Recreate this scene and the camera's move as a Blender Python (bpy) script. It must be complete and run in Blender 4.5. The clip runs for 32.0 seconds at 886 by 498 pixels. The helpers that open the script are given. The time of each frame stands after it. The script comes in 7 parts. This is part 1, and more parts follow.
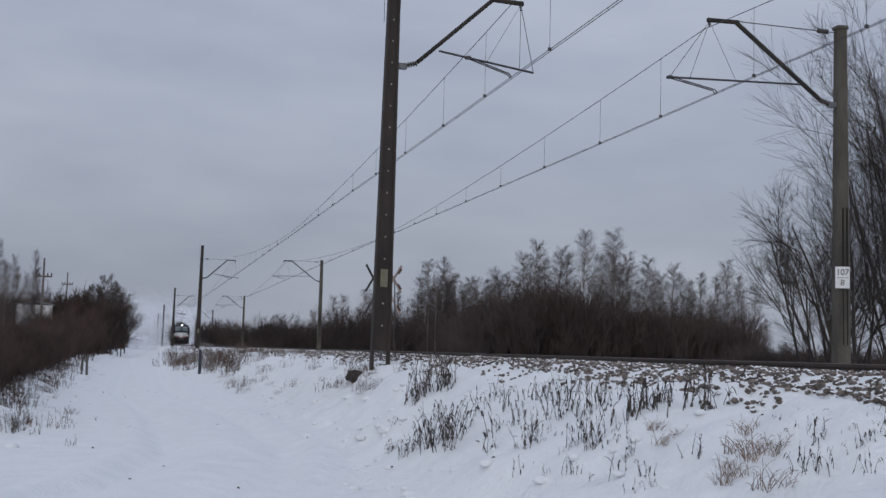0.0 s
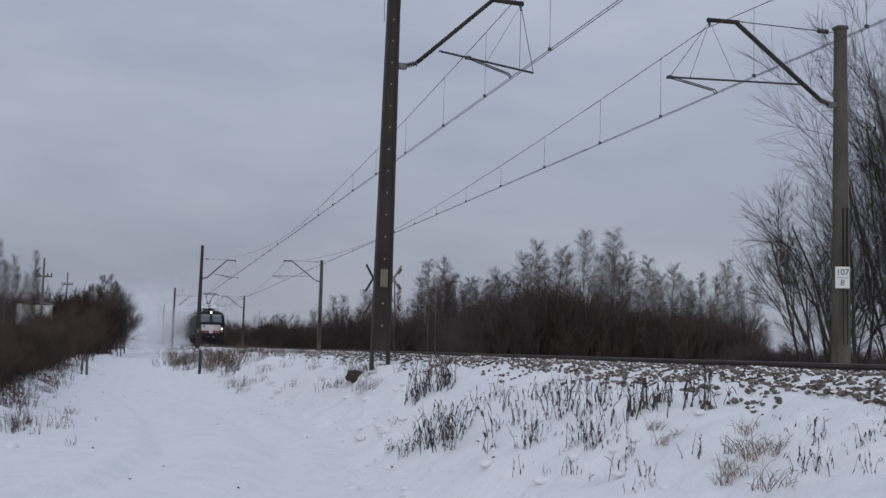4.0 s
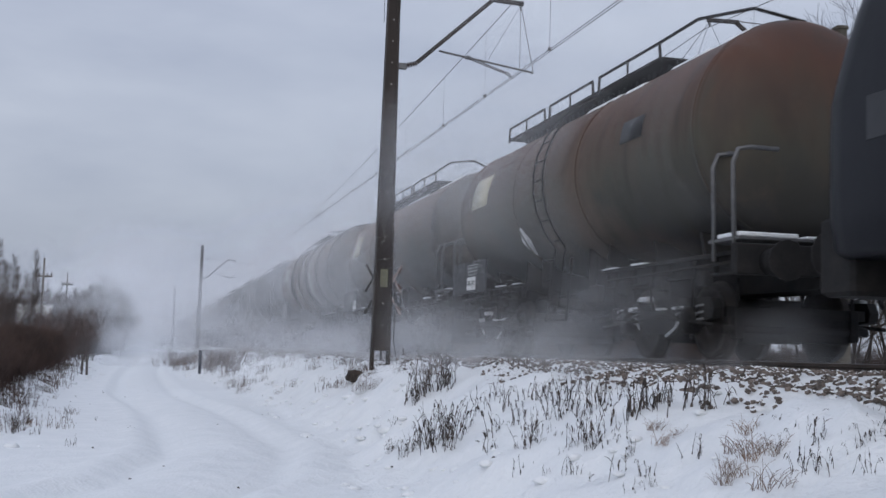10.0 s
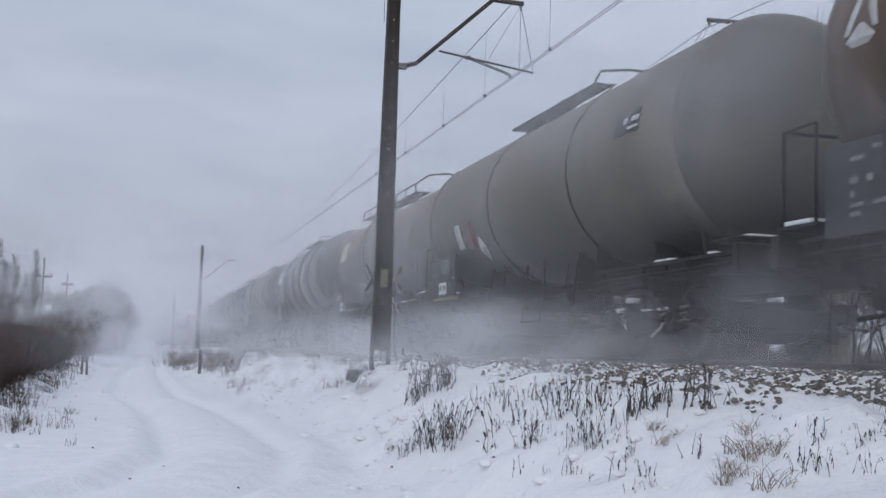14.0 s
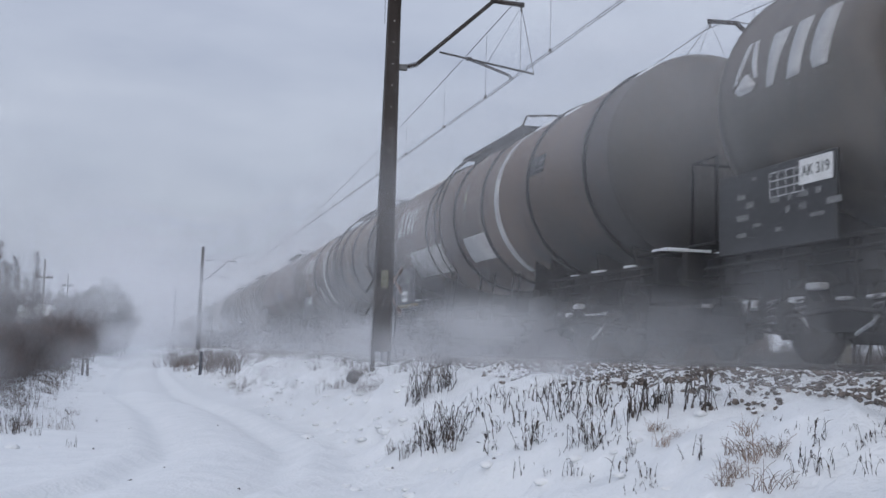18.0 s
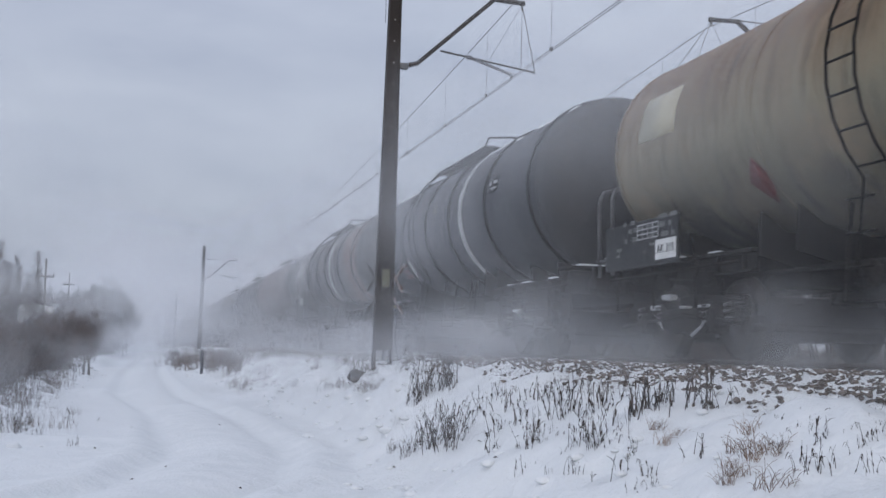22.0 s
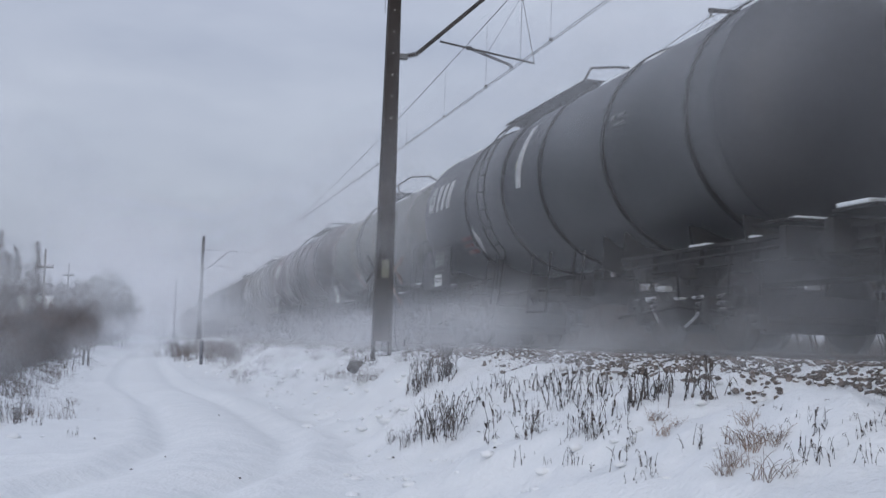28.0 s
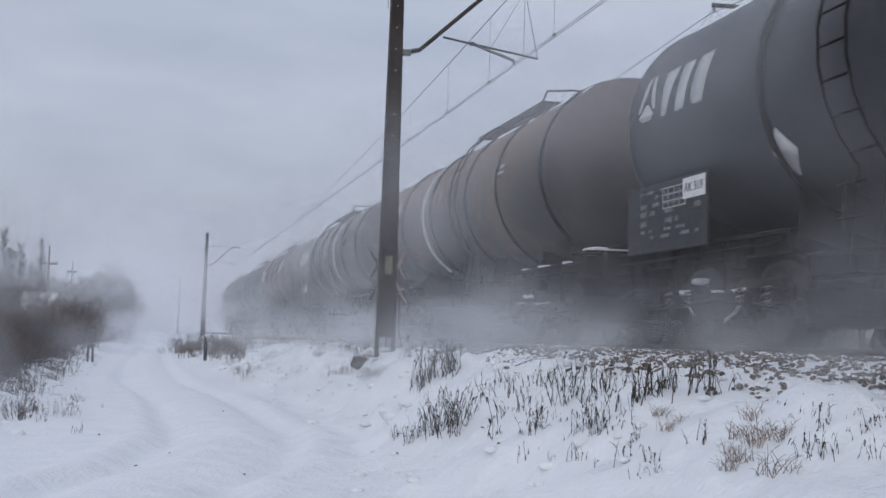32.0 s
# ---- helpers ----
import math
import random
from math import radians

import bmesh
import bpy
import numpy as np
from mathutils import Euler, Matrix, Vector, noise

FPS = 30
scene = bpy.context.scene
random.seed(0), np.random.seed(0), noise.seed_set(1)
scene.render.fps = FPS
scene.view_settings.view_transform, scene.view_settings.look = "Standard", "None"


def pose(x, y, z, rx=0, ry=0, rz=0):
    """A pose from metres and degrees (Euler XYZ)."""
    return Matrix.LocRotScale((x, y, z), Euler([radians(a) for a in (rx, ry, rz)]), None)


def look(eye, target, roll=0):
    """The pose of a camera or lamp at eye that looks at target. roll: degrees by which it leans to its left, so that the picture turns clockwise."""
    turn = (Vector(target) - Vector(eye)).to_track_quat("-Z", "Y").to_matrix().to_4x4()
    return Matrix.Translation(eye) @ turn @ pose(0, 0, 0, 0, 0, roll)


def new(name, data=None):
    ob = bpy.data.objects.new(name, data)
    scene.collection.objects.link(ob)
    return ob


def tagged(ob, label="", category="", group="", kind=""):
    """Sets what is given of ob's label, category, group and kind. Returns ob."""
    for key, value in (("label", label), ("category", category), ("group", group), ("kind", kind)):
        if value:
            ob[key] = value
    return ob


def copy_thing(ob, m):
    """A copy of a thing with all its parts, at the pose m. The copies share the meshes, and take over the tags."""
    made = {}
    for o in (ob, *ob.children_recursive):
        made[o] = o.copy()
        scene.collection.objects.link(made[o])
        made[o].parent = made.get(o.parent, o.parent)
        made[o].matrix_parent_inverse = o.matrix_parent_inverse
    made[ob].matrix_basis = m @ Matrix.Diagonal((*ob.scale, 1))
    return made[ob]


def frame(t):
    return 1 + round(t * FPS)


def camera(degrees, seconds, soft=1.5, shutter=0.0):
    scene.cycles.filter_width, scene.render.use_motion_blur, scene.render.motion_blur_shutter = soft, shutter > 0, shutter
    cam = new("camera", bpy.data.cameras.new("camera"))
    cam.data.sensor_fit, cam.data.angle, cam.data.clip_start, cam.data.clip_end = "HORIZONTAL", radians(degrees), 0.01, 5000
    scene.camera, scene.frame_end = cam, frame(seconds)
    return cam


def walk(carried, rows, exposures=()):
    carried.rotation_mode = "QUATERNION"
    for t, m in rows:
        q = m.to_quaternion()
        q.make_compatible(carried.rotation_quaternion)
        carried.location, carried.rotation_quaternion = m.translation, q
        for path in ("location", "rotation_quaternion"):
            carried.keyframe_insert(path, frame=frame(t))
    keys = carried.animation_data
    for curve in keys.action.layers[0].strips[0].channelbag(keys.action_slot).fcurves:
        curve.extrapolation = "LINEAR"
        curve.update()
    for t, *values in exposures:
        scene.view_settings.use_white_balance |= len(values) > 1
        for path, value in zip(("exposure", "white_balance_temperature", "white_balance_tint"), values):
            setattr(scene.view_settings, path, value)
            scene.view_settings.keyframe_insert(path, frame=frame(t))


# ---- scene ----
# The walk: a camera on a tripod that stands on the lane and tips a little towards the end.
LENS = 41.52
TRACK, FAR_TRACK = 7.415, 12.14
CAM_YAW, CAM_TILT, CAM_ROLL = 14.413, 5.052, 1.60
cam = camera(LENS, 32.0, soft=1.5, shutter=0.06)
scene.cycles.transparent_max_bounces = 128


def aim(right, down, lean=0.0):
    """The camera's pose, turned by small angles (degrees) from its first aim."""
    yaw, tilt = radians(CAM_YAW + right), radians(CAM_TILT - down)
    way = Vector((math.sin(yaw) * math.cos(tilt), math.cos(yaw) * math.cos(tilt), math.sin(tilt)))
    return look((0, 0, 0), way * 10, CAM_ROLL + lean)


AIMS = [(0, 0, 0, 0), (16.9, 0, 0, 0), (17.5, -0.031, 0.008, -0.021), (18.0, -0.031, -0.054, -0.006), (18.5, -0.042, -0.111, 0.005), (19.0, -0.042, -0.17, -0.021), (19.5, -0.042, -0.251, 0.06), (20.0, -0.042, -0.051, -0.025), (20.5, -0.042, -0.043, -0.021), (21.0, -0.042, -0.063, -0.055), (21.5, -0.043, -0.027, -0.041), (22.0, -0.083, 0.007, -0.066), (22.5, -0.127, 0.308, -0.117), (23.0, -0.042, 0.225, -0.049), (23.5, -0.083, 0.37, -0.057), (24.0, -0.083, 0.395, -0.083), (24.5, -0.044, 0.373, -0.073), (25.0, -0.042, 0.34, -0.001), (25.5, -0.127, 0.456, -0.14), (26.5, -0.05, 0.33, -0.06), (27.5, 0.042, 0.151, 0.014), (28.0, -0.043, 0.455, -0.029), (28.5, -0.127, 0.675, -0.135), (29.0, -0.169, 0.66, -0.148), (29.5, -0.211, 0.668, -0.092), (30.0, -0.181, 0.68, -0.166), (30.5, -0.127, 0.668, -0.115), (31.0, -0.169, 0.663, -0.111), (31.5, -0.169, 0.737, -0.257), (32.0, -0.211, 0.662, -0.135)]
walk(cam, [(t, aim(r, d, l)) for t, r, d, l in AIMS],
     [(0.0, 0.0), (8.8, 0.0), (9.6, 0.2), (10.6, 0.3), (20.0, 0.29), (32.0, 0.26)])

# ---- world and light: an even winter overcast ----
SUN_UP, SUN_TURN = 24, 205
world = bpy.data.worlds.new("overcast")
scene.world = world
world.use_nodes = True
wn, wl = world.node_tree.nodes, world.node_tree.links
wn.clear()
w_out, w_bg = wn.new("ShaderNodeOutputWorld"), wn.new("ShaderNodeBackground")
w_sky = wn.new("ShaderNodeTexSky")
w_sky.sky_type, w_sky.sun_disc = "NISHITA", False
w_sky.sun_elevation, w_sky.sun_rotation = radians(SUN_UP), radians(SUN_TURN)
w_sky.dust_density, w_sky.air_density = 3.0, 1.0
w_co = wn.new("ShaderNodeTexCoord")
w_map = wn.new("ShaderNodeMapping")
w_map.inputs["Scale"].default_value = (1.6, 1.6, 5.0)
w_n1, w_n2 = wn.new("ShaderNodeTexNoise"), wn.new("ShaderNodeTexNoise")
w_n1.inputs["Scale"].default_value, w_n1.inputs["Detail"].default_value = 1.7, 5
w_n2.inputs["Scale"].default_value, w_n2.inputs["Detail"].default_value = 4.5, 6
w_add = wn.new("ShaderNodeMath")
w_add.operation = "MULTIPLY_ADD"
w_add.inputs[1].default_value = 0.35
w_ramp = wn.new("ShaderNodeValToRGB")
w_ramp.color_ramp.elements[0].position, w_ramp.color_ramp.elements[0].color = 0.45, (0.275, 0.305, 0.387, 1)
w_ramp.color_ramp.elements[1].position, w_ramp.color_ramp.elements[1].color = 0.95, (0.40, 0.432, 0.508, 1)
w_mul = wn.new("ShaderNodeMix")
w_mul.data_type = "RGBA"
w_mul.inputs[0].default_value = 0.93
wl.new(w_co.outputs["Generated"], w_map.inputs["Vector"])
wl.new(w_map.outputs[0], w_n1.inputs["Vector"])
wl.new(w_map.outputs[0], w_n2.inputs["Vector"])
wl.new(w_n2.outputs[0], w_add.inputs[0])
wl.new(w_n1.outputs[0], w_add.inputs[2])
wl.new(w_add.outputs[0], w_ramp.inputs[0])
w_scale = wn.new("ShaderNodeVectorMath")
w_scale.operation = "SCALE"
w_scale.inputs["Scale"].default_value = 0.12
wl.new(w_sky.outputs[0], w_scale.inputs[0])
wl.new(w_scale.outputs[0], w_mul.inputs[6])
wl.new(w_ramp.outputs[0], w_mul.inputs[7])
# a clouded sky is brighter overhead than along the horizon
w_sep, w_grad, w_lift = wn.new("ShaderNodeSeparateXYZ"), wn.new("ShaderNodeMapRange"), wn.new("ShaderNodeVectorMath")
w_grad.inputs["From Min"].default_value, w_grad.inputs["From Max"].default_value = 0.0, 1.0
w_grad.inputs["To Min"].default_value, w_grad.inputs["To Max"].default_value = 0.95, 1.88
w_lift.operation = "SCALE"
wl.new(w_co.outputs["Generated"], w_sep.inputs[0])
wl.new(w_sep.outputs[2], w_grad.inputs["Value"])
wl.new(w_mul.outputs[2], w_lift.inputs[0])
wl.new(w_grad.outputs[0], w_lift.inputs["Scale"])
wl.new(w_lift.outputs[0], w_bg.inputs["Color"])
w_bg.inputs["Strength"].default_value = 1.0
wl.new(w_bg.outputs[0], w_out.inputs["Surface"])

sun = new("sun", bpy.data.lights.new("sun", "SUN"))
sun.data.energy, sun.data.angle, sun.data.color = 0.5, radians(40), (1.0, 0.97, 0.94)
_e, _r = radians(SUN_UP), radians(SUN_TURN)
sun.matrix_world = look((40 * math.sin(_r), 40 * math.cos(_r), 40 * math.tan(_e)), (0, 0, 0))


# ---- mesh helpers ----
class Geo:
    """Collects points and faces of one mesh."""

    def __init__(self):
        self.v, self.f, self.flat = [], [], []

    def add(self, vs, fs, smooth=True):
        n = len(self.v)
        self.v.extend(vs)
        self.f.extend([tuple(i + n for i in f) for f in fs])
        self.flat.extend([not smooth] * len(fs))
        return self

    def box(self, x0, x1, y0, y1, z0, z1, c=0.0):
        """A box, with its edges chamfered by c."""
        if c <= 0:
            vs = [(x, y, z) for x in (x0, x1) for y in (y0, y1) for z in (z0, z1)]
            fs = [(0, 1, 3, 2), (4, 6, 7, 5), (0, 4, 5, 1), (2, 3, 7, 6), (0, 2, 6, 4), (1, 5, 7, 3)]
            return self.add(vs, fs, False)
        rings = []
        for z, d in ((z0, c), (z0 + c, 0), (z1 - c, 0), (z1, c)):
            a0, a1, b0, b1 = x0 + d, x1 - d, y0 + d, y1 - d
            e = c
            rings.append([(a0 + e, b0, z), (a1 - e, b0, z), (a1, b0 + e, z), (a1, b1 - e, z),
                          (a1 - e, b1, z), (a0 + e, b1, z), (a0, b1 - e, z), (a0, b0 + e, z)])
        return self.loft(rings, True, True, False)

    def loft(self, rings, cap0=True, cap1=True, smooth=True, closed=True):
        n = len(rings[0])
        vs = [p for r in rings for p in r]
        fs = []
        for k in range(len(rings) - 1):
            for i in range(n if closed else n - 1):
                j = (i + 1) % n
                fs.append((k * n + i, k * n + j, (k + 1) * n + j, (k + 1) * n + i))
        m = len(self.v)
        self.add(vs, fs, smooth)
        if cap0:
            self.f.append(tuple(m + i for i in reversed(range(n))))
            self.flat.append(True)
        if cap1:
            self.f.append(tuple(m + (len(rings) - 1) * n + i for i in range(n)))
            self.flat.append(True)
        return self

    def tube(self, pts, r, n=6, r1=None, caps=True, smooth=True):
        """A round bar along the points, tapering from r to r1."""
        pts = [Vector(p) for p in pts]
        rings, side = [], None
        for i, p in enumerate(pts):
            d = (pts[min(i + 1, len(pts) - 1)] - pts[max(i - 1, 0)]).normalized()
            if side is None:
                side = d.orthogonal().normalized()
            side = (side - d * side.dot(d)).normalized()
            up = d.cross(side)
            q = r if r1 is None else r + (r1 - r) * i / (len(pts) - 1)
            rings.append([p + (side * math.cos(6.2832 * k / n) + up * math.sin(6.2832 * k / n)) * q for k in range(n)])
        return self.loft(rings, caps, caps, smooth)

    def lathe(self, o, axis, profile, n=16, cap0=True, cap1=True, smooth=True):
        """Turns the profile of (along, radius) about an axis through o."""
        o, axis = Vector(o), Vector(axis).normalized()
        side = Vector((0, 0, 1)) if abs(axis.z) < 0.9 else Vector((1, 0, 0))
        side = (side - axis * side.dot(axis)).normalized()
        up = axis.cross(side)
        rings = [[o + axis * h + (side * math.cos(6.28318 * k / n) + up * math.sin(6.28318 * k / n)) * q for k in range(n)]
                 for h, q in profile]
        return self.loft(rings, cap0, cap1, smooth)

    def slab(self, outline, axis, a0, a1):
        """A flat outline of two coordinates, pushed along x, y or z from a0 to a1."""
        def put(p, a):
            return {"x": (a, p[0], p[1]), "y": (p[0], a, p[1]), "z": (p[0], p[1], a)}[axis]
        return self.loft([[put(p, a) for p in outline] for a in (a0, a1)], True, True, False)

    def mesh(self, name):
        me = bpy.data.meshes.new(name)
        me.from_pydata([tuple(p) for p in self.v], [], self.f)
        me.polygons.foreach_set("use_smooth", [not k for k in self.flat])
        me.update()
        return me


def fix_normals(me):
    bm = bmesh.new()
    bm.from_mesh(me)
    bmesh.ops.recalc_face_normals(bm, faces=bm.faces)
    bm.to_mesh(me)
    bm.free()


def part(name, geo, material, parent, label="", at=None):
    """One mesh object under a thing or under a part."""
    me = geo.mesh(name) if isinstance(geo, Geo) else geo
    if isinstance(geo, Geo):
        if len(me.polygons) < 4000:
            fix_normals(me)
        me.materials.append(material)
    ob = new(name, me)
    ob.parent = parent
    if at is not None:
        ob.matrix_basis = at
    if label:
        ob["label"] = label
    return ob


def thing(name, label, category, group="", kind="", at=None):
    """An empty at a thing's base, which carries its parts."""
    ob = new(name)
    ob.empty_display_size = 0.2
    if at is not None:
        ob.matrix_basis = at
    return tagged(ob, label, category, group, kind)


def solid(name, geo, material, label, category, group="", kind="", at=None):
    """A thing of one mesh."""
    ob = part(name, geo, material, None, "", at)
    return tagged(ob, label, category, group, kind)


# ---- materials ----
def material(name, base, second=None, rough=0.7, metal=0.0, scale=4.0, fine=60.0, bump=0.2, spread=0.5, stretch=(1, 1, 1),
             per_object=0.0, coat=0.0, soft=0.35, spec=0.5, depth=0.02):
    """A paint, stone or metal with patches at one scale, grain at another, and a fine relief."""
    m = bpy.data.materials.new(name)
    m.use_nodes = True
    nt = m.node_tree
    n, l = nt.nodes, nt.links
    b = n["Principled BSDF"]
    b.inputs["Roughness"].default_value, b.inputs["Metallic"].default_value = rough, metal
    b.inputs["Coat Weight"].default_value, b.inputs["Specular IOR Level"].default_value = coat, spec
    second = second or tuple(c * 0.7 for c in base)
    co, mp = n.new("ShaderNodeTexCoord"), n.new("ShaderNodeMapping")
    mp.inputs["Scale"].default_value = stretch
    l.new(co.outputs["Object"], mp.inputs["Vector"])
    big, small = n.new("ShaderNodeTexNoise"), n.new("ShaderNodeTexNoise")
    big.inputs["Scale"].default_value, big.inputs["Detail"].default_value, big.inputs["Roughness"].default_value = scale, 6, 0.6
    small.inputs["Scale"].default_value, small.inputs["Detail"].default_value = fine, 4
    l.new(mp.outputs[0], big.inputs["Vector"])
    l.new(co.outputs["Object"], small.inputs["Vector"])
    sm = n.new("ShaderNodeMath")
    sm.operation = "MULTIPLY_ADD"
    sm.inputs[1].default_value = 0.35
    l.new(small.outputs[0], sm.inputs[0])
    l.new(big.outputs[0], sm.inputs[2])
    last = sm.outputs[0]
    if per_object:
        info, pm = n.new("ShaderNodeObjectInfo"), n.new("ShaderNodeMath")
        pm.operation = "MULTIPLY_ADD"
        pm.inputs[1].default_value = per_object
        l.new(info.outputs["Random"], pm.inputs[0])
        l.new(last, pm.inputs[2])
        last = pm.outputs[0]
    ramp = n.new("ShaderNodeValToRGB")
    mid = 0.675 + per_object * 0.5
    ramp.color_ramp.elements[0].position, ramp.color_ramp.elements[0].color = mid - soft * spread, (*base, 1)
    ramp.color_ramp.elements[1].position, ramp.color_ramp.elements[1].color = mid + soft * spread, (*second, 1)
    l.new(last, ramp.inputs[0])
    l.new(ramp.outputs[0], b.inputs["Base Color"])
    if bump:
        bp = n.new("ShaderNodeBump")
        bp.inputs["Strength"].default_value, bp.inputs["Distance"].default_value = bump, depth
        l.new(sm.outputs[0], bp.inputs["Height"])
        l.new(bp.outputs[0], b.inputs["Normal"])
    return m


def tank_paint(name, low, high, dark_tone=(0.035, 0.035, 0.037), rise=0.5, blotch=0.5, rough=0.6, front=(0.03, 0.03, 0.032), reach=(-4.9, -6.6), much=0.6):
    """Weathered tank paint: rust or dust on top, a darker band towards the foot, runs down the sides."""
    m = bpy.data.materials.new(name)
    m.use_nodes = True
    n, l = m.node_tree.nodes, m.node_tree.links
    b = n["Principled BSDF"]
    b.inputs["Roughness"].default_value, b.inputs["Specular IOR Level"].default_value = rough, 0.3
    co, mp, sep = n.new("ShaderNodeTexCoord"), n.new("ShaderNodeMapping"), n.new("ShaderNodeSeparateXYZ")
    mp.inputs["Scale"].default_value = (0.8, 2.2, 0.35)
    l.new(co.outputs["Object"], mp.inputs["Vector"])
    l.new(co.outputs["Object"], sep.inputs[0])
    runs, cloud, grain = n.new("ShaderNodeTexNoise"), n.new("ShaderNodeTexNoise"), n.new("ShaderNodeTexNoise")
    for node, s, d in ((runs, 2.2, 7), (cloud, 0.7, 5), (grain, 45, 3)):
        node.inputs["Scale"].default_value, node.inputs["Detail"].default_value = s, d
    l.new(mp.outputs[0], runs.inputs["Vector"])
    info, off = n.new("ShaderNodeObjectInfo"), n.new("ShaderNodeVectorMath")
    off.operation = "MULTIPLY_ADD"
    off.inputs[1].default_value = (1, 1, 1)
    spin = n.new("ShaderNodeCombineXYZ")
    wide = n.new("ShaderNodeMath")
    wide.operation = "MULTIPLY"
    wide.inputs[1].default_value = 40.0
    l.new(info.outputs["Random"], wide.inputs[0])
    l.new(wide.outputs[0], spin.inputs[1])
    l.new(co.outputs["Object"], off.inputs[0])
    l.new(spin.outputs[0], off.inputs[2])
    l.new(off.outputs[0], cloud.inputs["Vector"])
    l.new(off.outputs[0], grain.inputs["Vector"])

    def mix(fac, a, c):
        x = n.new("ShaderNodeMix")
        x.data_type = "RGBA"
        l.new(fac, x.inputs[0])
        for s, v in ((6, a), (7, c)):
            if isinstance(v, tuple):
                x.inputs[s].default_value = (*v, 1)
            else:
                l.new(v, x.inputs[s])
        return x.outputs[2]

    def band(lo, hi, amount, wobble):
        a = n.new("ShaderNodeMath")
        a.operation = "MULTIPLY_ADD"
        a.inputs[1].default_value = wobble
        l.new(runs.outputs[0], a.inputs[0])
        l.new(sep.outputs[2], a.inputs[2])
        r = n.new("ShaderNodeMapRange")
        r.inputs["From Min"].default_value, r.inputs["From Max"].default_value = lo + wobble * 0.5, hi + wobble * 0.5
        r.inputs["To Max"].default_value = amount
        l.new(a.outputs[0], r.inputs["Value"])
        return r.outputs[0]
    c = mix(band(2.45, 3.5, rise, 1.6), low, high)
    c = mix(band(2.5, 1.5, 0.85, 1.1), c, dark_tone)
    bl = n.new("ShaderNodeMapRange")
    bl.inputs["From Min"].default_value, bl.inputs["From Max"].default_value, bl.inputs["To Max"].default_value = 0.52, 0.68, blotch
    l.new(cloud.outputs[0], bl.inputs["Value"])
    c = mix(bl.outputs[0], c, tuple(0.55 * (p + q) for p, q in zip(low, high)))
    gr = n.new("ShaderNodeMapRange")
    gr.inputs["From Min"].default_value, gr.inputs["From Max"].default_value, gr.inputs["To Max"].default_value = 0.6, 0.75, 0.35
    l.new(grain.outputs[0], gr.inputs["Value"])
    c = mix(gr.outputs[0], c, dark_tone)
    # dark runs down the flanks and pale dust dried on in broad clouds
    st = n.new("ShaderNodeMapRange")
    st.inputs["From Min"].default_value, st.inputs["From Max"].default_value, st.inputs["To Max"].default_value = 0.50, 0.70, 0.65
    l.new(runs.outputs[0], st.inputs["Value"])
    c = mix(st.outputs[0], c, tuple(0.4 * p + 0.25 * q for p, q in zip(low, dark_tone)))
    dust, dr = n.new("ShaderNodeTexNoise"), n.new("ShaderNodeMapRange")
    dust.inputs["Scale"].default_value, dust.inputs["Detail"].default_value, dust.inputs["Roughness"].default_value = 0.42, 8, 0.7
    dr.inputs["From Min"].default_value, dr.inputs["From Max"].default_value, dr.inputs["To Max"].default_value = 0.50, 0.66, 0.65
    l.new(off.outputs[0], dust.inputs["Vector"])
    l.new(dust.outputs[0], dr.inputs["Value"])
    c = mix(dr.outputs[0], c, tuple(min(0.5, 0.7 * (p + q) + 0.012) for p, q in zip(low, high)))
    # rust, or soot with the front end's shade painted in, with a ragged edge
    ragged, edge = n.new("ShaderNodeMath"), n.new("ShaderNodeMapRange")
    ragged.operation = "MULTIPLY_ADD"
    ragged.inputs[1].default_value = 4.5
    l.new(cloud.outputs[0], ragged.inputs[0])
    l.new(sep.outputs[1], ragged.inputs[2])
    edge.inputs["From Min"].default_value, edge.inputs["From Max"].default_value, edge.inputs["To Max"].default_value = reach[0] + 2.25, reach[1] + 2.25, much
    l.new(ragged.outputs[0], edge.inputs["Value"])
    c = mix(edge.outputs[0], c, front)
    l.new(c, b.inputs["Base Color"])
    bp = n.new("ShaderNodeBump")
    bp.inputs["Strength"].default_value, bp.inputs["Distance"].default_value = 0.12, 0.02
    l.new(runs.outputs[0], bp.inputs["Height"])
    l.new(bp.outputs[0], b.inputs["Normal"])
    return m


def glow(name, colour, power):
    m = bpy.data.materials.new(name)
    m.use_nodes = True
    b = m.node_tree.nodes["Principled BSDF"]
    b.inputs["Base Color"].default_value = (*colour, 1)
    b.inputs["Emission Color"].default_value, b.inputs["Emission Strength"].default_value = (*colour, 1), power
    return m


SNOW = material("snow", (0.71, 0.735, 0.755), (0.81, 0.825, 0.84), 0.7, scale=2.6, fine=24, bump=0.75, spread=0.7, depth=0.07)
STONE = material("ballast_stone", (0.07, 0.058, 0.05), (0.27, 0.222, 0.195), 0.85, scale=9, fine=80, bump=0.5, per_object=0.3)
RAIL = material("rail_steel", (0.034, 0.026, 0.022), (0.065, 0.046, 0.036), 0.6, 0.4, scale=3, fine=90)
RAILTOP = material("polished_rail", (0.30, 0.30, 0.31), (0.4, 0.4, 0.41), 0.3, 0.9, scale=3, fine=90, bump=0.05)
SLEEPER = material("sleeper_concrete", (0.28, 0.27, 0.25), (0.4, 0.39, 0.37), 0.85, scale=5, per_object=0.2)
RIVET = material("rivet_head", (0.4, 0.38, 0.35), (0.2, 0.18, 0.17), 0.6, scale=9)
WILLOWBARK = material("willow_bark", (0.026, 0.021, 0.019), (0.055, 0.043, 0.036), 0.9, scale=3, fine=40, bump=0, per_object=0.25)
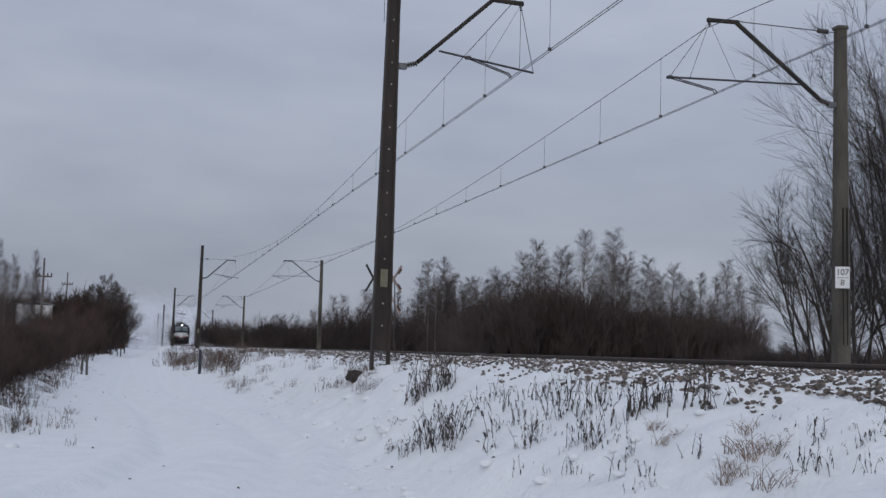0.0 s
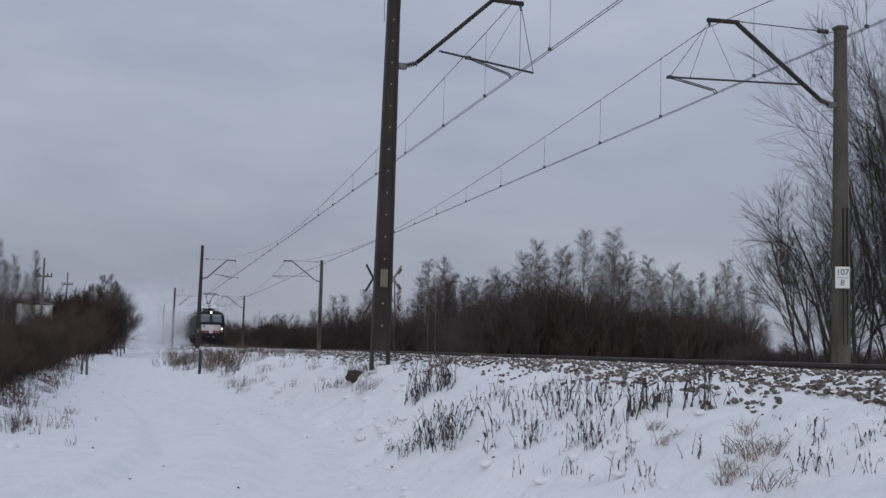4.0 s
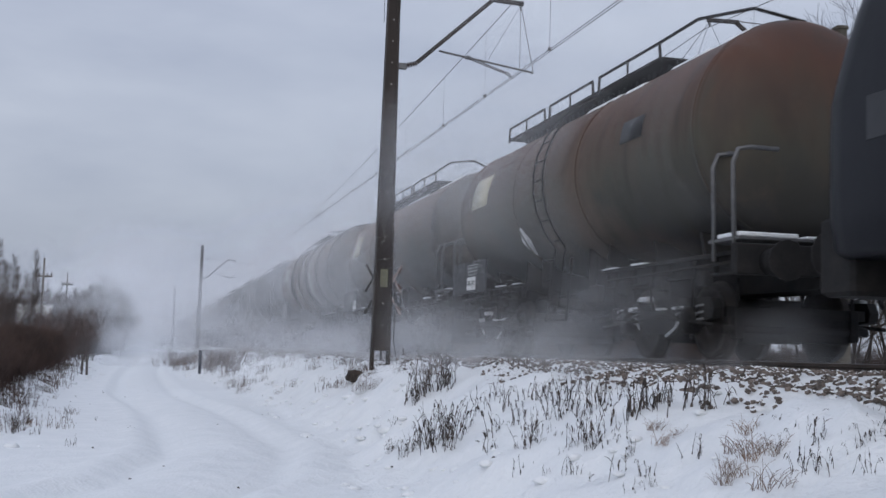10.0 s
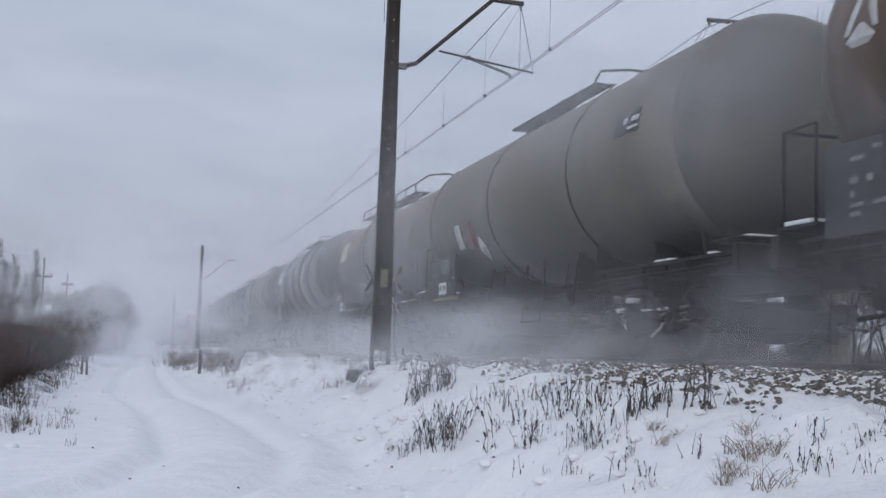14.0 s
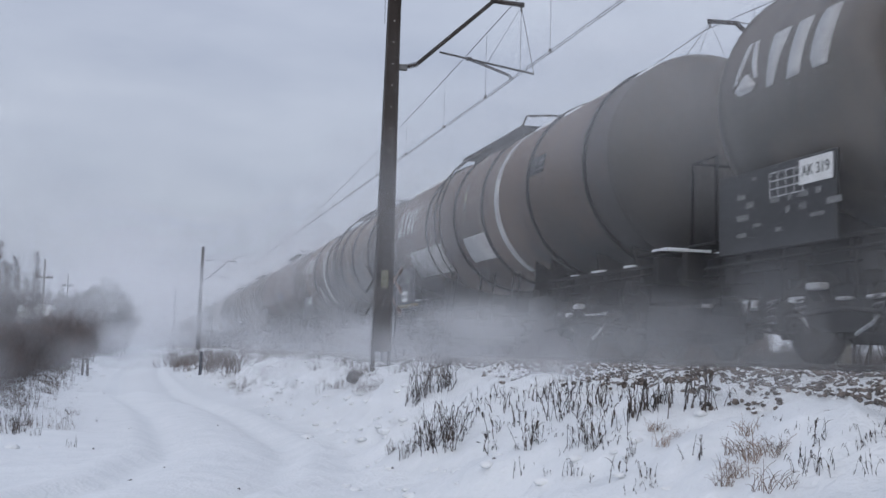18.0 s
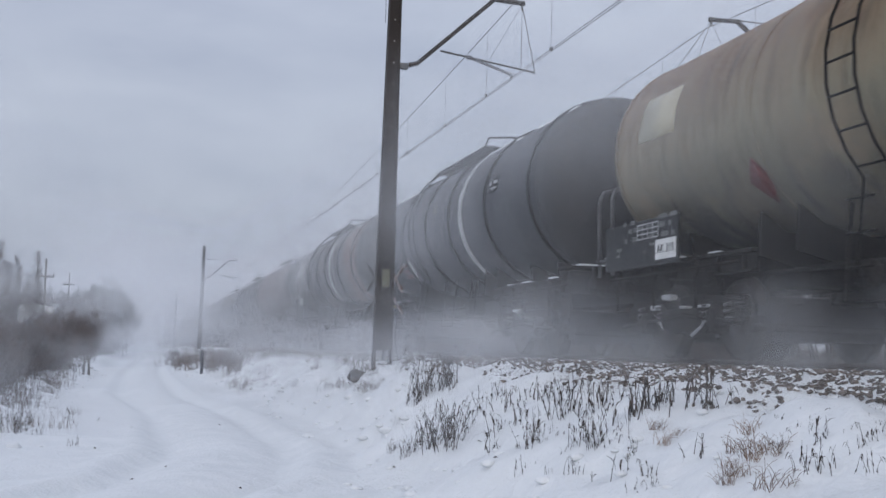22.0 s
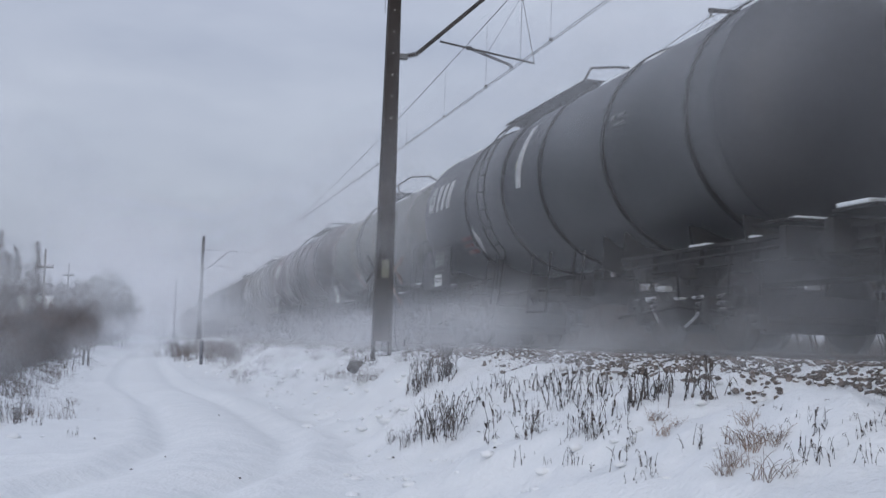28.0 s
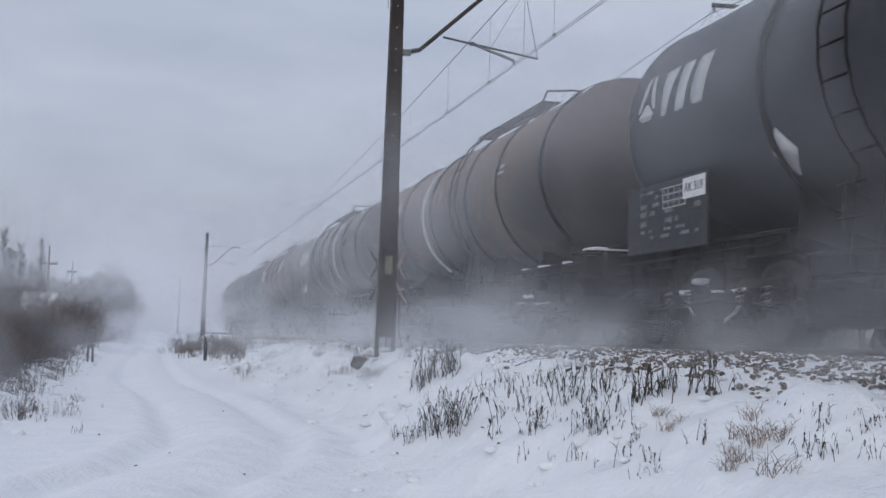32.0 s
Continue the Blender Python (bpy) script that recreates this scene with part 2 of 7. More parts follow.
GRIMYSNOW = material("grimy_snow", (0.30, 0.305, 0.31), (0.5, 0.51, 0.52), 0.85, scale=9, fine=60, bump=0.4)
MASTPAINT = material("mast_steel", (0.016, 0.0125, 0.011), (0.045, 0.033, 0.027), 0.8, 0.1, scale=2.2, fine=50, stretch=(1, 1, 0.35))
MASTCONC = material("mast_concrete", (0.036, 0.032, 0.026), (0.10, 0.088, 0.068), 0.85, scale=2, fine=40, stretch=(1, 1, 0.3))
GALV = material("dull_steel", (0.10, 0.10, 0.105), (0.17, 0.17, 0.17), 0.55, 0.6, scale=8)
WIRE = material("wire_copper", (0.045, 0.042, 0.045), (0.07, 0.066, 0.066), 0.6, 0.5, bump=0)
CERAMIC = material("insulator_glaze", (0.03, 0.022, 0.02), (0.05, 0.036, 0.032), 0.25, scale=8, bump=0.05)
WHITE = material("white_paint", (0.62, 0.62, 0.62), (0.5, 0.49, 0.48), 0.55, scale=3, fine=50, bump=0.08)
SIGNWHITE = material("sign_white", (0.7, 0.7, 0.69), (0.6, 0.6, 0.58), 0.5, scale=6, bump=0.05)
FADED = material("faded_sign", (0.34, 0.27, 0.25), (0.26, 0.2, 0.18), 0.7, scale=5)
SIGNRED = material("sign_red", (0.15, 0.032, 0.028), (0.07, 0.026, 0.024), 0.5, scale=6, bump=0.05)
INK = material("black_ink", (0.02, 0.02, 0.02), (0.03, 0.03, 0.03), 0.6, bump=0)
YELLOW = material("yellow_plate", (0.17, 0.165, 0.10), (0.11, 0.105, 0.075), 0.6, scale=7)
BARK = material("bark", (0.055, 0.044, 0.038), (0.11, 0.092, 0.08), 0.9, scale=6, fine=40, per_object=0.25)
BIRCH = material("birch_bark", (0.34, 0.32, 0.30), (0.06, 0.052, 0.05), 0.85, scale=5, fine=30, stretch=(1, 1, 3))
TWIG = material("twig", (0.046, 0.035, 0.031), (0.088, 0.067, 0.058), 0.9, scale=1.5, fine=20, bump=0, per_object=0.35)
THICKET = material("thicket_twig", (0.036, 0.027, 0.024), (0.075, 0.052, 0.044), 0.9, scale=0.6, fine=20, bump=0, per_object=0.35)
LANETWIG = material("lane_thicket_twig", (0.046, 0.029, 0.023), (0.092, 0.057, 0.045), 0.9, scale=0.6, fine=20, bump=0, per_object=0.35)
WEED = material("dead_weed", (0.03, 0.025, 0.024), (0.085, 0.066, 0.055), 0.9, scale=4, fine=30, bump=0, per_object=0.3)
BROWNWEED = material("brown_weed", (0.060, 0.041, 0.032), (0.135, 0.094, 0.072), 0.9, scale=4, fine=30, bump=0, per_object=0.3)
STRAW = material("dry_grass", (0.14, 0.094, 0.07), (0.30, 0.21, 0.155), 0.9, scale=4, fine=30, bump=0, per_object=0.3)
WOOD = material("old_wood", (0.085, 0.075, 0.068), (0.15, 0.13, 0.115), 0.85, scale=3, fine=40, stretch=(3, 3, 0.4))
POSTPAINT = material("post_paint", (0.022, 0.026, 0.040), (0.04, 0.042, 0.05), 0.7, scale=4)
BLUEPAINT = material("blue_paint", (0.09, 0.13, 0.22), (0.06, 0.09, 0.16), 0.6, scale=4)
PLASTER = material("plaster", (0.55, 0.55, 0.54), (0.66, 0.66, 0.65), 0.8, scale=1.5)
ROOFING = material("roofing", (0.13, 0.12, 0.12), (0.2, 0.19, 0.19), 0.8, scale=3)
ANTHRACITE = material("anthracite_paint", (0.0042, 0.0052, 0.0085), (0.014, 0.0152, 0.0195), 0.42, scale=0.9, fine=50, bump=0.06, spec=0.16, stretch=(1, 1, 0.5))
LOCOGREY = material("roof_grey", (0.10, 0.105, 0.112), (0.24, 0.24, 0.25), 0.6, scale=1.5, fine=40)
LOCOBAND = material("grey_band", (0.012, 0.0132, 0.0165), (0.024, 0.025, 0.029), 0.5, scale=2)
LOCOWHITE = material("loco_white", (0.60, 0.60, 0.61), (0.46, 0.45, 0.45), 0.5, scale=1.5, fine=60, bump=0.05)
LOCORED = material("loco_red", (0.20, 0.018, 0.024), (0.13, 0.016, 0.02), 0.5, scale=2, bump=0.05)
SOOT = material("underframe_black", (0.011, 0.011, 0.012), (0.026, 0.024, 0.023), 0.85, scale=3, fine=40, spec=0.25)
GRIME = material("underfloor_grime", (0.012, 0.0105, 0.010), (0.034, 0.026, 0.023), 0.85, scale=4, fine=40, spec=0.25)
WHEEL = material("wheel_steel", (0.028, 0.025, 0.024), (0.06, 0.05, 0.046), 0.65, 0.4, scale=4)
RUST = material("rusted_steel", (0.075, 0.04, 0.028), (0.11, 0.062, 0.045), 0.85, scale=3)
STENCIL = material("stencil_grey", (0.20, 0.20, 0.20), (0.10, 0.10, 0.10), 0.7, scale=5, fine=40, bump=0.0)
DIRTYWHITE = material("dirty_white", (0.52, 0.52, 0.52), (0.33, 0.325, 0.32), 0.6, scale=3, fine=40, bump=0.05)
CREAM = material("cream_plate", (0.5, 0.47, 0.36), (0.42, 0.38, 0.28), 0.6, scale=4)
DULLYELLOW = material("dull_yellow", (0.33, 0.25, 0.06), (0.2, 0.15, 0.05), 0.7, scale=5)
DARKPLATE = material("dark_plate", (0.013, 0.0135, 0.015), (0.026, 0.026, 0.028), 0.55, scale=2)
GLASS = material("windscreen_glass", (0.085, 0.11, 0.125), (0.12, 0.15, 0.165), 0.12, scale=0.6, bump=0.0, coat=0.4)
CLOUDGLASS = material("lamp_glass", (0.13, 0.12, 0.11), (0.26, 0.245, 0.225), 0.2, scale=6, bump=0.02)
LAMP = glow("lit_headlight", (1.0, 0.93, 0.84), 45.0)

# ---- ground ----
def along(table, y):
    """A smooth line through (distance, offset) points."""
    if y <= table[0][0]:
        return table[0][1]
    for (y0, a), (y1, b) in zip(table, table[1:]):
        if y <= y1:
            t = (y - y0) / (y1 - y0)
            return a + (b - a) * t * t * (3 - 2 * t)
    return table[-1][1]


def road_middle(y):
    return along(((-5, -3.0), (5, -1.7), (11.3, 0.0), (13.3, 0.74), (17, 1.28), (23, 1.16), (37, 0.25), (54, 0.15), (98, 0.6), (160, 1.4), (300, 2.0), (900, 4.0)), y)


def road_left(y):
    return along(((0, -2.7), (19, -2.1), (32, -2.6), (48, -2.4), (91, -2.2), (300, -1.6)), y)


def road_right(y):
    return along(((0, 1.5), (12, 2.6), (16, 3.1), (24, 3.35), (39, 3.1), (61, 2.4), (100, 2.8), (300, 4.0)), y)


def blend(x, a, b):
    t = min(1.0, max(0.0, (x - a) / (b - a)))
    return t * t * (3 - 2 * t)


def ground_z(x, y, lumps=True):
    """The snow's height: lane, banks, embankment and fields; rail tops are at zero."""
    mid = road_middle(y)
    z = -1.42
    u = x - mid
    xl, xr = road_left(y), road_right(y)
    z += blend(xl - x, -0.2, 1.2) * 0.28 + blend(xl - x, 1.4, 6) * 0.4
    right = blend(x, xr - 0.4, 4.75)
    crest = -0.33 - 0.25 * blend(y, 45, 90)
    z = z + (crest - z) * right
    if x > 5.0:
        z = crest + (-0.10 - crest) * blend(x, 4.75, 5.85) - 0.045 * blend(x, 6.42, 6.56)
    if x > 13.6:
        z = -0.145 - 1.055 * blend(x, 13.8, 18.0)
    far = blend(math.hypot(x, y), 300, 900)
    z = z * (1 - far) - 1.2 * far
    if lumps:
        near = 1 - blend(y, 60, 160)
        if -8 < x < 5.6:
            for d in (-0.82, 0.82):
                z -= 0.10 * near * math.exp(-((u - d) / 0.24) ** 2)
                z += 0.05 * near * math.exp(-((u - d * 1.5) / 0.2) ** 2)
            z += 0.05 * near * math.exp(-(u / 0.35) ** 2)
        inside = blend(x, xl - 0.1, xl + 0.6) * (1 - blend(x, xr - 0.7, xr + 0.1))
        rough = 0.19 - 0.165 * inside
        if x > 5.2:
            rough = 0.025
        z += rough * near * (noise.noise(Vector((x * 1.1, y * 0.8, 3.1))) + 0.5 * noise.noise(Vector((x * 3.3, y * 2.6, 9.7)))
                             + 0.28 * noise.noise(Vector((x * 8.0, y * 6.5, 1.7))))
        # trodden, ploughed-up edge along the lane's outer bank
        edge = math.exp(-((x - xl + 0.25) / 0.4) ** 2) * near
        z += edge * (0.10 + 0.12 * abs(noise.noise(Vector((x * 2.4, y * 1.7, 5.5)))) - 0.10 * abs(noise.noise(Vector((x * 5.0, y * 4.0, 2.2)))))
    return z


def ground():
    xs = [-2500, -1200, -600, -300, -150, -90, -60, -40, -28, -20, -15, -12, -10, -8.5, -7.5] + [-6.8 + 0.13 * i for i in range(102)] + \
         [6.44, 6.56, 6.75, 7.4, 8.5, 10, 11.5, 13, 13.6, 14.2, 15, 16, 17, 18, 20, 24, 30, 40, 60, 90, 150, 300, 600, 1200, 2500]
    ys = [-2500, -900, -300, -100, -40, -20, -10, -5, -2, 0, 2] + [3.5 + 0.17 * i for i in range(120)] + [24 + 0.4 * i for i in range(60)]
    y = 48.5
    while y < 4500:
        ys.append(y)
        y += max(0.8, (y - 40) * 0.06)
    vs = [(x, yy, ground_z(x, yy)) for yy in ys for x in xs]
    n = len(xs)
    fs = [(r * n + i, r * n + i + 1, (r + 1) * n + i + 1, (r + 1) * n + i) for r in range(len(ys) - 1) for i in range(n - 1)]
    g = Geo()
    g.add(vs, fs)
    return solid("ground", g, SNOW, "snow-covered ground with a rutted lane beside a railway embankment", "ground", kind="structure")


ground()


def sight_spot(px, py):
    """The place on the snow that a sight line of the first aim meets."""
    a, b = (px - 784) / 2068.0, -(py - 441) / 2068.0
    v = aim(0, 0).to_3x3() @ Vector((a, b, -1))
    s = 2.0
    while s < 300 and (v * s).z > ground_z(v.x * s, v.y * s):
        s += 0.05 if s < 60 else 0.5
    return v.x * s, v.y * s


# ---- railway: rails, overhead line, masts ----
def rail_pair(name, x, label):
    t = thing(name, label, "railway track", kind="structure")
    for s in (-0.7535, 0.7535):
        r = [(-0.075, -0.172), (0.075, -0.172), (0.075, -0.158), (0.012, -0.14), (0.01, -0.045), (0.036, -0.035), (0.036, -0.008), (0.028, -0.002),
             (-0.028, -0.002), (-0.036, -0.008), (-0.036, -0.035), (-0.01, -0.045), (-0.012, -0.14), (-0.075, -0.158)]
        rail = part("rail", Geo().slab([(x + s + a, b) for a, b in r], "y", -120, 900), RAIL, t)
        part("running_surface", Geo().box(x + s - 0.024, x + s + 0.024, -120, 900, -0.004, 0.0), RAILTOP, rail, "polished top of the rail")
    return t


NEAR_TRACK_THING = rail_pair("near_track", TRACK, "steel railway track on snowy ballast that the train runs on")
FAR_TRACK_THING = rail_pair("far_track", FAR_TRACK, "second steel railway track, snowed in and empty")

MAST_YS = [23.2 + 76.1 * k for k in range(-1, 6)]


def messenger_z(y, low):
    k = math.floor((y - MAST_YS[0]) / 76.1)
    m = MAST_YS[0] + 76.1 * (k + 0.5)
    return low + 1.5 * abs((y - m) / 38.05) ** 1.6


def overhead_line(x, zc, low, label):
    """A messenger wire that sags to the height low, and twin contact wires at zc under it."""
    t = thing("overhead_line", label, "overhead wire", "overhead lines")
    for s in (-0.03, 0.03):
        part("contact_wire", Geo().tube([(x + s, -60, zc), (x + s, 420, zc)], 0.0075, 5), WIRE, t)
    pts = [(x, y, messenger_z(y, low)) for y in [-52.9 + 3.805 * i for i in range(125)]]
    part("messenger_wire", Geo().tube(pts, 0.009, 5), WIRE, t)
    for k in range(len(MAST_YS) - 1):
        for f in (2.2, 6.0, 10.5, 15.0, 19.4, 24.0, 28.0, 32.3):
            for y in (MAST_YS[k] + f, MAST_YS[k + 1] - f):
                if -10 < y < 180:
                    zt = messenger_z(y, low)
                    part("dropper", Geo().tube([(x, y, zc + 0.01), (x, y, zt)], 0.0045, 4).box(x - 0.03, x + 0.03, y - 0.02, y + 0.02, zc, zc + 0.06), WIRE, t)
    return t


FAR_WIRE = 11.80
overhead_line(TRACK, 5.87, 6.03, "twin contact wires hung from a sagging messenger wire")
overhead_line(FAR_WIRE, 5.735, 5.80, "twin contact wires over the empty track with thin droppers")


def mast(side, concrete, top, label, zt=7.48, za=5.86, over=0.35, pull=-0.75, head=0.0, wire=5.885):
    """A mast at x = 0 whose arm reaches to the track at x = side (metres, signed)."""
    t = thing("catenary_mast", label, "mast", "catenary masts")
    s = 1 if side > 0 else -1
    paint = MASTCONC if concrete else MASTPAINT
    g = Geo()
    if concrete:
        rings = []
        for z, w in ((-1.6, 0.185), (0.0, 0.17), (top * 0.5, 0.145), (top - 0.08, 0.118), (top - 0.07, 0.15), (top - 0.01, 0.15), (top, 0.13)):
            c = w * 0.35
            rings.append([(-w + c, -w, z), (w - c, -w, z), (w, -w + c, z), (w, w - c, z), (w - c, w, z), (-w + c, w, z), (-w, w - c, z), (-w, -w + c, z)])
        g.loft(rings, smooth=False)
    else:
        # two channels, with a recessed web between them
        g = None
        for e in (-1, 1):
            rings = []
            for z, w in ((-0.44, 0.195), (top, 0.108)):
                a, b = sorted((e * w, e * (w - 0.05)))
                rings.append([(a, -0.10, z), (b, -0.10, z), (b, 0.10, z), (a, 0.10, z)])
            part("channel", Geo().loft(rings, smooth=False), paint, t)
        rings = [[(-w + 0.052, -0.075, z), (w - 0.052, -0.075, z), (w - 0.052, 0.075, z), (-w + 0.052, 0.075, z)] for z, w in ((0.0, 0.195), (top - 0.02, 0.108))]
        part("web", Geo().loft(rings, smooth=False), paint, t)
    if concrete:
        part("pole", g, paint, t)
        for e in (-1, 1):
            # dark strips on the flat face paint in the shade of its recesses
            part("groove_shade", Geo().box(e * 0.05 - 0.012, e * 0.05 + 0.012, -0.172, -0.15, 0.4, 3.4), SOOT, t, "thin dark strip drawn as a recess's shade")
    else:
        part("foundation", Geo().box(-0.27, 0.27, -0.2, 0.2, -1.3, -0.44, 0.04), MASTCONC, t, "concrete footing")
        part("snow_cap", Geo().lathe((0, 0, -1.25), (0, 0, 1), [(0, 0.6), (0.5, 0.52), (0.74, 0.4), (0.84, 0.26), (0.88, 0.0)], 18), SNOW, t, "snow lying on the footing")
    if not concrete:
        for k in range(16):
            z = 0.5 + k * 0.45
            part("rivet", Geo().lathe((0.0, -0.075, z), (0, -1, 0), [(0, 0.02), (0.012, 0.017), (0.018, 0.006)], 6), RIVET, t, "frosted rivet head")
    xt = side
    # bracket, insulator, tube to the arm's head, stay to the mast's top
    x0 = s * 0.16
    xh = xt + head
    part("cantilever", Geo().tube([(s * 0.55, 0, za + 0.12), (xh - s * 0.62, 0, zt + 0.05)], 0.055, 4).tube([(xh - s * 0.68, 0, zt + 0.05), (xh + s * 0.05, 0, zt + 0.03)], 0.055, 4), MASTPAINT, t, "rusty channel-section arm")
    ins = Geo()
    prof = []
    for k in range(5):
        prof += [(k * 0.055, 0.025), (k * 0.055 + 0.012, 0.062), (k * 0.055 + 0.03, 0.055), (k * 0.055 + 0.045, 0.025)]
    d = Vector((s * 0.39, 0, 0.12)).normalized()
    ins.lathe(Vector((x0 + s * 0.13, 0, za + 0.02)), d, prof, 10)
    part("insulator", ins, CERAMIC, t, "brown ribbed insulator")
    part("bracket", Geo().box(min(x0 - s * 0.06, x0 + s * 0.16), max(x0 - s * 0.06, x0 + s * 0.16), -0.06, 0.06, za - 0.06, za + 0.06, 0.01), GALV, t)
    if top > zt - 0.3:
        stay = Geo().tube([(s * 0.12, 0, min(top - 0.12, zt + 0.05)), (xh - s * 0.62, 0, zt + 0.07)], 0.013, 5)
        stay_part = part("stay_rod", stay, GALV, t)
        part("stay_insulator", Geo().lathe((s * 0.32, 0, min(top - 0.12, zt + 0.05)), (s, 0, 0.02), prof, 8), CERAMIC, t, "small ribbed insulator")
    part("arm_head", Geo().box(xh - 0.06, xh + 0.06, -0.04, 0.04, zt - 0.02, zt + 0.08, 0.015), MASTPAINT, t)
    part("wire_clamp", Geo().tube([(xh, 0, zt), (xh, 0, zt - 0.12)], 0.02, 6), GALV, t)
    reg = (xt + s * over, 0, wire + 0.12 + 0.2 * max(0.0, over - 0.4))
    start = Vector((s * 1.0, 0, za + 0.40))
    part("registration_tube", Geo().tube([start, reg], 0.022, 6), WIRE, t)
    hinge = start.lerp(Vector(reg), 1.0 if pull > 0 else (xt + s * pull - start.x) / (reg[0] - start.x))
    arms = Geo()
    for d in (-0.05, 0.05):
        arms.tube([hinge + Vector((0, d, 0.0)), (xt - s * 0.05 * (1 if pull < 0 else -1), d, wire + 0.06), (xt, d, wire - 0.02)], 0.014, 5)
    part("steady_arm", arms.box(min(hinge.x - 0.05, hinge.x + 0.05), hinge.x + 0.05, -0.07, 0.07, hinge.z - 0.03, hinge.z + 0.03, 0.01), WIRE, t, "pair of thin steady arms")
    back = start.lerp(Vector(reg), 0.5)
    part("hanger", Geo().tube([(xh, 0, zt), reg], 0.008, 4).tube([(xh, 0, zt), Vector(reg).lerp(back, 0.3)], 0.006, 4).tube([(xh, 0, zt), back], 0.005, 4), WIRE, t)
    for e in (-1, 1):
        if not concrete and top > 7:
            part("feeder_wire", Geo().tube([(e * 0.16 - 0.05, -0.12, 6.7), (e * 0.19 - 0.05, -0.12, top)], 0.006, 4), WIRE, t)
    return t


near_mast = mast(TRACK - 4.715 - 0.12, False, 8.6, "dark riveted steel catenary mast beside the near track", 7.43, 5.86, 0.5, -0.95, 0.18, 5.85)
near_mast.matrix_basis = pose(4.715, MAST_YS[1], 0, 0, 0.4, 0)
part("number_plate", Geo().box(-0.075, 0.075, -0.108, -0.10, 1.28, 1.64, 0.003), YELLOW, near_mast, "weathered yellow plate")
part("ground_cable", Geo().tube([(0.22, -0.1, 1.4), (0.25, -0.14, 0.7), (0.23, -0.15, 0.2), (0.33, -0.2, -0.3)], 0.012, 5), WIRE, near_mast, "loose black cable")
for q in range(2, 7):
    copy_thing(near_mast, pose(4.715, MAST_YS[q], -0.25, 0, 0.3, 0))
far_mast = mast(FAR_WIRE - 14.84, True, 7.5, "grey concrete catenary mast beyond the far track", 7.30, 5.70, 1.1, 1.1, -0.17, 5.735)
far_mast.matrix_basis = pose(14.84, 22.6, 0)
for q in range(2, 7):
    copy_thing(far_mast, pose(14.84, MAST_YS[q], 0.05))


WORD_CACHE = {}


def word_geo(body, size, thick=0.002):
    """Words in the built-in font, as a collected mesh."""
    if (body, size) in WORD_CACHE:
        return Geo().add(*WORD_CACHE[(body, size)], False)
    c = bpy.data.curves.new("words", "FONT")
    c.body, c.size, c.extrude, c.align_x, c.align_y = body, size, thick, "CENTER", "CENTER"
    tmp = bpy.data.objects.new("words", c)
    scene.collection.objects.link(tmp)
    me = bpy.data.meshes.new_from_object(tmp.evaluated_get(bpy.context.evaluated_depsgraph_get()))
    bpy.data.objects.remove(tmp)
    WORD_CACHE[(body, size)] = ([tuple(v.co) for v in me.vertices], [tuple(p.vertices) for p in me.polygons])
    return Geo().add(*WORD_CACHE[(body, size)], False)


def letters(name, body, size, m, parent, at):
    return part(name, word_geo(body, size), m, parent, at=at)


# kilometre board on the first concrete mast
board = thing("kilometre_board", "white kilometre board with black numerals on the concrete mast", "sign", at=pose(14.72, 22.36, 1.86, 0, 0, -22))
part("panel", Geo().box(-0.15, 0.15, -0.012, 0.012, -0.235, 0.235, 0.004), SIGNWHITE, board)
letters("numerals", "107", 0.185, INK, board, pose(0, -0.0145, 0.11, 90))
letters("numerals", "8", 0.185, INK, board, pose(0, -0.0145, -0.12, 90))
part("rule", Geo().box(-0.12, 0.12, -0.0155, -0.0125, -0.008, 0.0), INK, board)
part("strap", Geo().box(-0.16, 0.16, 0.013, 0.02, 0.1, 0.13).box(-0.16, 0.16, 0.013, 0.02, -0.13, -0.1), GALV, board)


def crossing_sign():
    t = thing("crossing_sign", "old crossbuck level-crossing sign, one half dark and one faded", "sign", at=pose(5.02, 24.6, -0.47, 0, 0, -8))
    part("post", Geo().tube([(0, 0, -0.3), (0, 0, 2.35)], 0.03, 8), GALV, t)
    for e in (-1, 1):
        for z0, z1, y in ((2.42, 1.72, -0.04), (1.62, 2.3, -0.055), (1.95, 1.25, -0.07)):
            dx, dz = e * 0.38, (z1 - z0) * 0.9
            ln = math.hypot(dx, dz)
            nx, nz = -dz / ln * 0.024, dx / ln * 0.024
            o = [(nx, z0 + nz), (-nx, z0 - nz), (dx - nx, z1 - nz), (dx + nx, z1 + nz)]
            arm = part("board", Geo().slab(o, "y", y, y + 0.012), INK if e < 0 else FADED, t, "black board" if e < 0 else "faded pinkish board")
            if e > 0:
                q = [(dx * k + nx * j, z0 + dz * k + nz * j) for k, j in ((0.82, 1), (0.82, -1), (1.0, -1), (1.0, 1))]
                part("red_end", Geo().slab(q, "y", y - 0.003, y - 0.0005), RUST, arm)
    return t


crossing_sign()


# ---- small things along the lane ----
CLOD = material("earth_clod", (0.022, 0.018, 0.016), (0.05, 0.04, 0.034), 0.95, scale=8)
BOULDER_AT = sight_spot(628, 676)


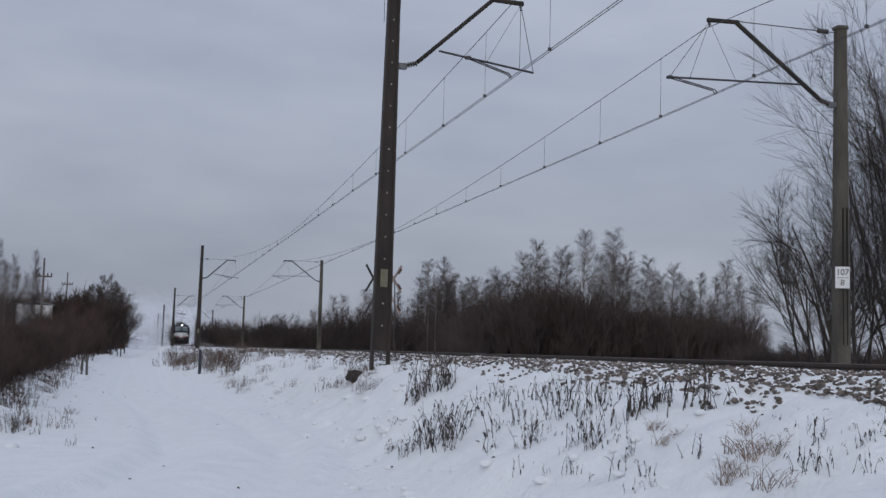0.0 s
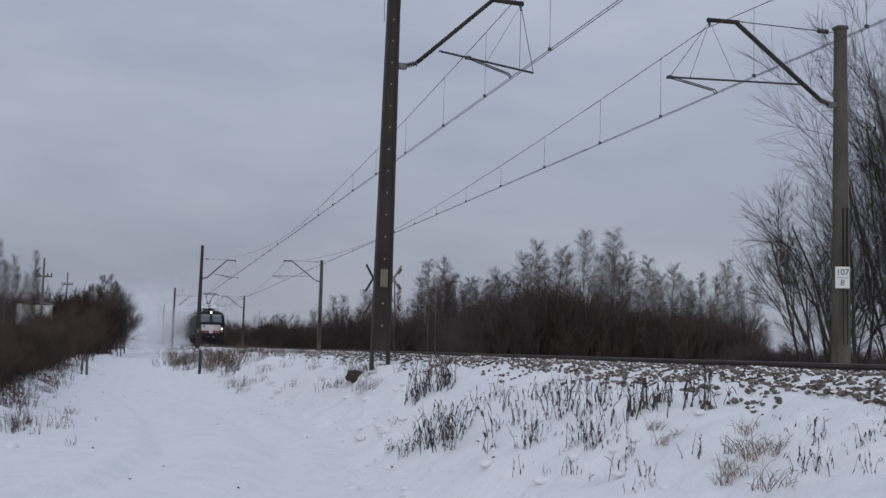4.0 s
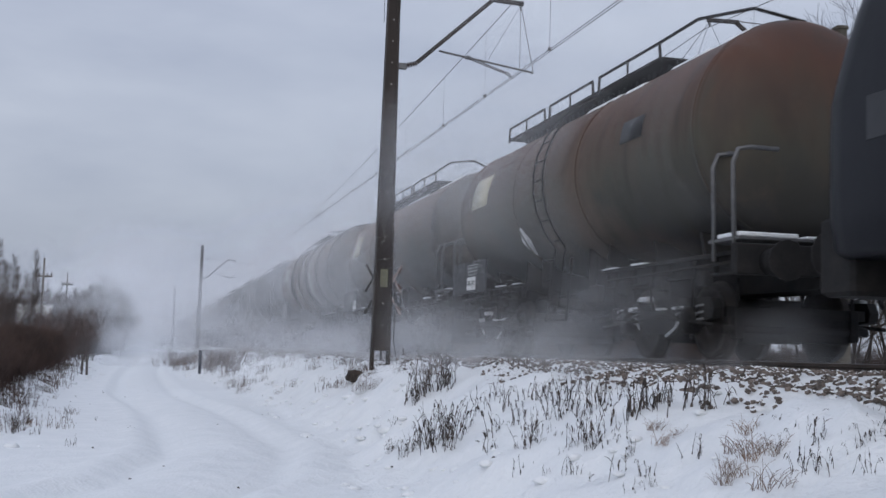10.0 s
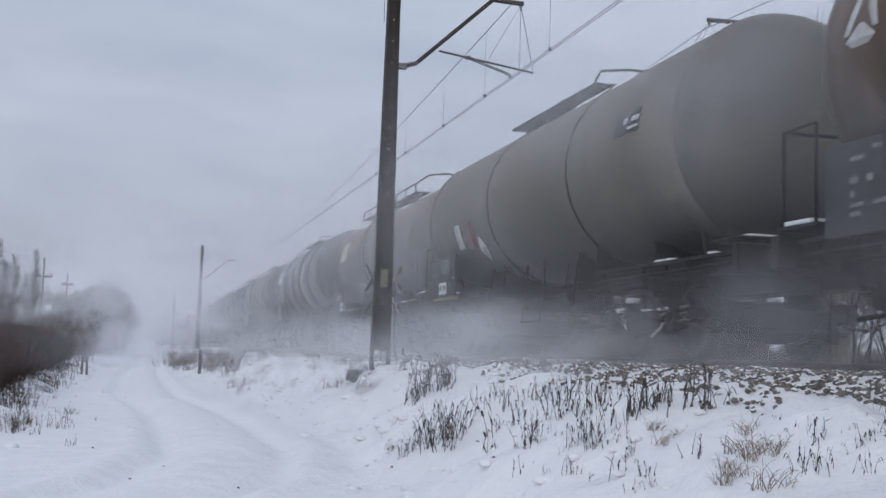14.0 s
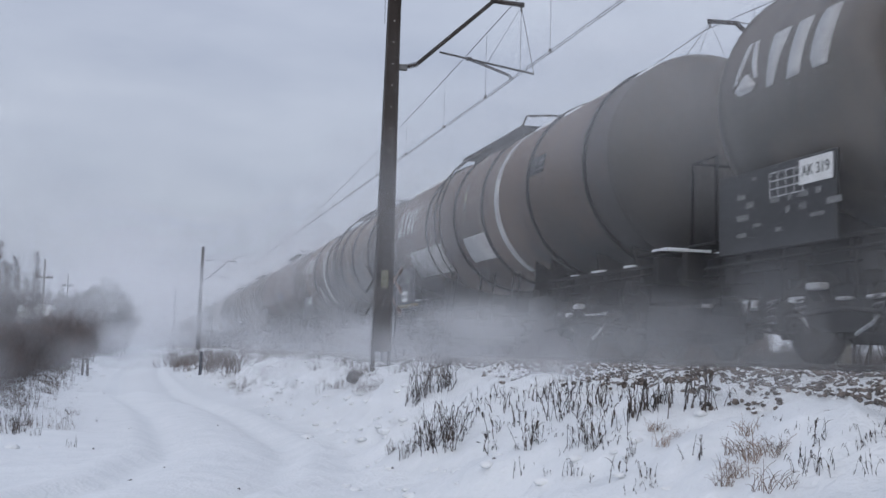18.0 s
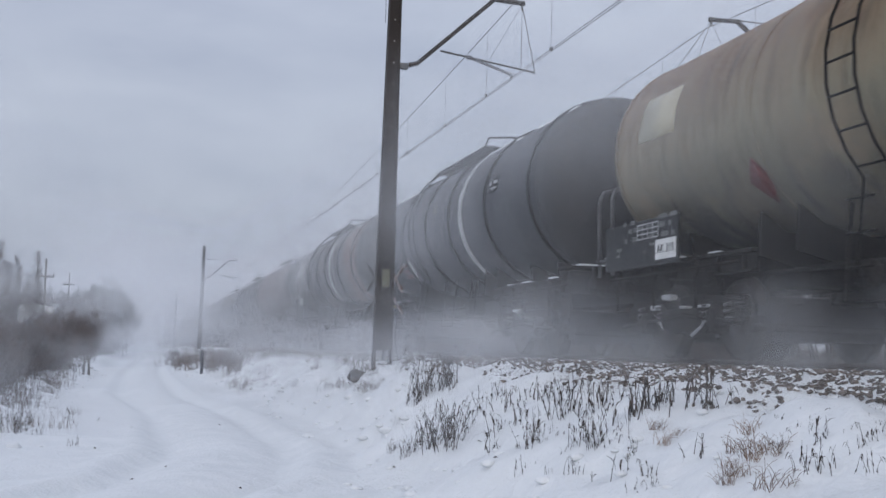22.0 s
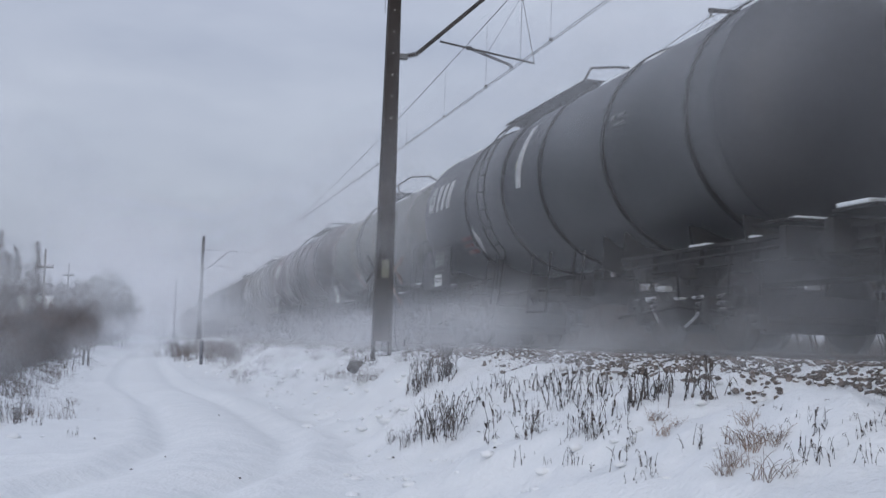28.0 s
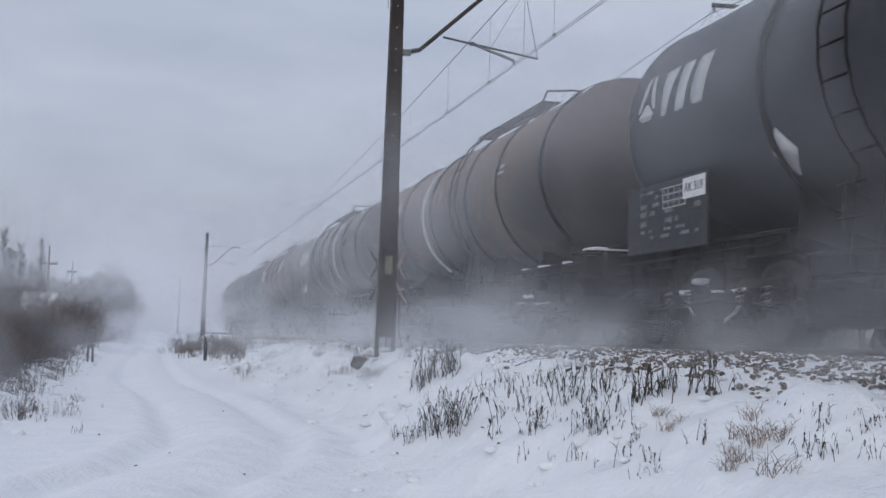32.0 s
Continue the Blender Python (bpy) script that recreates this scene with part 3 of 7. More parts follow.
def lump(name, at, size, m, label, category, seed):
    bm = bmesh.new()
    bmesh.ops.create_icosphere(bm, subdivisions=3, radius=1)
    for v in bm.verts:
        k = 1 + 0.35 * noise.noise(v.co * 1.3 + Vector((seed, 0, 0))) + 0.15 * noise.noise(v.co * 4 + Vector((0, seed, 0)))
        v.co = Vector((v.co.x * size[0], v.co.y * size[1], v.co.z * size[2])) * k
    me = bpy.data.meshes.new(name)
    bm.to_mesh(me)
    bm.free()
    me.materials.append(m)
    ob = new(name, me)
    ob.matrix_basis = at
    return tagged(ob, label, category)


lump("boulder", pose(*BOULDER_AT, ground_z(*BOULDER_AT) + 0.08, 0, 0, 20), (0.21, 0.17, 0.13), CLOD, "dark brown clod lying on the snowy bank", "rock", 4)
for sx, sy, hh, tilt in ((-2.32, 52.5, 0.85, 3), (-2.12, 53.2, 0.78, -2)):
    solid("stake", Geo().tube([(0, 0, -0.3), (0, 0, hh)], 0.055, 7, 0.05), WOOD, "short weathered wooden stake at the lane's edge", "stake", "stakes", at=pose(sx, sy, ground_z(sx, sy), tilt, tilt, 0))
POST_AT = sight_spot(353, 662)
solid("marker_post", Geo().tube([(0, 0, -0.3), (0, 0, 1.0)], 0.075, 8).lathe((0, 0, 1.0), (0, 0, 1), [(0, 0.075), (0.05, 0.05), (0.07, 0.0)], 8), POSTPAINT,
      "thick blue-grey marker post in the weeds by the lane", "post", at=pose(*POST_AT, ground_z(*POST_AT)))


def utility_pole(x, y, h):
    t = thing("utility_pole", "thin wooden power pole with a crossarm", "pole", "utility poles", at=pose(x, y, -1.0))
    part("pole", Geo().tube([(0, 0, -0.5), (0, 0, h)], 0.12, 8, 0.08), WOOD, t)
    part("crossarm", Geo().box(-0.72, 0.72, -0.06, 0.06, h - 1.65, h - 1.5, 0.01), WOOD, t)
    for e in (-0.66, -0.34, 0.34, 0.66):
        part("insulator", Geo().lathe((e, 0, h - 1.5), (0, 0, 1), [(0, 0.02), (0.05, 0.06), (0.16, 0.06), (0.24, 0.03)], 7), CERAMIC, t)
    return t


def snow_clods():
    """Small lumps of snow thrown up along the lane and on its banks."""
    r = random.Random(9)
    bm = bmesh.new()
    bmesh.ops.create_icosphere(bm, subdivisions=2, radius=1)
    co = [v.co.copy() for v in bm.verts]
    fc = [tuple(v.index for v in f.verts) for f in bm.faces]
    bm.free()
    g = Geo()
    for k in range(520):
        y = 7 + 60 * r.random() ** 1.6
        pick = r.random()
        if pick < 0.4:
            x = road_right(y) + r.gauss(0.1, 0.35)
        elif pick < 0.75:
            x = road_left(y) + r.gauss(-0.2, 0.5)
        else:
            x = r.uniform(road_right(y), 4.8)
        s = r.uniform(0.012, 0.05) * (1 + 0.004 * y) * (1.8 if r.random() < 0.12 else 1.0)
        q = r.uniform(0, 9)
        z = ground_z(x, y) + s * 0.1
        g.add([(x + c.x * s * 1.4 * (1 + 0.4 * noise.noise(c * 1.5 + Vector((q, 0, 0)))), y + c.y * s * 1.4, z + c.z * s * 0.7) for c in co], fc)
    return solid("snow_clods", g, SNOW, "small clods of snow thrown up along the lane", "snow", kind="stuff")


snow_clods()


def litter():
    """Dead leaves, bark and clods scattered on the snow."""
    r = random.Random(17)
    g = Geo()
    for k in range(90):
        y = 7 + 34 * r.random() ** 1.5
        x = road_left(y) + r.gauss(-0.1, 0.6) if r.random() < 0.55 else r.uniform(road_left(y), 4.6)
        z, a, s = ground_z(x, y), r.uniform(0, 6.283), r.uniform(0.012, 0.035)
        c, d = math.cos(a) * s, math.sin(a) * s
        top = z + r.uniform(0.012, 0.03)
        g.add([(x - c, y - d, z), (x + d * 0.5, y - c * 0.5, z + 0.004), (x + c, y + d, z + 0.01), (x - d * 0.5, y + c * 0.5, z + 0.004), (x, y, top)],
              [(0, 1, 4), (1, 2, 4), (2, 3, 4), (3, 0, 4), (0, 3, 2, 1)], False)
    return solid("leaf_litter", g, CLOD, "dark bits of leaf and bark on the snow", "litter", kind="stuff")


litter()
utility_pole(-8.3, 107, 8.2)
utility_pole(-9.6, 163, 10.2)


def shed():
    t = thing("farm_building", "low whitewashed building half hidden by bare bushes", "building", at=pose(-10.2, 122, -0.5, 0, 0, 8))
    part("wall", Geo().box(-1.6, 1.6, -2, 2, -1.2, 4.0, 0.02), PLASTER, t)
    part("roof", Geo().slab([(-1.8, 3.95), (0, 4.25), (1.8, 3.95), (1.8, 4.08), (0, 4.4), (-1.8, 4.08)], "y", -2.3, 2.3), ROOFING, t)
    for k in (-0.75, 0.75):
        w = part("window", Geo().box(k - 0.45, k + 0.45, -2.03, -1.98, 1.6, 2.8), WHITE, t)
        part("pane", Geo().box(k - 0.38, k + 0.38, -2.05, -2.032, 1.67, 2.73), GLASS, w)
    return t


shed()


# ---- bare trees, thickets and weeds ----
def branches(g, rng, p, d, ln, r, depth, up, spread, kids, sides=3, wob=0.16, twig_r=0.006, low=0.25):
    """Grows a bare branch and its twigs into g."""
    pts = [p]
    n = 4 if depth > 1 else 3 if depth else 2
    q, w = p.copy(), d.copy()
    for i in range(n):
        w = (w + Vector((rng.uniform(-wob, wob), rng.uniform(-wob, wob), rng.uniform(-wob, wob) + up))).normalized()
        q = q + w * (ln / n)
        pts.append(q.copy())
    g.tube(pts, r, sides if depth < 3 else 5, max(r * 0.35, twig_r * 0.6), caps=False)
    if depth == 0:
        return
    for k in range(kids[depth - 1]):
        f = rng.uniform(low, 1.0)
        i = min(n - 1, int(f * n))
        at = pts[i].lerp(pts[i + 1], f * n - i)
        ax = (pts[i + 1] - pts[i]).normalized()
        o = ax.orthogonal().normalized()
        o.rotate(Matrix.Rotation(rng.uniform(0, 6.283), 3, ax))
        nd = (ax * math.cos(spread) + o * math.sin(spread) * rng.uniform(0.6, 1.25)).normalized()
        nl = ln * rng.uniform(0.35, 0.62) * (1.15 - 0.45 * f) * (1.35 if depth == 1 else 1)
        branches(g, rng, at, nd, nl, max(twig_r, r * 0.45 * (1.1 - 0.5 * f)), depth - 1, up * 0.5, spread, kids, sides, wob, twig_r, low)


def bare_tree(name, label, seed, height, r, spread, kids, up=0.05, clear=0.25, wob=0.1, trunk_mat=None, twig_r=0.008, limb=0.33):
    rng = random.Random(seed)
    t = thing(name, label, "tree", "bare trees")
    pts = [Vector((0, 0, -0.4))]
    p, d = pts[0].copy(), Vector((rng.uniform(-0.05, 0.05), rng.uniform(-0.05, 0.05), 1))
    n = 9
    for i in range(n):
        d = (d + Vector((rng.uniform(-wob, wob) * 0.5, rng.uniform(-wob, wob) * 0.5, 0.1))).normalized()
        p = p + d * (height / n)
        pts.append(p.copy())
    part("trunk", Geo().tube(pts, r, 7, 0.012), trunk_mat or BARK, t)
    g = Geo()
    for k in range(kids[-1]):
        f = clear + (1 - clear) * (k + rng.random()) / kids[-1]
        i = min(n - 1, int(f * n))
        at = pts[i].lerp(pts[i + 1], f * n - i)
        a = rng.uniform(0, 6.283)
        s = spread * rng.uniform(0.7, 1.2)
        nd = Vector((math.cos(a) * math.sin(s), math.sin(a) * math.sin(s), math.cos(s)))
        ln = height * limb * (1.15 - f) * rng.uniform(0.8, 1.25) + 0.5
        branches(g, rng, at, nd, ln, max(0.012, r * 0.5 * (1.05 - f)), 2, up, 0.62, kids[:2], wob=0.12, twig_r=twig_r, low=0.05)
    part("crown", g, TWIG, t, "fine bare twigs")
    return t


def birch(seed, height, r, trunk_mat):
    """A slender tree, its fine twigs rising steeply all along the trunk to a point."""
    rng = random.Random(seed)
    t = thing("birch_tree", "slender bare birch with fine grey-brown twigs", "tree", "bare trees")
    pts = [Vector((0, 0, -0.4))]
    p, d = pts[0].copy(), Vector((rng.uniform(-0.04, 0.04), rng.uniform(-0.04, 0.04), 1))
    n = 9
    for i in range(n):
        d = (d + Vector((rng.uniform(-0.03, 0.03), rng.uniform(-0.03, 0.03), 0.08))).normalized()
        p = p + d * ((height + 0.4) / n)
        pts.append(p.copy())
    part("trunk", Geo().tube(pts, r, 7, 0.012), trunk_mat, t)
    g = Geo()
    for k in range(110):
        f = 0.12 + 0.87 * (k + rng.random()) / 110
        i = min(n - 1, int(f * n))
        at = pts[i].lerp(pts[i + 1], f * n - i)
        a, s = rng.uniform(0, 6.283), rng.uniform(0.5, 1.05)
        nd = Vector((math.cos(a) * math.sin(s), math.sin(a) * math.sin(s), math.cos(s)))
        ln = height * 0.20 * min(1.0, 0.45 + 2.2 * (f - 0.14)) * (1.12 - f) * rng.uniform(0.7, 1.3) + 0.4
        branches(g, rng, at, nd, ln, max(0.010, r * 0.3 * (1.05 - f)), 1, 0.03, 0.75, (18,), wob=0.2, twig_r=0.0062, low=0.08)
    part("crown", g, TWIG, t, "fine bare twigs rising steeply")
    return t


def grow_stem(rng, height, radius, lean, r0, kids, twig_r, up, bend):
    g = Geo()
    a, q = rng.uniform(0, 6.283), radius * math.sqrt(rng.random())
    b = rng.uniform(0, 6.283)
    s = lean * rng.random()
    branches(g, rng, Vector((math.cos(a) * q, math.sin(a) * q, -0.2)), Vector((math.cos(b) * s, math.sin(b) * s, 1)).normalized(),
             height * rng.uniform(0.6, 1.05), r0 * rng.uniform(0.7, 1.2), 2, up, bend, kids, wob=0.13, twig_r=twig_r)
    return g


def thicket_bush(name, label, seed, count, height, radius, kids, m, twig_r):
    """A tangle of countless stems."""
    rng = random.Random(seed)
    g = Geo()
    for k in range(count):
        s = grow_stem(rng, height, radius, 0.45, 0.02, kids, twig_r, 0.06, 0.5)
        g.add(s.v, s.f)
    return solid(name, g, m, label, "thicket", "bare thickets", "stuff")


def willow(name, label, seed, count, height, lean):
    """Forked dark limbs that rise and spread from one stool, with sparse arching twigs."""
    rng = random.Random(seed)
    t = thing(name, label, "tree", "willow scrub")
    for k in range(count):
        g = Geo()
        a = 6.283 * (k + rng.uniform(0.1, 0.9)) / count
        s = lean * rng.uniform(0.35, 1.0)
        branches(g, rng, Vector((math.cos(a) * 0.35, math.sin(a) * 0.35, -0.25)), Vector((math.cos(a) * s, math.sin(a) * s, 1)).normalized(),
                 height * rng.uniform(0.75, 1.05), rng.uniform(0.055, 0.085), 3, 0.03, 0.5, (9, 8, 6), wob=0.17, twig_r=0.0046, low=0.2)
        part("limb", g, WILLOWBARK, t, "dark forked limb with fine bare twigs")
    return t


def scatter(kinds, spots, rng, lo=0.85, hi=1.15, wide=1.0):
    """Copies of the kinds at the spots (x, y, scale)."""
    first = set()
    for x, y, k in spots:
        ob = kinds[rng.randrange(len(kinds))]
        s = k * rng.uniform(lo, hi)
        m = Matrix.LocRotScale((x, y, ground_z(x, y, False)), Euler((0, 0, rng.uniform(0, 6.283))), None)
        if ob not in first:
            first.add(ob)
            ob.matrix_basis = m
            ob.scale = (s * wide, s * wide, s)
        else:
            c = copy_thing(ob, m)
            c.scale = (s * wide, s * wide, s)
    for ob in kinds:
        if ob not in first:
            x, y, k = spots[0]
            ob.matrix_basis = pose(x + rng.uniform(-4, 4), y + rng.uniform(2, 9), ground_z(x, y, False))


rng = random.Random(11)
birches = [birch(20 + k, 12.5, 0.09, BIRCH if k % 2 else BARK) for k in range(4)]
spots = []


def ray_x(px, y):
    """Where the sight line of bearing px meets the distance y."""
    a = math.atan((px - 784) / 2068.0) + radians(CAM_YAW)
    return y * math.tan(a)


# (sight line, distance, height) of the trees that rise over the thicket beyond the far track
for px, y, h in ((610, 150, 7.5), (640, 140, 7), (700, 150, 8.5), (735, 140, 10), (762, 138, 10), (780, 140, 10.5), (800, 140, 9), (835, 150, 10.5), (870, 140, 9.5),
                 (905, 135, 10.5), (925, 130, 12), (945, 128, 12.3), (968, 130, 12), (990, 130, 12.5), (1010, 128, 12.5), (1040, 126, 13.2), (1062, 126, 12), (1093, 124, 12.8),
                 (1115, 126, 11), (1150, 122, 12.2), (1190, 124, 10.2), (1212, 122, 10.4), (1240, 122, 9.2), (1262, 118, 10), (1290, 118, 10), (1310, 116, 9.2), (1340, 118, 8),
                 (560, 190, 7), (590, 180, 8), (660, 160, 8.5), (820, 165, 10), (1080, 140, 12), (1170, 140, 10), (1225, 135, 9.5), (888, 150, 10)):
    spots.append((ray_x(px, y), y, h * 1.03 / 11.5))
    if px > 720:
        spots.append((ray_x(px + rng.uniform(6, 16), y + 8), y + 8, h * rng.uniform(0.66, 0.88) / 11.5))
for px, y, h in ((775, 132, 8.6), (792, 136, 9.2), (815, 134, 9.4), (828, 138, 9.0), (848, 134, 8.8), (858, 140, 9.6), (882, 132, 9.4)):
    spots.append((ray_x(px, y), y, h * 1.0 / 11.5))
scatter(birches, spots, rng, 0.9, 1.08, 1.25)
for px in (763, 776):
    c = copy_thing(birches[1], pose(ray_x(px, 60), 60, -1.2, 0, 0, px))
    c.scale = (0.36, 0.36, 0.36)

shrubs = [thicket_bush("thicket", "dense dark brown leafless thicket", 40 + k, 60, 3.7, 2.6, (7, 5), THICKET, 0.011) for k in range(3)]
spots = []
for k in range(64):
    px = 868 + 438 * k / 63
    y = 92 + 9 * math.sin(k * 1.7)
    spots.append((ray_x(px, y), y, 1.02 + 0.30 * math.exp(-((px - 985) / 80.0) ** 2) - 0.14 * blend(px, 1150, 1310) + 0.06 * math.sin(px / 17.0)))
for k in range(44):
    px = 480 + 400 * k / 43
    y = 135 + 14 * math.sin(k * 2.3)
    spots.append((ray_x(px, y), y, (1.0 + 0.22 * math.sin(k * 1.1)) * (0.62 + 0.38 * blend(px, 480, 640))))
for k in range(22):
    px = 375 + 150 * k / 21
    y = 260 + 30 * math.sin(k * 1.9)
    spots.append((ray_x(px, y), y, 1.15 + 0.2 * math.sin(k * 1.4)))
for k in range(18):
    px = 1318 + 250 * k / 17
    y = 62 + 6 * math.sin(k * 2.0)
    spots.append((ray_x(px, y), y, 0.42 + 0.08 * math.sin(k * 1.3)))
scatter(shrubs, spots, rng, 0.93, 1.07)

# tall willow scrub beyond the concrete mast
willows = [willow("willow_scrub", "tall bare willow with dark forked limbs", 60 + k, 6, 10.2, 0.30) for k in range(3)]
scatter(willows, [(ray_x(px, y), y, k) for px, y, k in ((1600, 37, 0.95), (1650, 36, 1.0), (1682, 34, 1.05), (1730, 33, 1.12), (1640, 40, 1.15), (1700, 40, 1.25))], rng, 0.97, 1.03)
low_willows = [willow("willow_scrub", "low spreading bare willow with dark forked limbs", 70 + k, 6, 6.6, 0.46) for k in range(2)]
scatter(low_willows, [(ray_x(px, y), y, k) for px, y, k in ((1480, 37, 0.74), (1525, 36, 1.0))], rng, 0.97, 1.03)

# brown thicket along the lane's outer side, taller with the distance
lane_bushes = [thicket_bush("lane_thicket", "tangled brown leafless bushes along the snowy lane", 80 + k, 40, 2.3, 1.7, (8, 6), LANETWIG, 0.008) for k in range(3)]


def skyline(px, y, py):
    """How high a thing at the sight line px and distance y must be for its top to reach the line py."""
    return (624 + (px - 784) * 0.0279 - py) / 2068.0 * y


# the thicket's foot along the lane: (sight line, line on the ground)
FOOT = [(*sight_spot(px, py), px) for px, py in ((-60, 740), (0, 710), (45, 686), (92, 671), (135, 642), (185, 621), (222, 609))]
spots = []
for k in range(150):
    q = (k / 149.0) ** 0.8 * 9.0
    if q < 6:
        i = min(5, int(q))
        (xa, ya, pa), (xb, yb, pb) = FOOT[i], FOOT[i + 1]
        x, y, px = (u + (v - u) * (q - i) for u, v in ((xa, xb), (ya, yb), (pa, pb)))
    else:
        y, px = FOOT[6][1] + (q - 6) * 30, 222 + (q - 6) * 4
        x = ray_x(px, y)
    for side in range(2):
        bx = x - (1.0 if y < 60 else 0.8) * min(1.2, 0.5 + 0.01 * y) - 0.1 - side * rng.uniform(0.3, 1.0) * (0.8 + 0.014 * min(y, 120))
        by = y + rng.uniform(-0.6, 0.6)
        at = 784 + 2068 * math.tan(math.atan2(bx, by) - radians(CAM_YAW))
        low = 572 if at < 110 and by < 75 or 26 < at < 106 else 530 + 12 * math.sin(at / 7.0) + 8 * math.sin(at / 2.7 + by) + 16 * blend(at, 100, 140) + 44 * blend(at, 165, 245)
        z = ground_z(bx, by, False)
        tall = min(3.6 if by < 80 else 5.5, max(0.8, skyline(at, by, low) - z))
        if side == 0:
            tall *= rng.uniform(0.55, 0.95)
        spots.append((bx, by, tall / (3.0 if by < 80 else 3.7) * rng.uniform(0.8, 1.1)))
for k in range(22):
    px = -24 + 6 * k if k < 11 else 36 + 6 * k
    y = 130 + 6 * math.sin(k * 2.1)
    x = ray_x(px, y)
    spots.append((x, y, (skyline(px, y, 528 + 11 * math.sin(k * 1.7) + 9 * math.sin(k * 4.1)) - ground_z(x, y, False)) / 3.0))
scatter(lane_bushes, spots, rng, 1.0, 1.0)
lane_trees = [bare_tree("lane_tree", "rounded bare tree at the end of the thicket", 100 + k, 6.0, 0.11, 0.8, (9, 8, 26), 0.05, 0.2, wob=0.16, twig_r=0.011, limb=0.5) for k in range(2)]
spots = []
for px, y, py in ((196, 165, 507), (228, 175, 552), (212, 170, 530), (152, 160, 524), (168, 158, 518), (122, 160, 535)):
    x = ray_x(px, y)
    spots.append((x, y, (skyline(px, y, py) - ground_z(x, y, False)) / 6.0))
scatter(lane_trees, spots, rng, 0.98, 1.02)
for k, (px, y, py) in enumerate(((4, 70, 470), (14, 78, 476), (26, 74, 464), (36, 82, 482), (57, 76, 455), (68, 84, 486), (-8, 66, 440), (48, 88, 492))):
    x = ray_x(px, y)
    c = copy_thing(birches[k % 4], pose(x, y, ground_z(x, y, False), 0, 0, 70 * k))
    q = (skyline(px, y, py) - ground_z(x, y, False)) / 12.5
    c.scale = (q * 0.7, q * 0.7, q)


def weed(name, seed, height, stems, width, heads, m, label, joined=False, droop=0.04):
    """Dead stalks, some with curled leaves; a clump of single stalks, or a joined tuft of countless ones."""
    r = random.Random(seed)
    t = None if joined else thing(name, label, "weed", "dry weeds")
    every = Geo()
    for k in range(stems):
        g = Geo()
        a, q = r.uniform(0, 6.283), width * math.sqrt(r.random())
        p = Vector((math.cos(a) * q, math.sin(a) * q, -0.06))
        lean = 0.55 if m is STRAW else 0.24
        d = Vector((r.uniform(-lean, lean) + (0.2 if m is STRAW else 0), r.uniform(-lean, lean), 1)).normalized()
        ln = height * r.uniform(0.45, 1.05)
        pts = [p]
        for i in range(5):
            d = (d + Vector((r.uniform(-0.13, 0.13), r.uniform(-0.13, 0.13), -droop * i))).normalized()
            p = p + d * ln / 5
            pts.append(p.copy())
        g.tube(pts, 0.0024 if m is STRAW else 0.004, 4, 0.0011 if m is STRAW else 0.0016, caps=False)
        for j in range(0 if m is STRAW else r.randrange(1, 4)):
            o = pts[r.randrange(1, 5)]
            e = Vector((r.uniform(-0.8, 0.8), r.uniform(-0.8, 0.8), r.uniform(0.4, 1.1))).normalized() * height * r.uniform(0.1, 0.26)
            g.tube([o, o + e * 0.55 + Vector((0, 0, 0.012)), o + e], 0.0022, 3, 0.0012, caps=False)
        for j in range(heads):
            i = r.randrange(1, 6)
            o = pts[i]
            e = Vector((r.uniform(-0.5, 0.5), r.uniform(-0.5, 0.5), r.uniform(-1.2, -0.5) if r.random() < 0.8 else 0.4)).normalized()
            f = e.cross(Vector((0.3, 0.2, 1))).normalized() * r.uniform(0.003, 0.0075)
            s = r.uniform(0.02, 0.085)
            g.add([o - f, o + f, o + e * s * 0.5 + f * 1.3 + Vector((0, 0, 0.008)), o + e * s - Vector((0, 0, 0.02)), o + e * s * 0.5 - f * 1.3],
                  [(0, 1, 2, 4), (4, 2, 3)])
        if joined:
            every.add(g.v, g.f)
        else:
            part("stalk", g, m, t)
    if joined:
        return solid(name, every, m, label, "weeds", "dry weeds", "stuff")
    return t


TALL = [weed("dry_weed", 200 + k, 0.60, 20, 0.22, 7, WEED, "clump of dark dead weed stalks standing in the snow") for k in range(3)]
THIN = [weed("thin_weed", 210 + k, 0.32, 5, 0.16, 3, WEED, "a few thin dead stalks poking through the snow") for k in range(5)]
TUFT = [weed("grass_tuft", 220 + k, 0.20, 34, 0.12, 0, STRAW, "tuft of pale dry grass in the snow", True, 0.10) for k in range(3)]
FUZZ = [weed("sparse_weeds", 230 + k, 0.45, 22, 0.5, 3, BROWNWEED, "sparse brown weeds along the ballast edge", True) for k in range(3)]


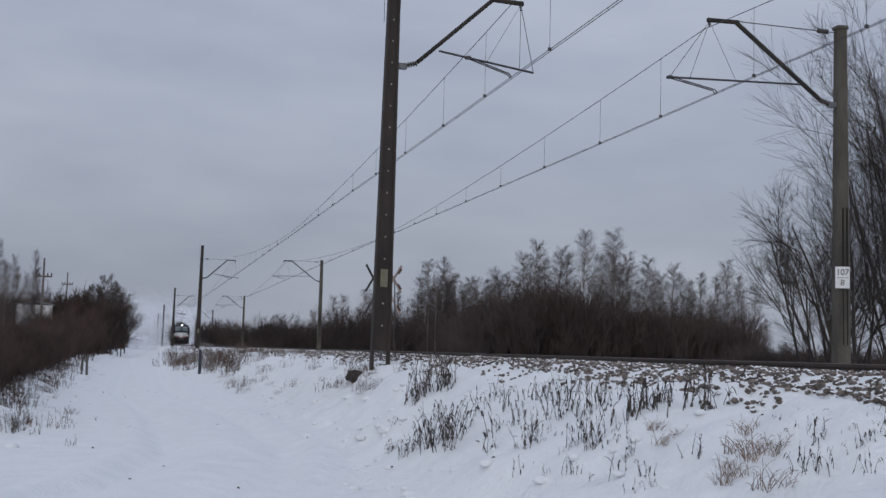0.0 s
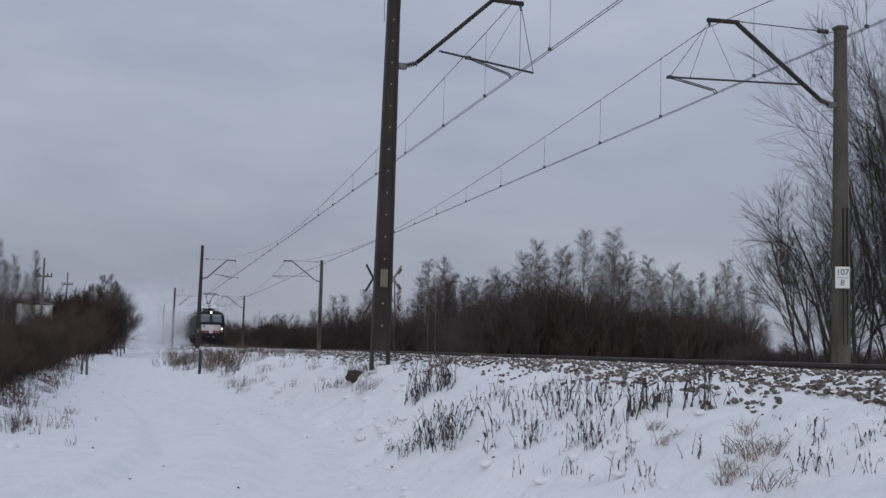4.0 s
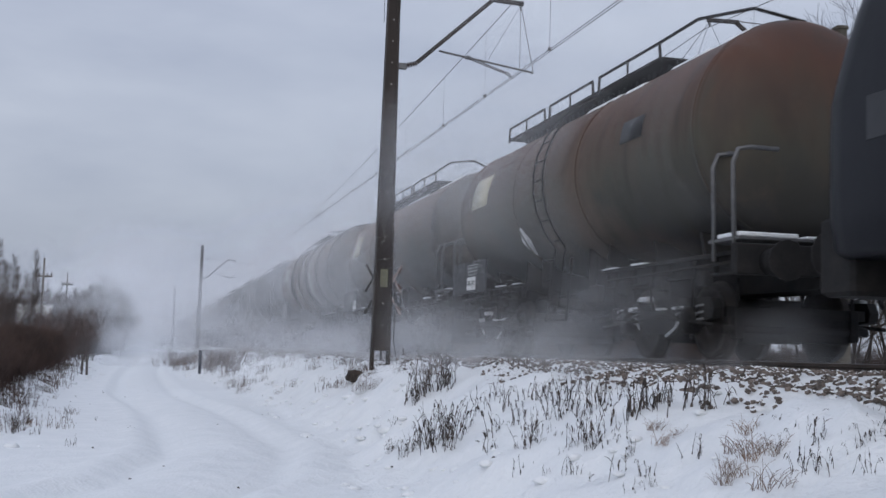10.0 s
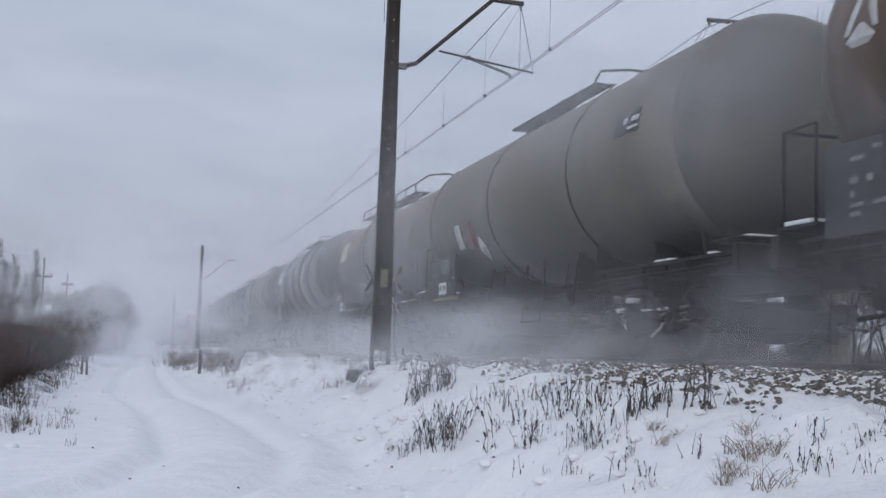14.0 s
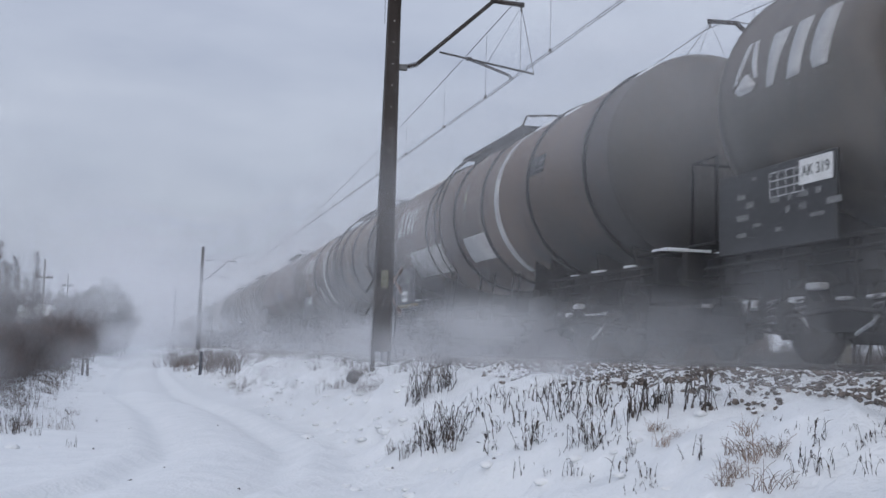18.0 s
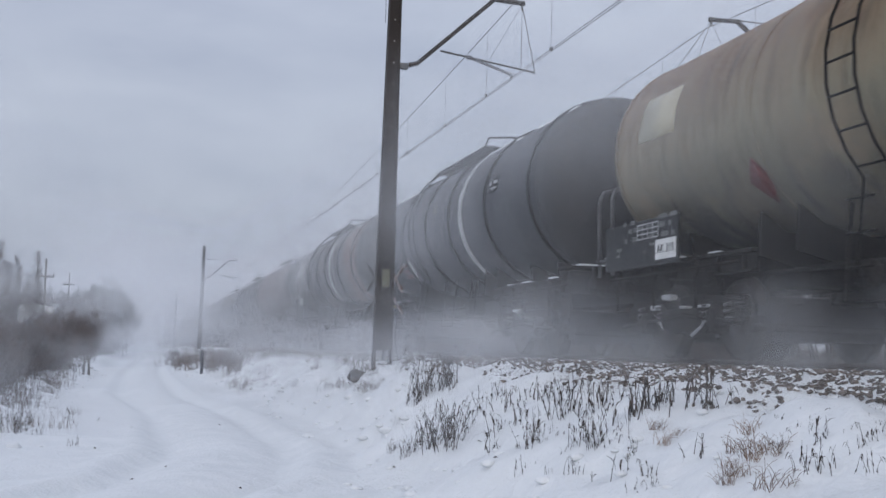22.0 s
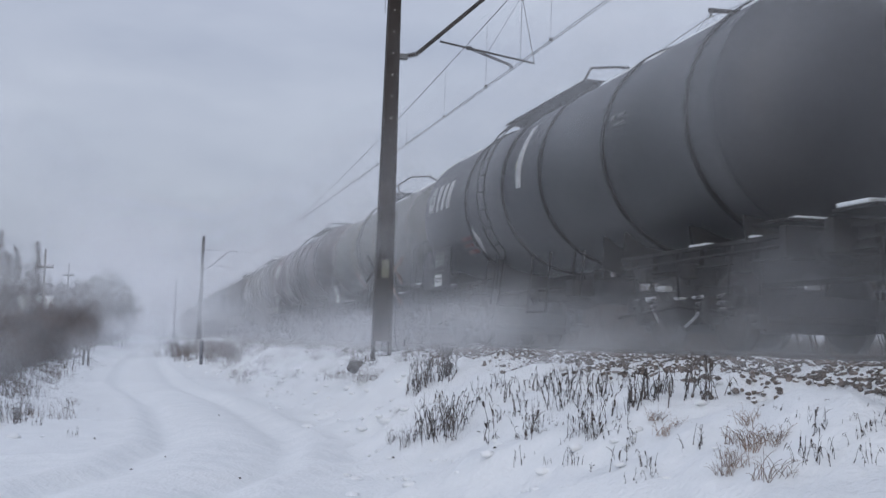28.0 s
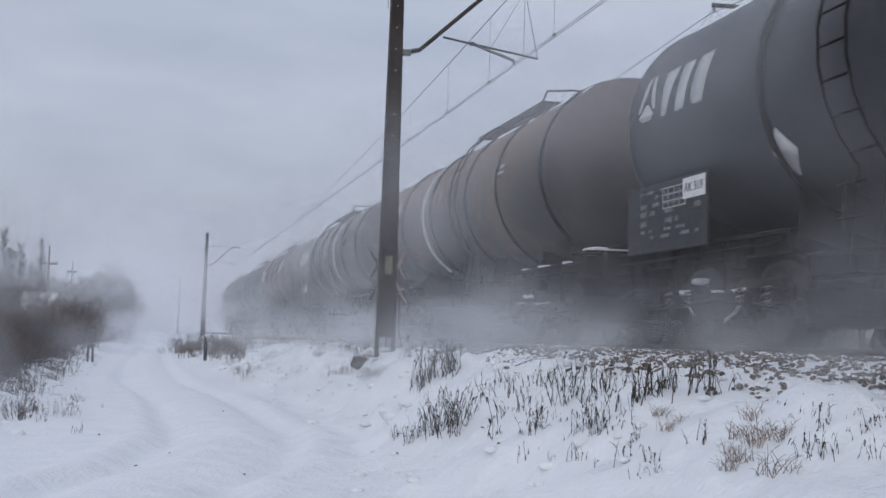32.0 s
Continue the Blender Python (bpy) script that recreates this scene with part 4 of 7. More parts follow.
spots = [(*sight_spot(px, py), k) for px, py, k in ((735, 792, 0.62), (762, 788, 0.85), (790, 785, 0.95), (805, 775, 0.8), (738, 705, 0.95), (762, 696, 1.15), (785, 690, 0.95), (720, 800, 0.5), (690, 802, 0.35),
                                                   (935, 785, 0.6), (1045, 790, 0.7), (985, 750, 0.7), (12, 764, 0.75), (30, 762, 0.6), (48, 750, 0.4))]
scatter(TALL, spots, rng, 0.95, 1.05)
spots = [(*sight_spot(px, py), k) for px, py, k in ((862, 785, 1.3), (870, 800, 0.6), (925, 835, 0.6), (960, 775, 1.0), (1000, 800, 0.5), (1030, 770, 0.9), (1018, 860, 0.4), (1072, 850, 1.0), (1090, 765, 0.9), (1010, 710, 1.0),
                                                   (1040, 730, 1.0), (1080, 715, 0.8), (1120, 725, 0.9), (1140, 722, 1.1), (1165, 720, 1.0), (1190, 712, 1.3), (1212, 715, 1.4), (1245, 722, 1.1), (1270, 725, 1.1), (850, 710, 0.9),
                                                   (890, 700, 1.0), (875, 760, 0.5), (960, 700, 0.9), (830, 700, 0.7), (1470, 770, 0.7), (1500, 765, 0.6), (1540, 772, 0.7), (1425, 830, 0.6), (1450, 850, 0.6), (1232, 820, 0.6),
                                                   (1455, 730, 0.6), (1400, 740, 0.6), (1530, 850, 0.4), (115, 745, 0.9), (62, 770, 0.7), (125, 790, 0.6), (230, 757, 0.3), (170, 745, 0.3), (700, 750, 0.5), (1150, 850, 0.5))]
for k in range(6):
    spots.append((*sight_spot(rng.uniform(1110, 1285), rng.uniform(700, 732)), rng.uniform(0.7, 1.35)))
for k in range(16):
    spots.append((*sight_spot(rng.uniform(830, 1110), rng.uniform(690, 735)), rng.uniform(0.5, 1.1)))
for k in range(12):
    spots.append((*sight_spot(rng.uniform(880, 1100), rng.uniform(745, 800)), rng.uniform(0.25, 0.75)))
for k in range(18):
    spots.append((*sight_spot(rng.uniform(1380, 1560), rng.uniform(718, 775)), rng.uniform(0.2, 0.5)))
for k in range(12):
    spots.append((*sight_spot(rng.uniform(900, 1560), rng.uniform(790, 880)), rng.uniform(0.2, 0.5)))
scatter(THIN, spots, rng, 0.9, 1.1)
spots = [(*sight_spot(px, py), k) for px, py, k in ((1170, 785, 0.7), (1310, 800, 0.9), (1335, 790, 1.0), (1365, 785, 1.0), (1300, 850, 0.8), (1365, 875, 0.95), (1285, 830, 0.6), (1380, 800, 0.8), (1345, 810, 0.8),
                                                   (1200, 770, 0.5), (1155, 765, 0.6), (1325, 770, 0.8), (1285, 860, 0.6), (20, 760, 1.3), (45, 752, 1.2), (5, 745, 1.3))]
scatter(TUFT, spots, rng, 0.9, 1.1)
spots = []
for k in range(60):
    y = rng.uniform(34, 95)
    spots.append((rng.uniform(3.1, 5.3) - 0.004 * y, y, rng.uniform(0.5, 1.25) * (1.35 if y > 52 else 0.8)))
for k in range(14):
    y = rng.uniform(12, 34)
    spots.append((rng.uniform(4.3, 5.2), y, rng.uniform(0.35, 0.7)))
for k in range(24):
    y = rng.uniform(18, 60)
    spots.append((road_left(y) - rng.uniform(0.1, 1.3), y, rng.uniform(0.5, 1.0)))
for k in range(46):
    x, y = sight_spot(rng.uniform(308, 430), rng.uniform(608, 655))
    spots.append((x, y, rng.uniform(1.0, 2.0)))
for k in range(34):
    x, y = sight_spot(rng.uniform(300, 352), rng.uniform(606, 650))
    spots.append((x, y, rng.uniform(1.4, 2.2)))
for k in range(60):
    x, y = sight_spot(rng.uniform(400, 680), rng.uniform(622, 700))
    spots.append((x, y, rng.uniform(0.25, 0.6)))
for k in range(9):
    x, y = sight_spot(rng.uniform(0, 130), rng.uniform(690, 760))
    spots.append((x, y, rng.uniform(0.3, 0.75)))
for k in range(110):
    q = rng.uniform(0, 5.98)
    i = int(q)
    (xa, ya, _), (xb, yb, _) = FOOT[i], FOOT[i + 1]
    x, y = xa + (xb - xa) * (q - i), ya + (yb - ya) * (q - i)
    spots.append((x - rng.uniform(-0.35, 0.5), y + rng.uniform(-0.5, 0.5), rng.uniform(0.5, 1.15)))
scatter(FUZZ, spots, rng)


# ---- the locomotive: local y runs back from its front, x across, z up from the rails ----
SPEED, FRONT_AT_NINE = 22.695, 14.545
LOCO_LEN = 17.75
LEVELS = [(0.92, 1.40, 0.10), (1.0, 1.47, 0.03), (1.3, 1.5, 0.0), (1.9, 1.5, 0.0), (2.32, 1.5, 0.02), (2.5, 1.495, 0.09), (2.8, 1.48, 0.22), (3.1, 1.455, 0.36),
          (3.3, 1.42, 0.46), (3.48, 1.34, 0.57), (3.62, 1.2, 0.70), (3.74, 1.0, 0.88), (3.83, 0.72, 1.1), (3.87, 0.4, 1.4)]


def nose_y(z):
    """How far behind the foremost line the front stands at the height z."""
    for (z0, _, a), (z1, _, b) in zip(LEVELS, LEVELS[1:]):
        if z <= z1:
            return a + (b - a) * max(0.0, (z - z0) / (z1 - z0))
    return LEVELS[-1][2]


def front_at(x, z, off=0.0):
    return (x, nose_y(z) + 0.16 * (abs(x) / 1.5) ** 2.2 - off, z)


def front_patch(corners, off, n=6):
    """A patch that lies on the front between four corners (x, z): lower left, lower right, upper right, upper left."""
    (ax, az), (bx, bz), (cx, cz), (dx, dz) = corners
    rows = []
    for j in range(n + 1):
        v = j / n
        row = []
        for i in range(n + 1):
            u = i / n
            x = (ax * (1 - u) + bx * u) * (1 - v) + (dx * (1 - u) + cx * u) * v
            z = (az * (1 - u) + bz * u) * (1 - v) + (dz * (1 - u) + cz * u) * v
            row.append(front_at(x, z, off))
        rows.append(row)
    back = [[(p[0], p[1] + 0.02, p[2]) for p in r] for r in rows]
    g = Geo()
    g.loft(rows, False, False, True, False)
    g.loft(back, False, False, True, False)
    rim = rows[0] + [r[-1] for r in rows[1:]] + rows[-1][-2::-1] + [r[0] for r in rows[-2:0:-1]]
    g.loft([rim, [(p[0], p[1] + 0.02, p[2]) for p in rim]], False, False, False)
    return g


def loco_outline(z, w, back):
    r = 0.42 if z < 3.4 else min(0.42, w * 0.8)
    pts = []
    xs = [-w + r + (2 * w - 2 * r) * i / 8 for i in range(9)]
    bul = lambda x: 0.16 * (abs(x) / 1.5) ** 2.2
    e = bul(w - r)
    pts += [(x, back + bul(x), z) for x in xs]
    for k in range(1, 7):
        a = k / 7 * math.pi / 2
        pts.append((w - r + r * math.sin(a), back + e + (r + 0.12) * (1 - math.cos(a)), z))
    y1 = LOCO_LEN
    pts.append((w, back + e + r + 0.12, z))
    pts.append((w, y1 - back - e - r - 0.12, z))
    for k in range(1, 7):
        a = k / 7 * math.pi / 2
        pts.append((w - r + r * math.cos(a), y1 - back - e - (r + 0.12) * (1 - math.sin(a)), z))
    pts += [(x, y1 - back - bul(x), z) for x in reversed(xs)]
    for k in range(1, 7):
        a = k / 7 * math.pi / 2
        pts.append((-w + r - r * math.sin(a), y1 - back - e - (r + 0.12) * (1 - math.cos(a)), z))
    pts.append((-w, y1 - back - e - r - 0.12, z))
    pts.append((-w, back + e + r + 0.12, z))
    for k in range(1, 7):
        a = k / 7 * math.pi / 2
        pts.append((-w + r - r * math.cos(a), back + e + (r + 0.12) * (1 - math.sin(a)), z))
    return pts


def wheel_geo(r, x):
    """Two wheels with flanges on one axle."""
    g = Geo()
    for s in (-1, 1):
        prof = [(-0.07, r * 0.35), (-0.065, r * 0.8), (-0.07, r * 0.86), (-0.07, r + 0.03), (-0.04, r + 0.028), (-0.03, r), (0.06, r - 0.004), (0.065, r * 0.86), (0.035, r * 0.8), (0.03, r * 0.35), (0.07, r * 0.3), (0.08, r * 0.18)]
        g.lathe((s * x, 0, 0), (s, 0, 0), prof, 28)
    g.tube([(-x, 0, 0), (x, 0, 0)], 0.085, 10)
    # bolts of the axle cover make the turning visible
    for s in (-1, 1):
        for k in range(3):
            a = k * 2.094
            g.lathe((s * (x + 0.075), math.cos(a) * r * 0.2, math.sin(a) * r * 0.2), (s, 0, 0), [(0, 0.025), (0.02, 0.025), (0.025, 0.01)], 6)
    return g


def coil(g, x, y, z0, z1, r, turns=4):
    n = turns * 8
    g.tube([(x + r * math.cos(i * 0.785), y + r * math.sin(i * 0.785), z0 + (z1 - z0) * i / n) for i in range(n + 1)], r * 0.22, 4)


LOCO_WHEELS = []


def locomotive():
    t = thing("locomotive", "black electric locomotive with a white and red front panel", "locomotive")
    g = Geo()
    rings = [loco_outline(z, w, b) for z, w, b in LEVELS]
    g.loft(rings)
    part("body", g, ANTHRACITE, t, "glossy anthracite steel body")
    # roof skin and its gutter
    rg = Geo()
    prof = [(-1.448, 3.275), (-1.435, 3.31), (-1.36, 3.49), (-1.22, 3.64), (-1.015, 3.765), (-0.735, 3.855), (-0.4, 3.90), (0, 3.912)]
    prof += [(-x, z) for x, z in reversed(prof[:-1])]
    inner = [(x * 0.97, z - 0.05) for x, z in reversed(prof)]
    rg.slab(prof + inner, "y", 2.9, LOCO_LEN - 2.9)
    part("roof", rg, LOCOGREY, t, "pale grey dusty roof panels")
    for s in (-1, 1):
        part("gutter", Geo().box(min(s * 1.44, s * 1.50), max(s * 1.44, s * 1.50), 2.7, LOCO_LEN - 2.7, 3.22, 3.27, 0.008), SOOT, t)
        part("side_band", Geo().box(min(s * 1.499, s * 1.508), max(s * 1.499, s * 1.508), 3.2, LOCO_LEN - 3.2, 1.42, 1.56, 0.003), LOCOBAND, t, "grey band along the side")
        part("skirt", Geo().box(min(s * 1.44, s * 1.504), max(s * 1.44, s * 1.504), 2.9, LOCO_LEN - 2.9, 0.93, 1.2, 0.01), SOOT, t)
        for k in range(24):
            y = 3.2 + k * (LOCO_LEN - 6.4) / 23
            part("roof_bolt", Geo().box(min(s * 1.492, s * 1.51), max(s * 1.492, s * 1.51), y - 0.03, y + 0.03, 3.275, 3.32), GALV, t)
    # front panel: white field, black lines, red foot, white V
    part("front_panel", front_patch([(-0.95, 1.6), (0.95, 1.6), (1.02, 2.25), (-1.0, 2.25)], 0.012, 8), LOCOWHITE, t, "white front panel with grime")
    part("red_panel", front_patch([(-0.92, 1.36), (0.92, 1.36), (0.945, 1.597), (-0.945, 1.597)], 0.012, 8), LOCORED, t, "dark red lower front panel")
    part("white_v", front_patch([(-0.16, 1.345), (0.17, 1.345), (0.27, 1.92), (-0.23, 1.92)], 0.018, 4), LOCOWHITE, t, "white V down the panel's middle")
    for s in (-1, 1):
        for za, zb, xi in ((1.89, 0.03, 0.25), (1.73, 0.028, 0.22), (1.59, 0.028, 0.2)):
            x0, x1 = sorted((s * xi, s * 0.965))
            part("black_line", front_patch([(x0, za), (x1, za + 0.02 * (1 if s < 0 else 0.4)), (x1, za + zb + 0.02 * (1 if s < 0 else 0.4)), (x0, za + zb)], 0.02, 4), INK, t)
        x0, x1 = sorted((s * 0.19, s * 0.94))
        part("white_line", front_patch([(x0, 1.462), (x1, 1.462), (x1, 1.478), (x0, 1.478)], 0.02, 4), LOCOWHITE, t)
    part("emblem", front_patch([(-0.86, 2.0), (-0.64, 2.0), (-0.64, 2.2), (-0.86, 2.2)], 0.018, 2), GALV, t, "square grey emblem")
    for k, (x0, w) in enumerate(((0.40, 0.085), (0.50, 0.07), (0.61, 0.06), (0.80, 0.055), (0.875, 0.055), (0.95, 0.02))):
        part("number_bar", front_patch([(x0, 2.055), (x0 + w, 2.055), (x0 + w, 2.15), (x0, 2.15)], 0.018, 1), INK, t)
    part("number_bar", front_patch([(0.715, 2.09), (0.76, 2.09), (0.76, 2.11), (0.715, 2.11)], 0.018, 1), INK, t)
    # windscreen
    for s in (-1, 1):
        x0, x1 = sorted((s * 0.085, s * 1.09))
        part("windscreen", front_patch([(x0, 2.56), (x1 + (0.04 if s > 0 else 0), 2.56), (x1 - (0.02 if s > 0 else 0), 3.4), (x0 + (0.02 if s < 0 else 0), 3.4)], 0.012, 6), GLASS, t, "greenish windscreen pane")
        part("sun_blind", front_patch([(x0 + 0.03, 3.17), (x1 - 0.03, 3.17), (x1 - 0.05, 3.36), (x0 + 0.03, 3.36)], 0.016, 4), LOCOGREY, t, "pale blind behind the glass")
        wp = Geo().tube([front_at(s * 0.16, 2.42, 0.06), front_at(s * 0.2, 2.75, 0.07), front_at(s * 0.06, 3.28, 0.05)], 0.014, 5)
        wp.tube([front_at(s * 0.02, 3.35, 0.035), front_at(s * 0.22, 2.6, 0.035)], 0.016, 4)
        wp.tube([front_at(s * 0.42, 2.45, 0.05), front_at(s * 0.2, 2.86, 0.06)], 0.012, 4)
        part("wiper", wp, SOOT, t)
        lamp = part("headlight", front_patch([(min(s * 1.03, s * 1.3), 1.5), (max(s * 1.03, s * 1.3), 1.5), (max(s * 1.02, s * 1.31), 2.03), (min(s * 1.02, s * 1.31), 2.03)], 0.02, 4), CLOUDGLASS, t, "milky headlight cluster")
        c = front_at(s * 1.17, 1.85, 0.025)
        part("lamp_glow", Geo().lathe(c, (0, -1, 0), [(0, 0.042), (0.012, 0.038), (0.02, 0.018), (0.022, 0.0)], 12), LAMP, lamp, "lit white lamp")
        c2 = front_at(s * 1.17, 1.62, 0.022)
        part("tail_lamp", Geo().lathe(c2, (0, -1, 0), [(0, 0.05), (0.012, 0.045), (0.015, 0.0)], 10), GALV, lamp)
        # buffer with its big rectangular plate
        b = part("buffer", Geo().lathe((s * 0.9, 0.1, 1.05), (0, -1, 0), [(0, 0.19), (0.35, 0.17), (0.36, 0.13), (0.78, 0.12)], 14), SOOT, t)
        o = [(s * 0.9 + 0.3 * math.copysign(abs(math.cos(a)) ** 0.5, math.cos(a)), 1.05 + 0.22 * math.copysign(abs(math.sin(a)) ** 0.5, math.sin(a))) for a in [k * 6.28318 / 20 for k in range(20)]]
        part("buffer_plate", Geo().slab(o, "y", -0.72, -0.66), SOOT, b, "broad black buffer plate")
        part("brake_hose", Geo().tube([(s * 0.38, -0.02, 0.95), (s * 0.38, -0.2, 0.86), (s * 0.34, -0.28, 0.62), (s * 0.3, -0.2, 0.45)], 0.025, 6), SOOT, t)
        part("cock", Geo().box(s * 0.3 - 0.06, s * 0.3 + 0.06, -0.12, 0.02, 0.99, 1.03, 0.008), SIGNWHITE, t, "white valve handle")
    top = part("top_light", front_patch([(-0.14, 3.5), (0.14, 3.5), (0.12, 3.62), (-0.12, 3.62)], 0.012, 3), CLOUDGLASS, t, "glass of the upper headlight")
    part("lamp_glow", Geo().lathe(front_at(0, 3.56, 0.02), (0, -1, 0.3), [(0, 0.05), (0.012, 0.045), (0.018, 0.0)], 12), LAMP, top, "lit white lamp")
    part("buffer_beam", Geo().box(-1.36, 1.36, 0.02, 0.55, 0.82, 1.33, 0.04), SOOT, t)
    part("coupling_hook", Geo().tube([(0, 0.1, 1.02), (0, -0.3, 1.02), (0, -0.38, 1.08), (0, -0.36, 1.15)], 0.045, 7).tube([(0, -0.3, 1.0), (0.02, -0.34, 0.7), (0, -0.24, 0.55)], 0.03, 6), SOOT, t)
    plough = [(-0.85, 0.14), (-0.4, 0.2), (0.4, 0.2), (0.85, 0.14), (1.05, 0.3), (1.1, 0.62), (-1.1, 0.62), (-1.05, 0.3)]
    part("rail_guard", Geo().slab(plough, "y", 0.3, 0.36), SOOT, t, "black obstacle deflector")
    part("nose_skirt", Geo().box(-1.3, -0.75, 0.05, 0.7, 0.55, 0.9, 0.05).box(0.75, 1.3, 0.05, 0.7, 0.55, 0.9, 0.05).box(-0.7, 0.7, 0.25, 0.8, 0.55, 0.85, 0.05), SOOT, t)
    part("yellow_tag", Geo().box(-1.27, -1.1, -0.02, 0.0, 0.68, 0.78, 0.004), YELLOW, t)
    part("signal_horn", Geo().tube([(-0.42, 1.7, 3.98), (-0.1, 1.35, 4.05)], 0.03, 7, 0.06).box(-0.5, 0.1, 1.4, 1.75, 3.86, 4.0, 0.02), SOOT, t)
    part("antenna", Geo().tube([(0.55, 1.6, 3.85), (0.55, 1.6, 4.02)], 0.02, 6), SOOT, t)
    # cab sides
    for s in (-1, 1):
        for y0, y1 in ((1.52, 2.5), (LOCO_LEN - 2.5, LOCO_LEN - 1.52)):
            sx = lambda a, b: (min(s * a, s * b), max(s * a, s * b))
            door = part("cab_door", Geo().box(*sx(1.47, 1.506), y0, y1, 1.02, 3.2, 0.012), ANTHRACITE, t, "black cab door")
            part("door_window", Geo().box(*sx(1.506, 1.513), y0 + 0.18, y1 - 0.28, 2.45, 3.08, 0.02), CLOUDGLASS, door, "pale reflecting door window")
            for y in (y0 - 0.06, y1 + 0.06):
                part("grab_rail", Geo().tube([(s * 1.5, y, 1.22), (s * 1.56, y, 1.26), (s * 1.56, y, 2.8), (s * 1.5, y, 2.85)], 0.017, 6), GALV, t, "long steel grab rail")
            part("door_handle", Geo().tube([(s * 1.51, y1 - 0.1, 1.85), (s * 1.55, y1 - 0.1, 1.88), (s * 1.55, y1 - 0.1, 2.1), (s * 1.51, y1 - 0.1, 2.13)], 0.012, 5), GALV, door)
            fy = 1 if y0 < 5 else -1
            a, b = (2.8, 3.35) if fy > 0 else (LOCO_LEN - 3.35, LOCO_LEN - 2.8)
            part("white_patch", Geo().box(*sx(1.499, 1.506), a, b, 1.82, 2.28, 0.003), LOCOWHITE, t, "white square marking")
            a, b = (0.98, 1.3) if fy > 0 else (LOCO_LEN - 1.3, LOCO_LEN - 0.98)
            part("inspection_flap", Geo().box(*sx(1.497, 1.507), a, b, 1.9, 2.28, 0.003), LOCOBAND, t)
            part("step", Geo().box(*sx(1.2, 1.46), y0 + 0.15, y1 - 0.15, 0.4, 0.45).box(*sx(1.2, 1.46), y0 + 0.15, y1 - 0.15, 0.7, 0.74).box(*sx(1.40, 1.45), y0 + 0.1, y0 + 0.14, 0.38, 0.98).box(*sx(1.40, 1.45), y1 - 0.14, y1 - 0.1, 0.38, 0.98), SOOT, t)
        part("air_grille", Geo().box(min(s * 1.497, s * 1.507), max(s * 1.497, s * 1.507), LOCO_LEN - 4.6, LOCO_LEN - 3.5, 1.7, 3.05, 0.004), LOCOBAND, t, "dark grey side grille")
        for k, (y, w) in enumerate(((5.0, 0.5), (6.0, 0.35), (7.1, 0.9), (8.6, 0.45), (9.6, 0.35), (11.2, 0.3))):
            part("marking", Geo().box(min(s * 1.503, s * 1.508), max(s * 1.503, s * 1.508), y, y + w, 1.27, 1.33), LOCOBAND if k % 2 else DIRTYWHITE, t, "small white side markings")
        for y in (4.4, 7.9, 10.4, 13.0):
            part("access_port", Geo().lathe((s * 1.503, y, 1.3), (s, 0, 0), [(0, 0.07), (0.008, 0.065), (0.01, 0.0)], 12), SOOT, t)
    # roof gear
    part("roof_duct", Geo().box(-0.6, 0.6, 8.2, 12.4, 3.88, 4.02, 0.05), LOCOGREY, t)
    for y in (3.5, 4.9, 7.6, 9.8, 12.9, 14.4):
        part("roof_insulator", Geo().lathe((0.35, y, 3.88), (0, 0, 1), [(0, 0.05), (0.05, 0.09), (0.09, 0.05), (0.13, 0.09), (0.17, 0.05), (0.21, 0.08), (0.25, 0.04)], 9), CERAMIC, t)
    part("roof_busbar", Geo().tube([(0.35, 3.5, 4.14), (0.35, 14.4, 4.14)], 0.025, 6), WIRE, t)
    for s in (-1, 1):
        for y in (5.4, 8.6, 11.6):
            part("roof_rail", Geo().tube([(s * 1.0, y, 3.78), (s * 1.0, y + 0.1, 3.92), (s * 1.0, y + 1.3, 3.92), (s * 1.0, y + 1.4, 3.78)], 0.022, 5), SOOT, t)
    # raised pantograph: foot, lower arm, knee, upper arm, head
    pan = part("pantograph", Geo().box(-0.6, 0.6, 5.2, 6.9, 4.02, 4.1, 0.02).tube([(-0.5, 5.3, 3.88), (-0.5, 5.3, 4.05)], 0.06, 8).tube([(0.5, 5.3, 3.88), (0.5, 5.3, 4.05)], 0.06, 8)
               .tube([(-0.5, 6.8, 3.88), (-0.5, 6.8, 4.05)], 0.06, 8).tube([(0.5, 6.8, 3.88), (0.5, 6.8, 4.05)], 0.06, 8), SOOT, t, "black raised pantograph")
    part("lower_arm", Geo().tube([(0, 5.5, 4.12), (0, 6.75, 4.78)], 0.06, 8, 0.05).tube([(0.25, 5.75, 4.12), (0.06, 6.8, 4.7)], 0.02, 6), SOOT, pan)
    part("upper_arm", Geo().tube([(-0.12, 6.75, 4.78), (-0.42, 5.0, 5.68)], 0.032, 6).tube([(0.12, 6.75, 4.78), (0.42, 5.0, 5.68)], 0.032, 6).tube([(-0.25, 6.75, 4.78), (0.25, 6.75, 4.78)], 0.05, 7), SOOT, pan)
    for y in (4.78, 5.16):
        part("collector_head", Geo().tube([(-0.97, y, 5.58), (-0.84, y, 5.74), (-0.6, y, 5.845), (0, y, 5.855), (0.6, y, 5.845), (0.84, y, 5.74), (0.97, y, 5.58)], 0.026, 6)
             .box(-0.55, 0.55, y - 0.02, y + 0.02, 5.83, 5.862), SOOT, pan)
    part("head_frame", Geo().box(-0.62, -0.5, 4.72, 5.22, 5.70, 5.76, 0.01).box(0.5, 0.62, 4.72, 5.22, 5.70, 5.76, 0.01).tube([(-0.6, 4.97, 5.70), (0.6, 4.97, 5.70)], 0.03, 6), SOOT, pan)
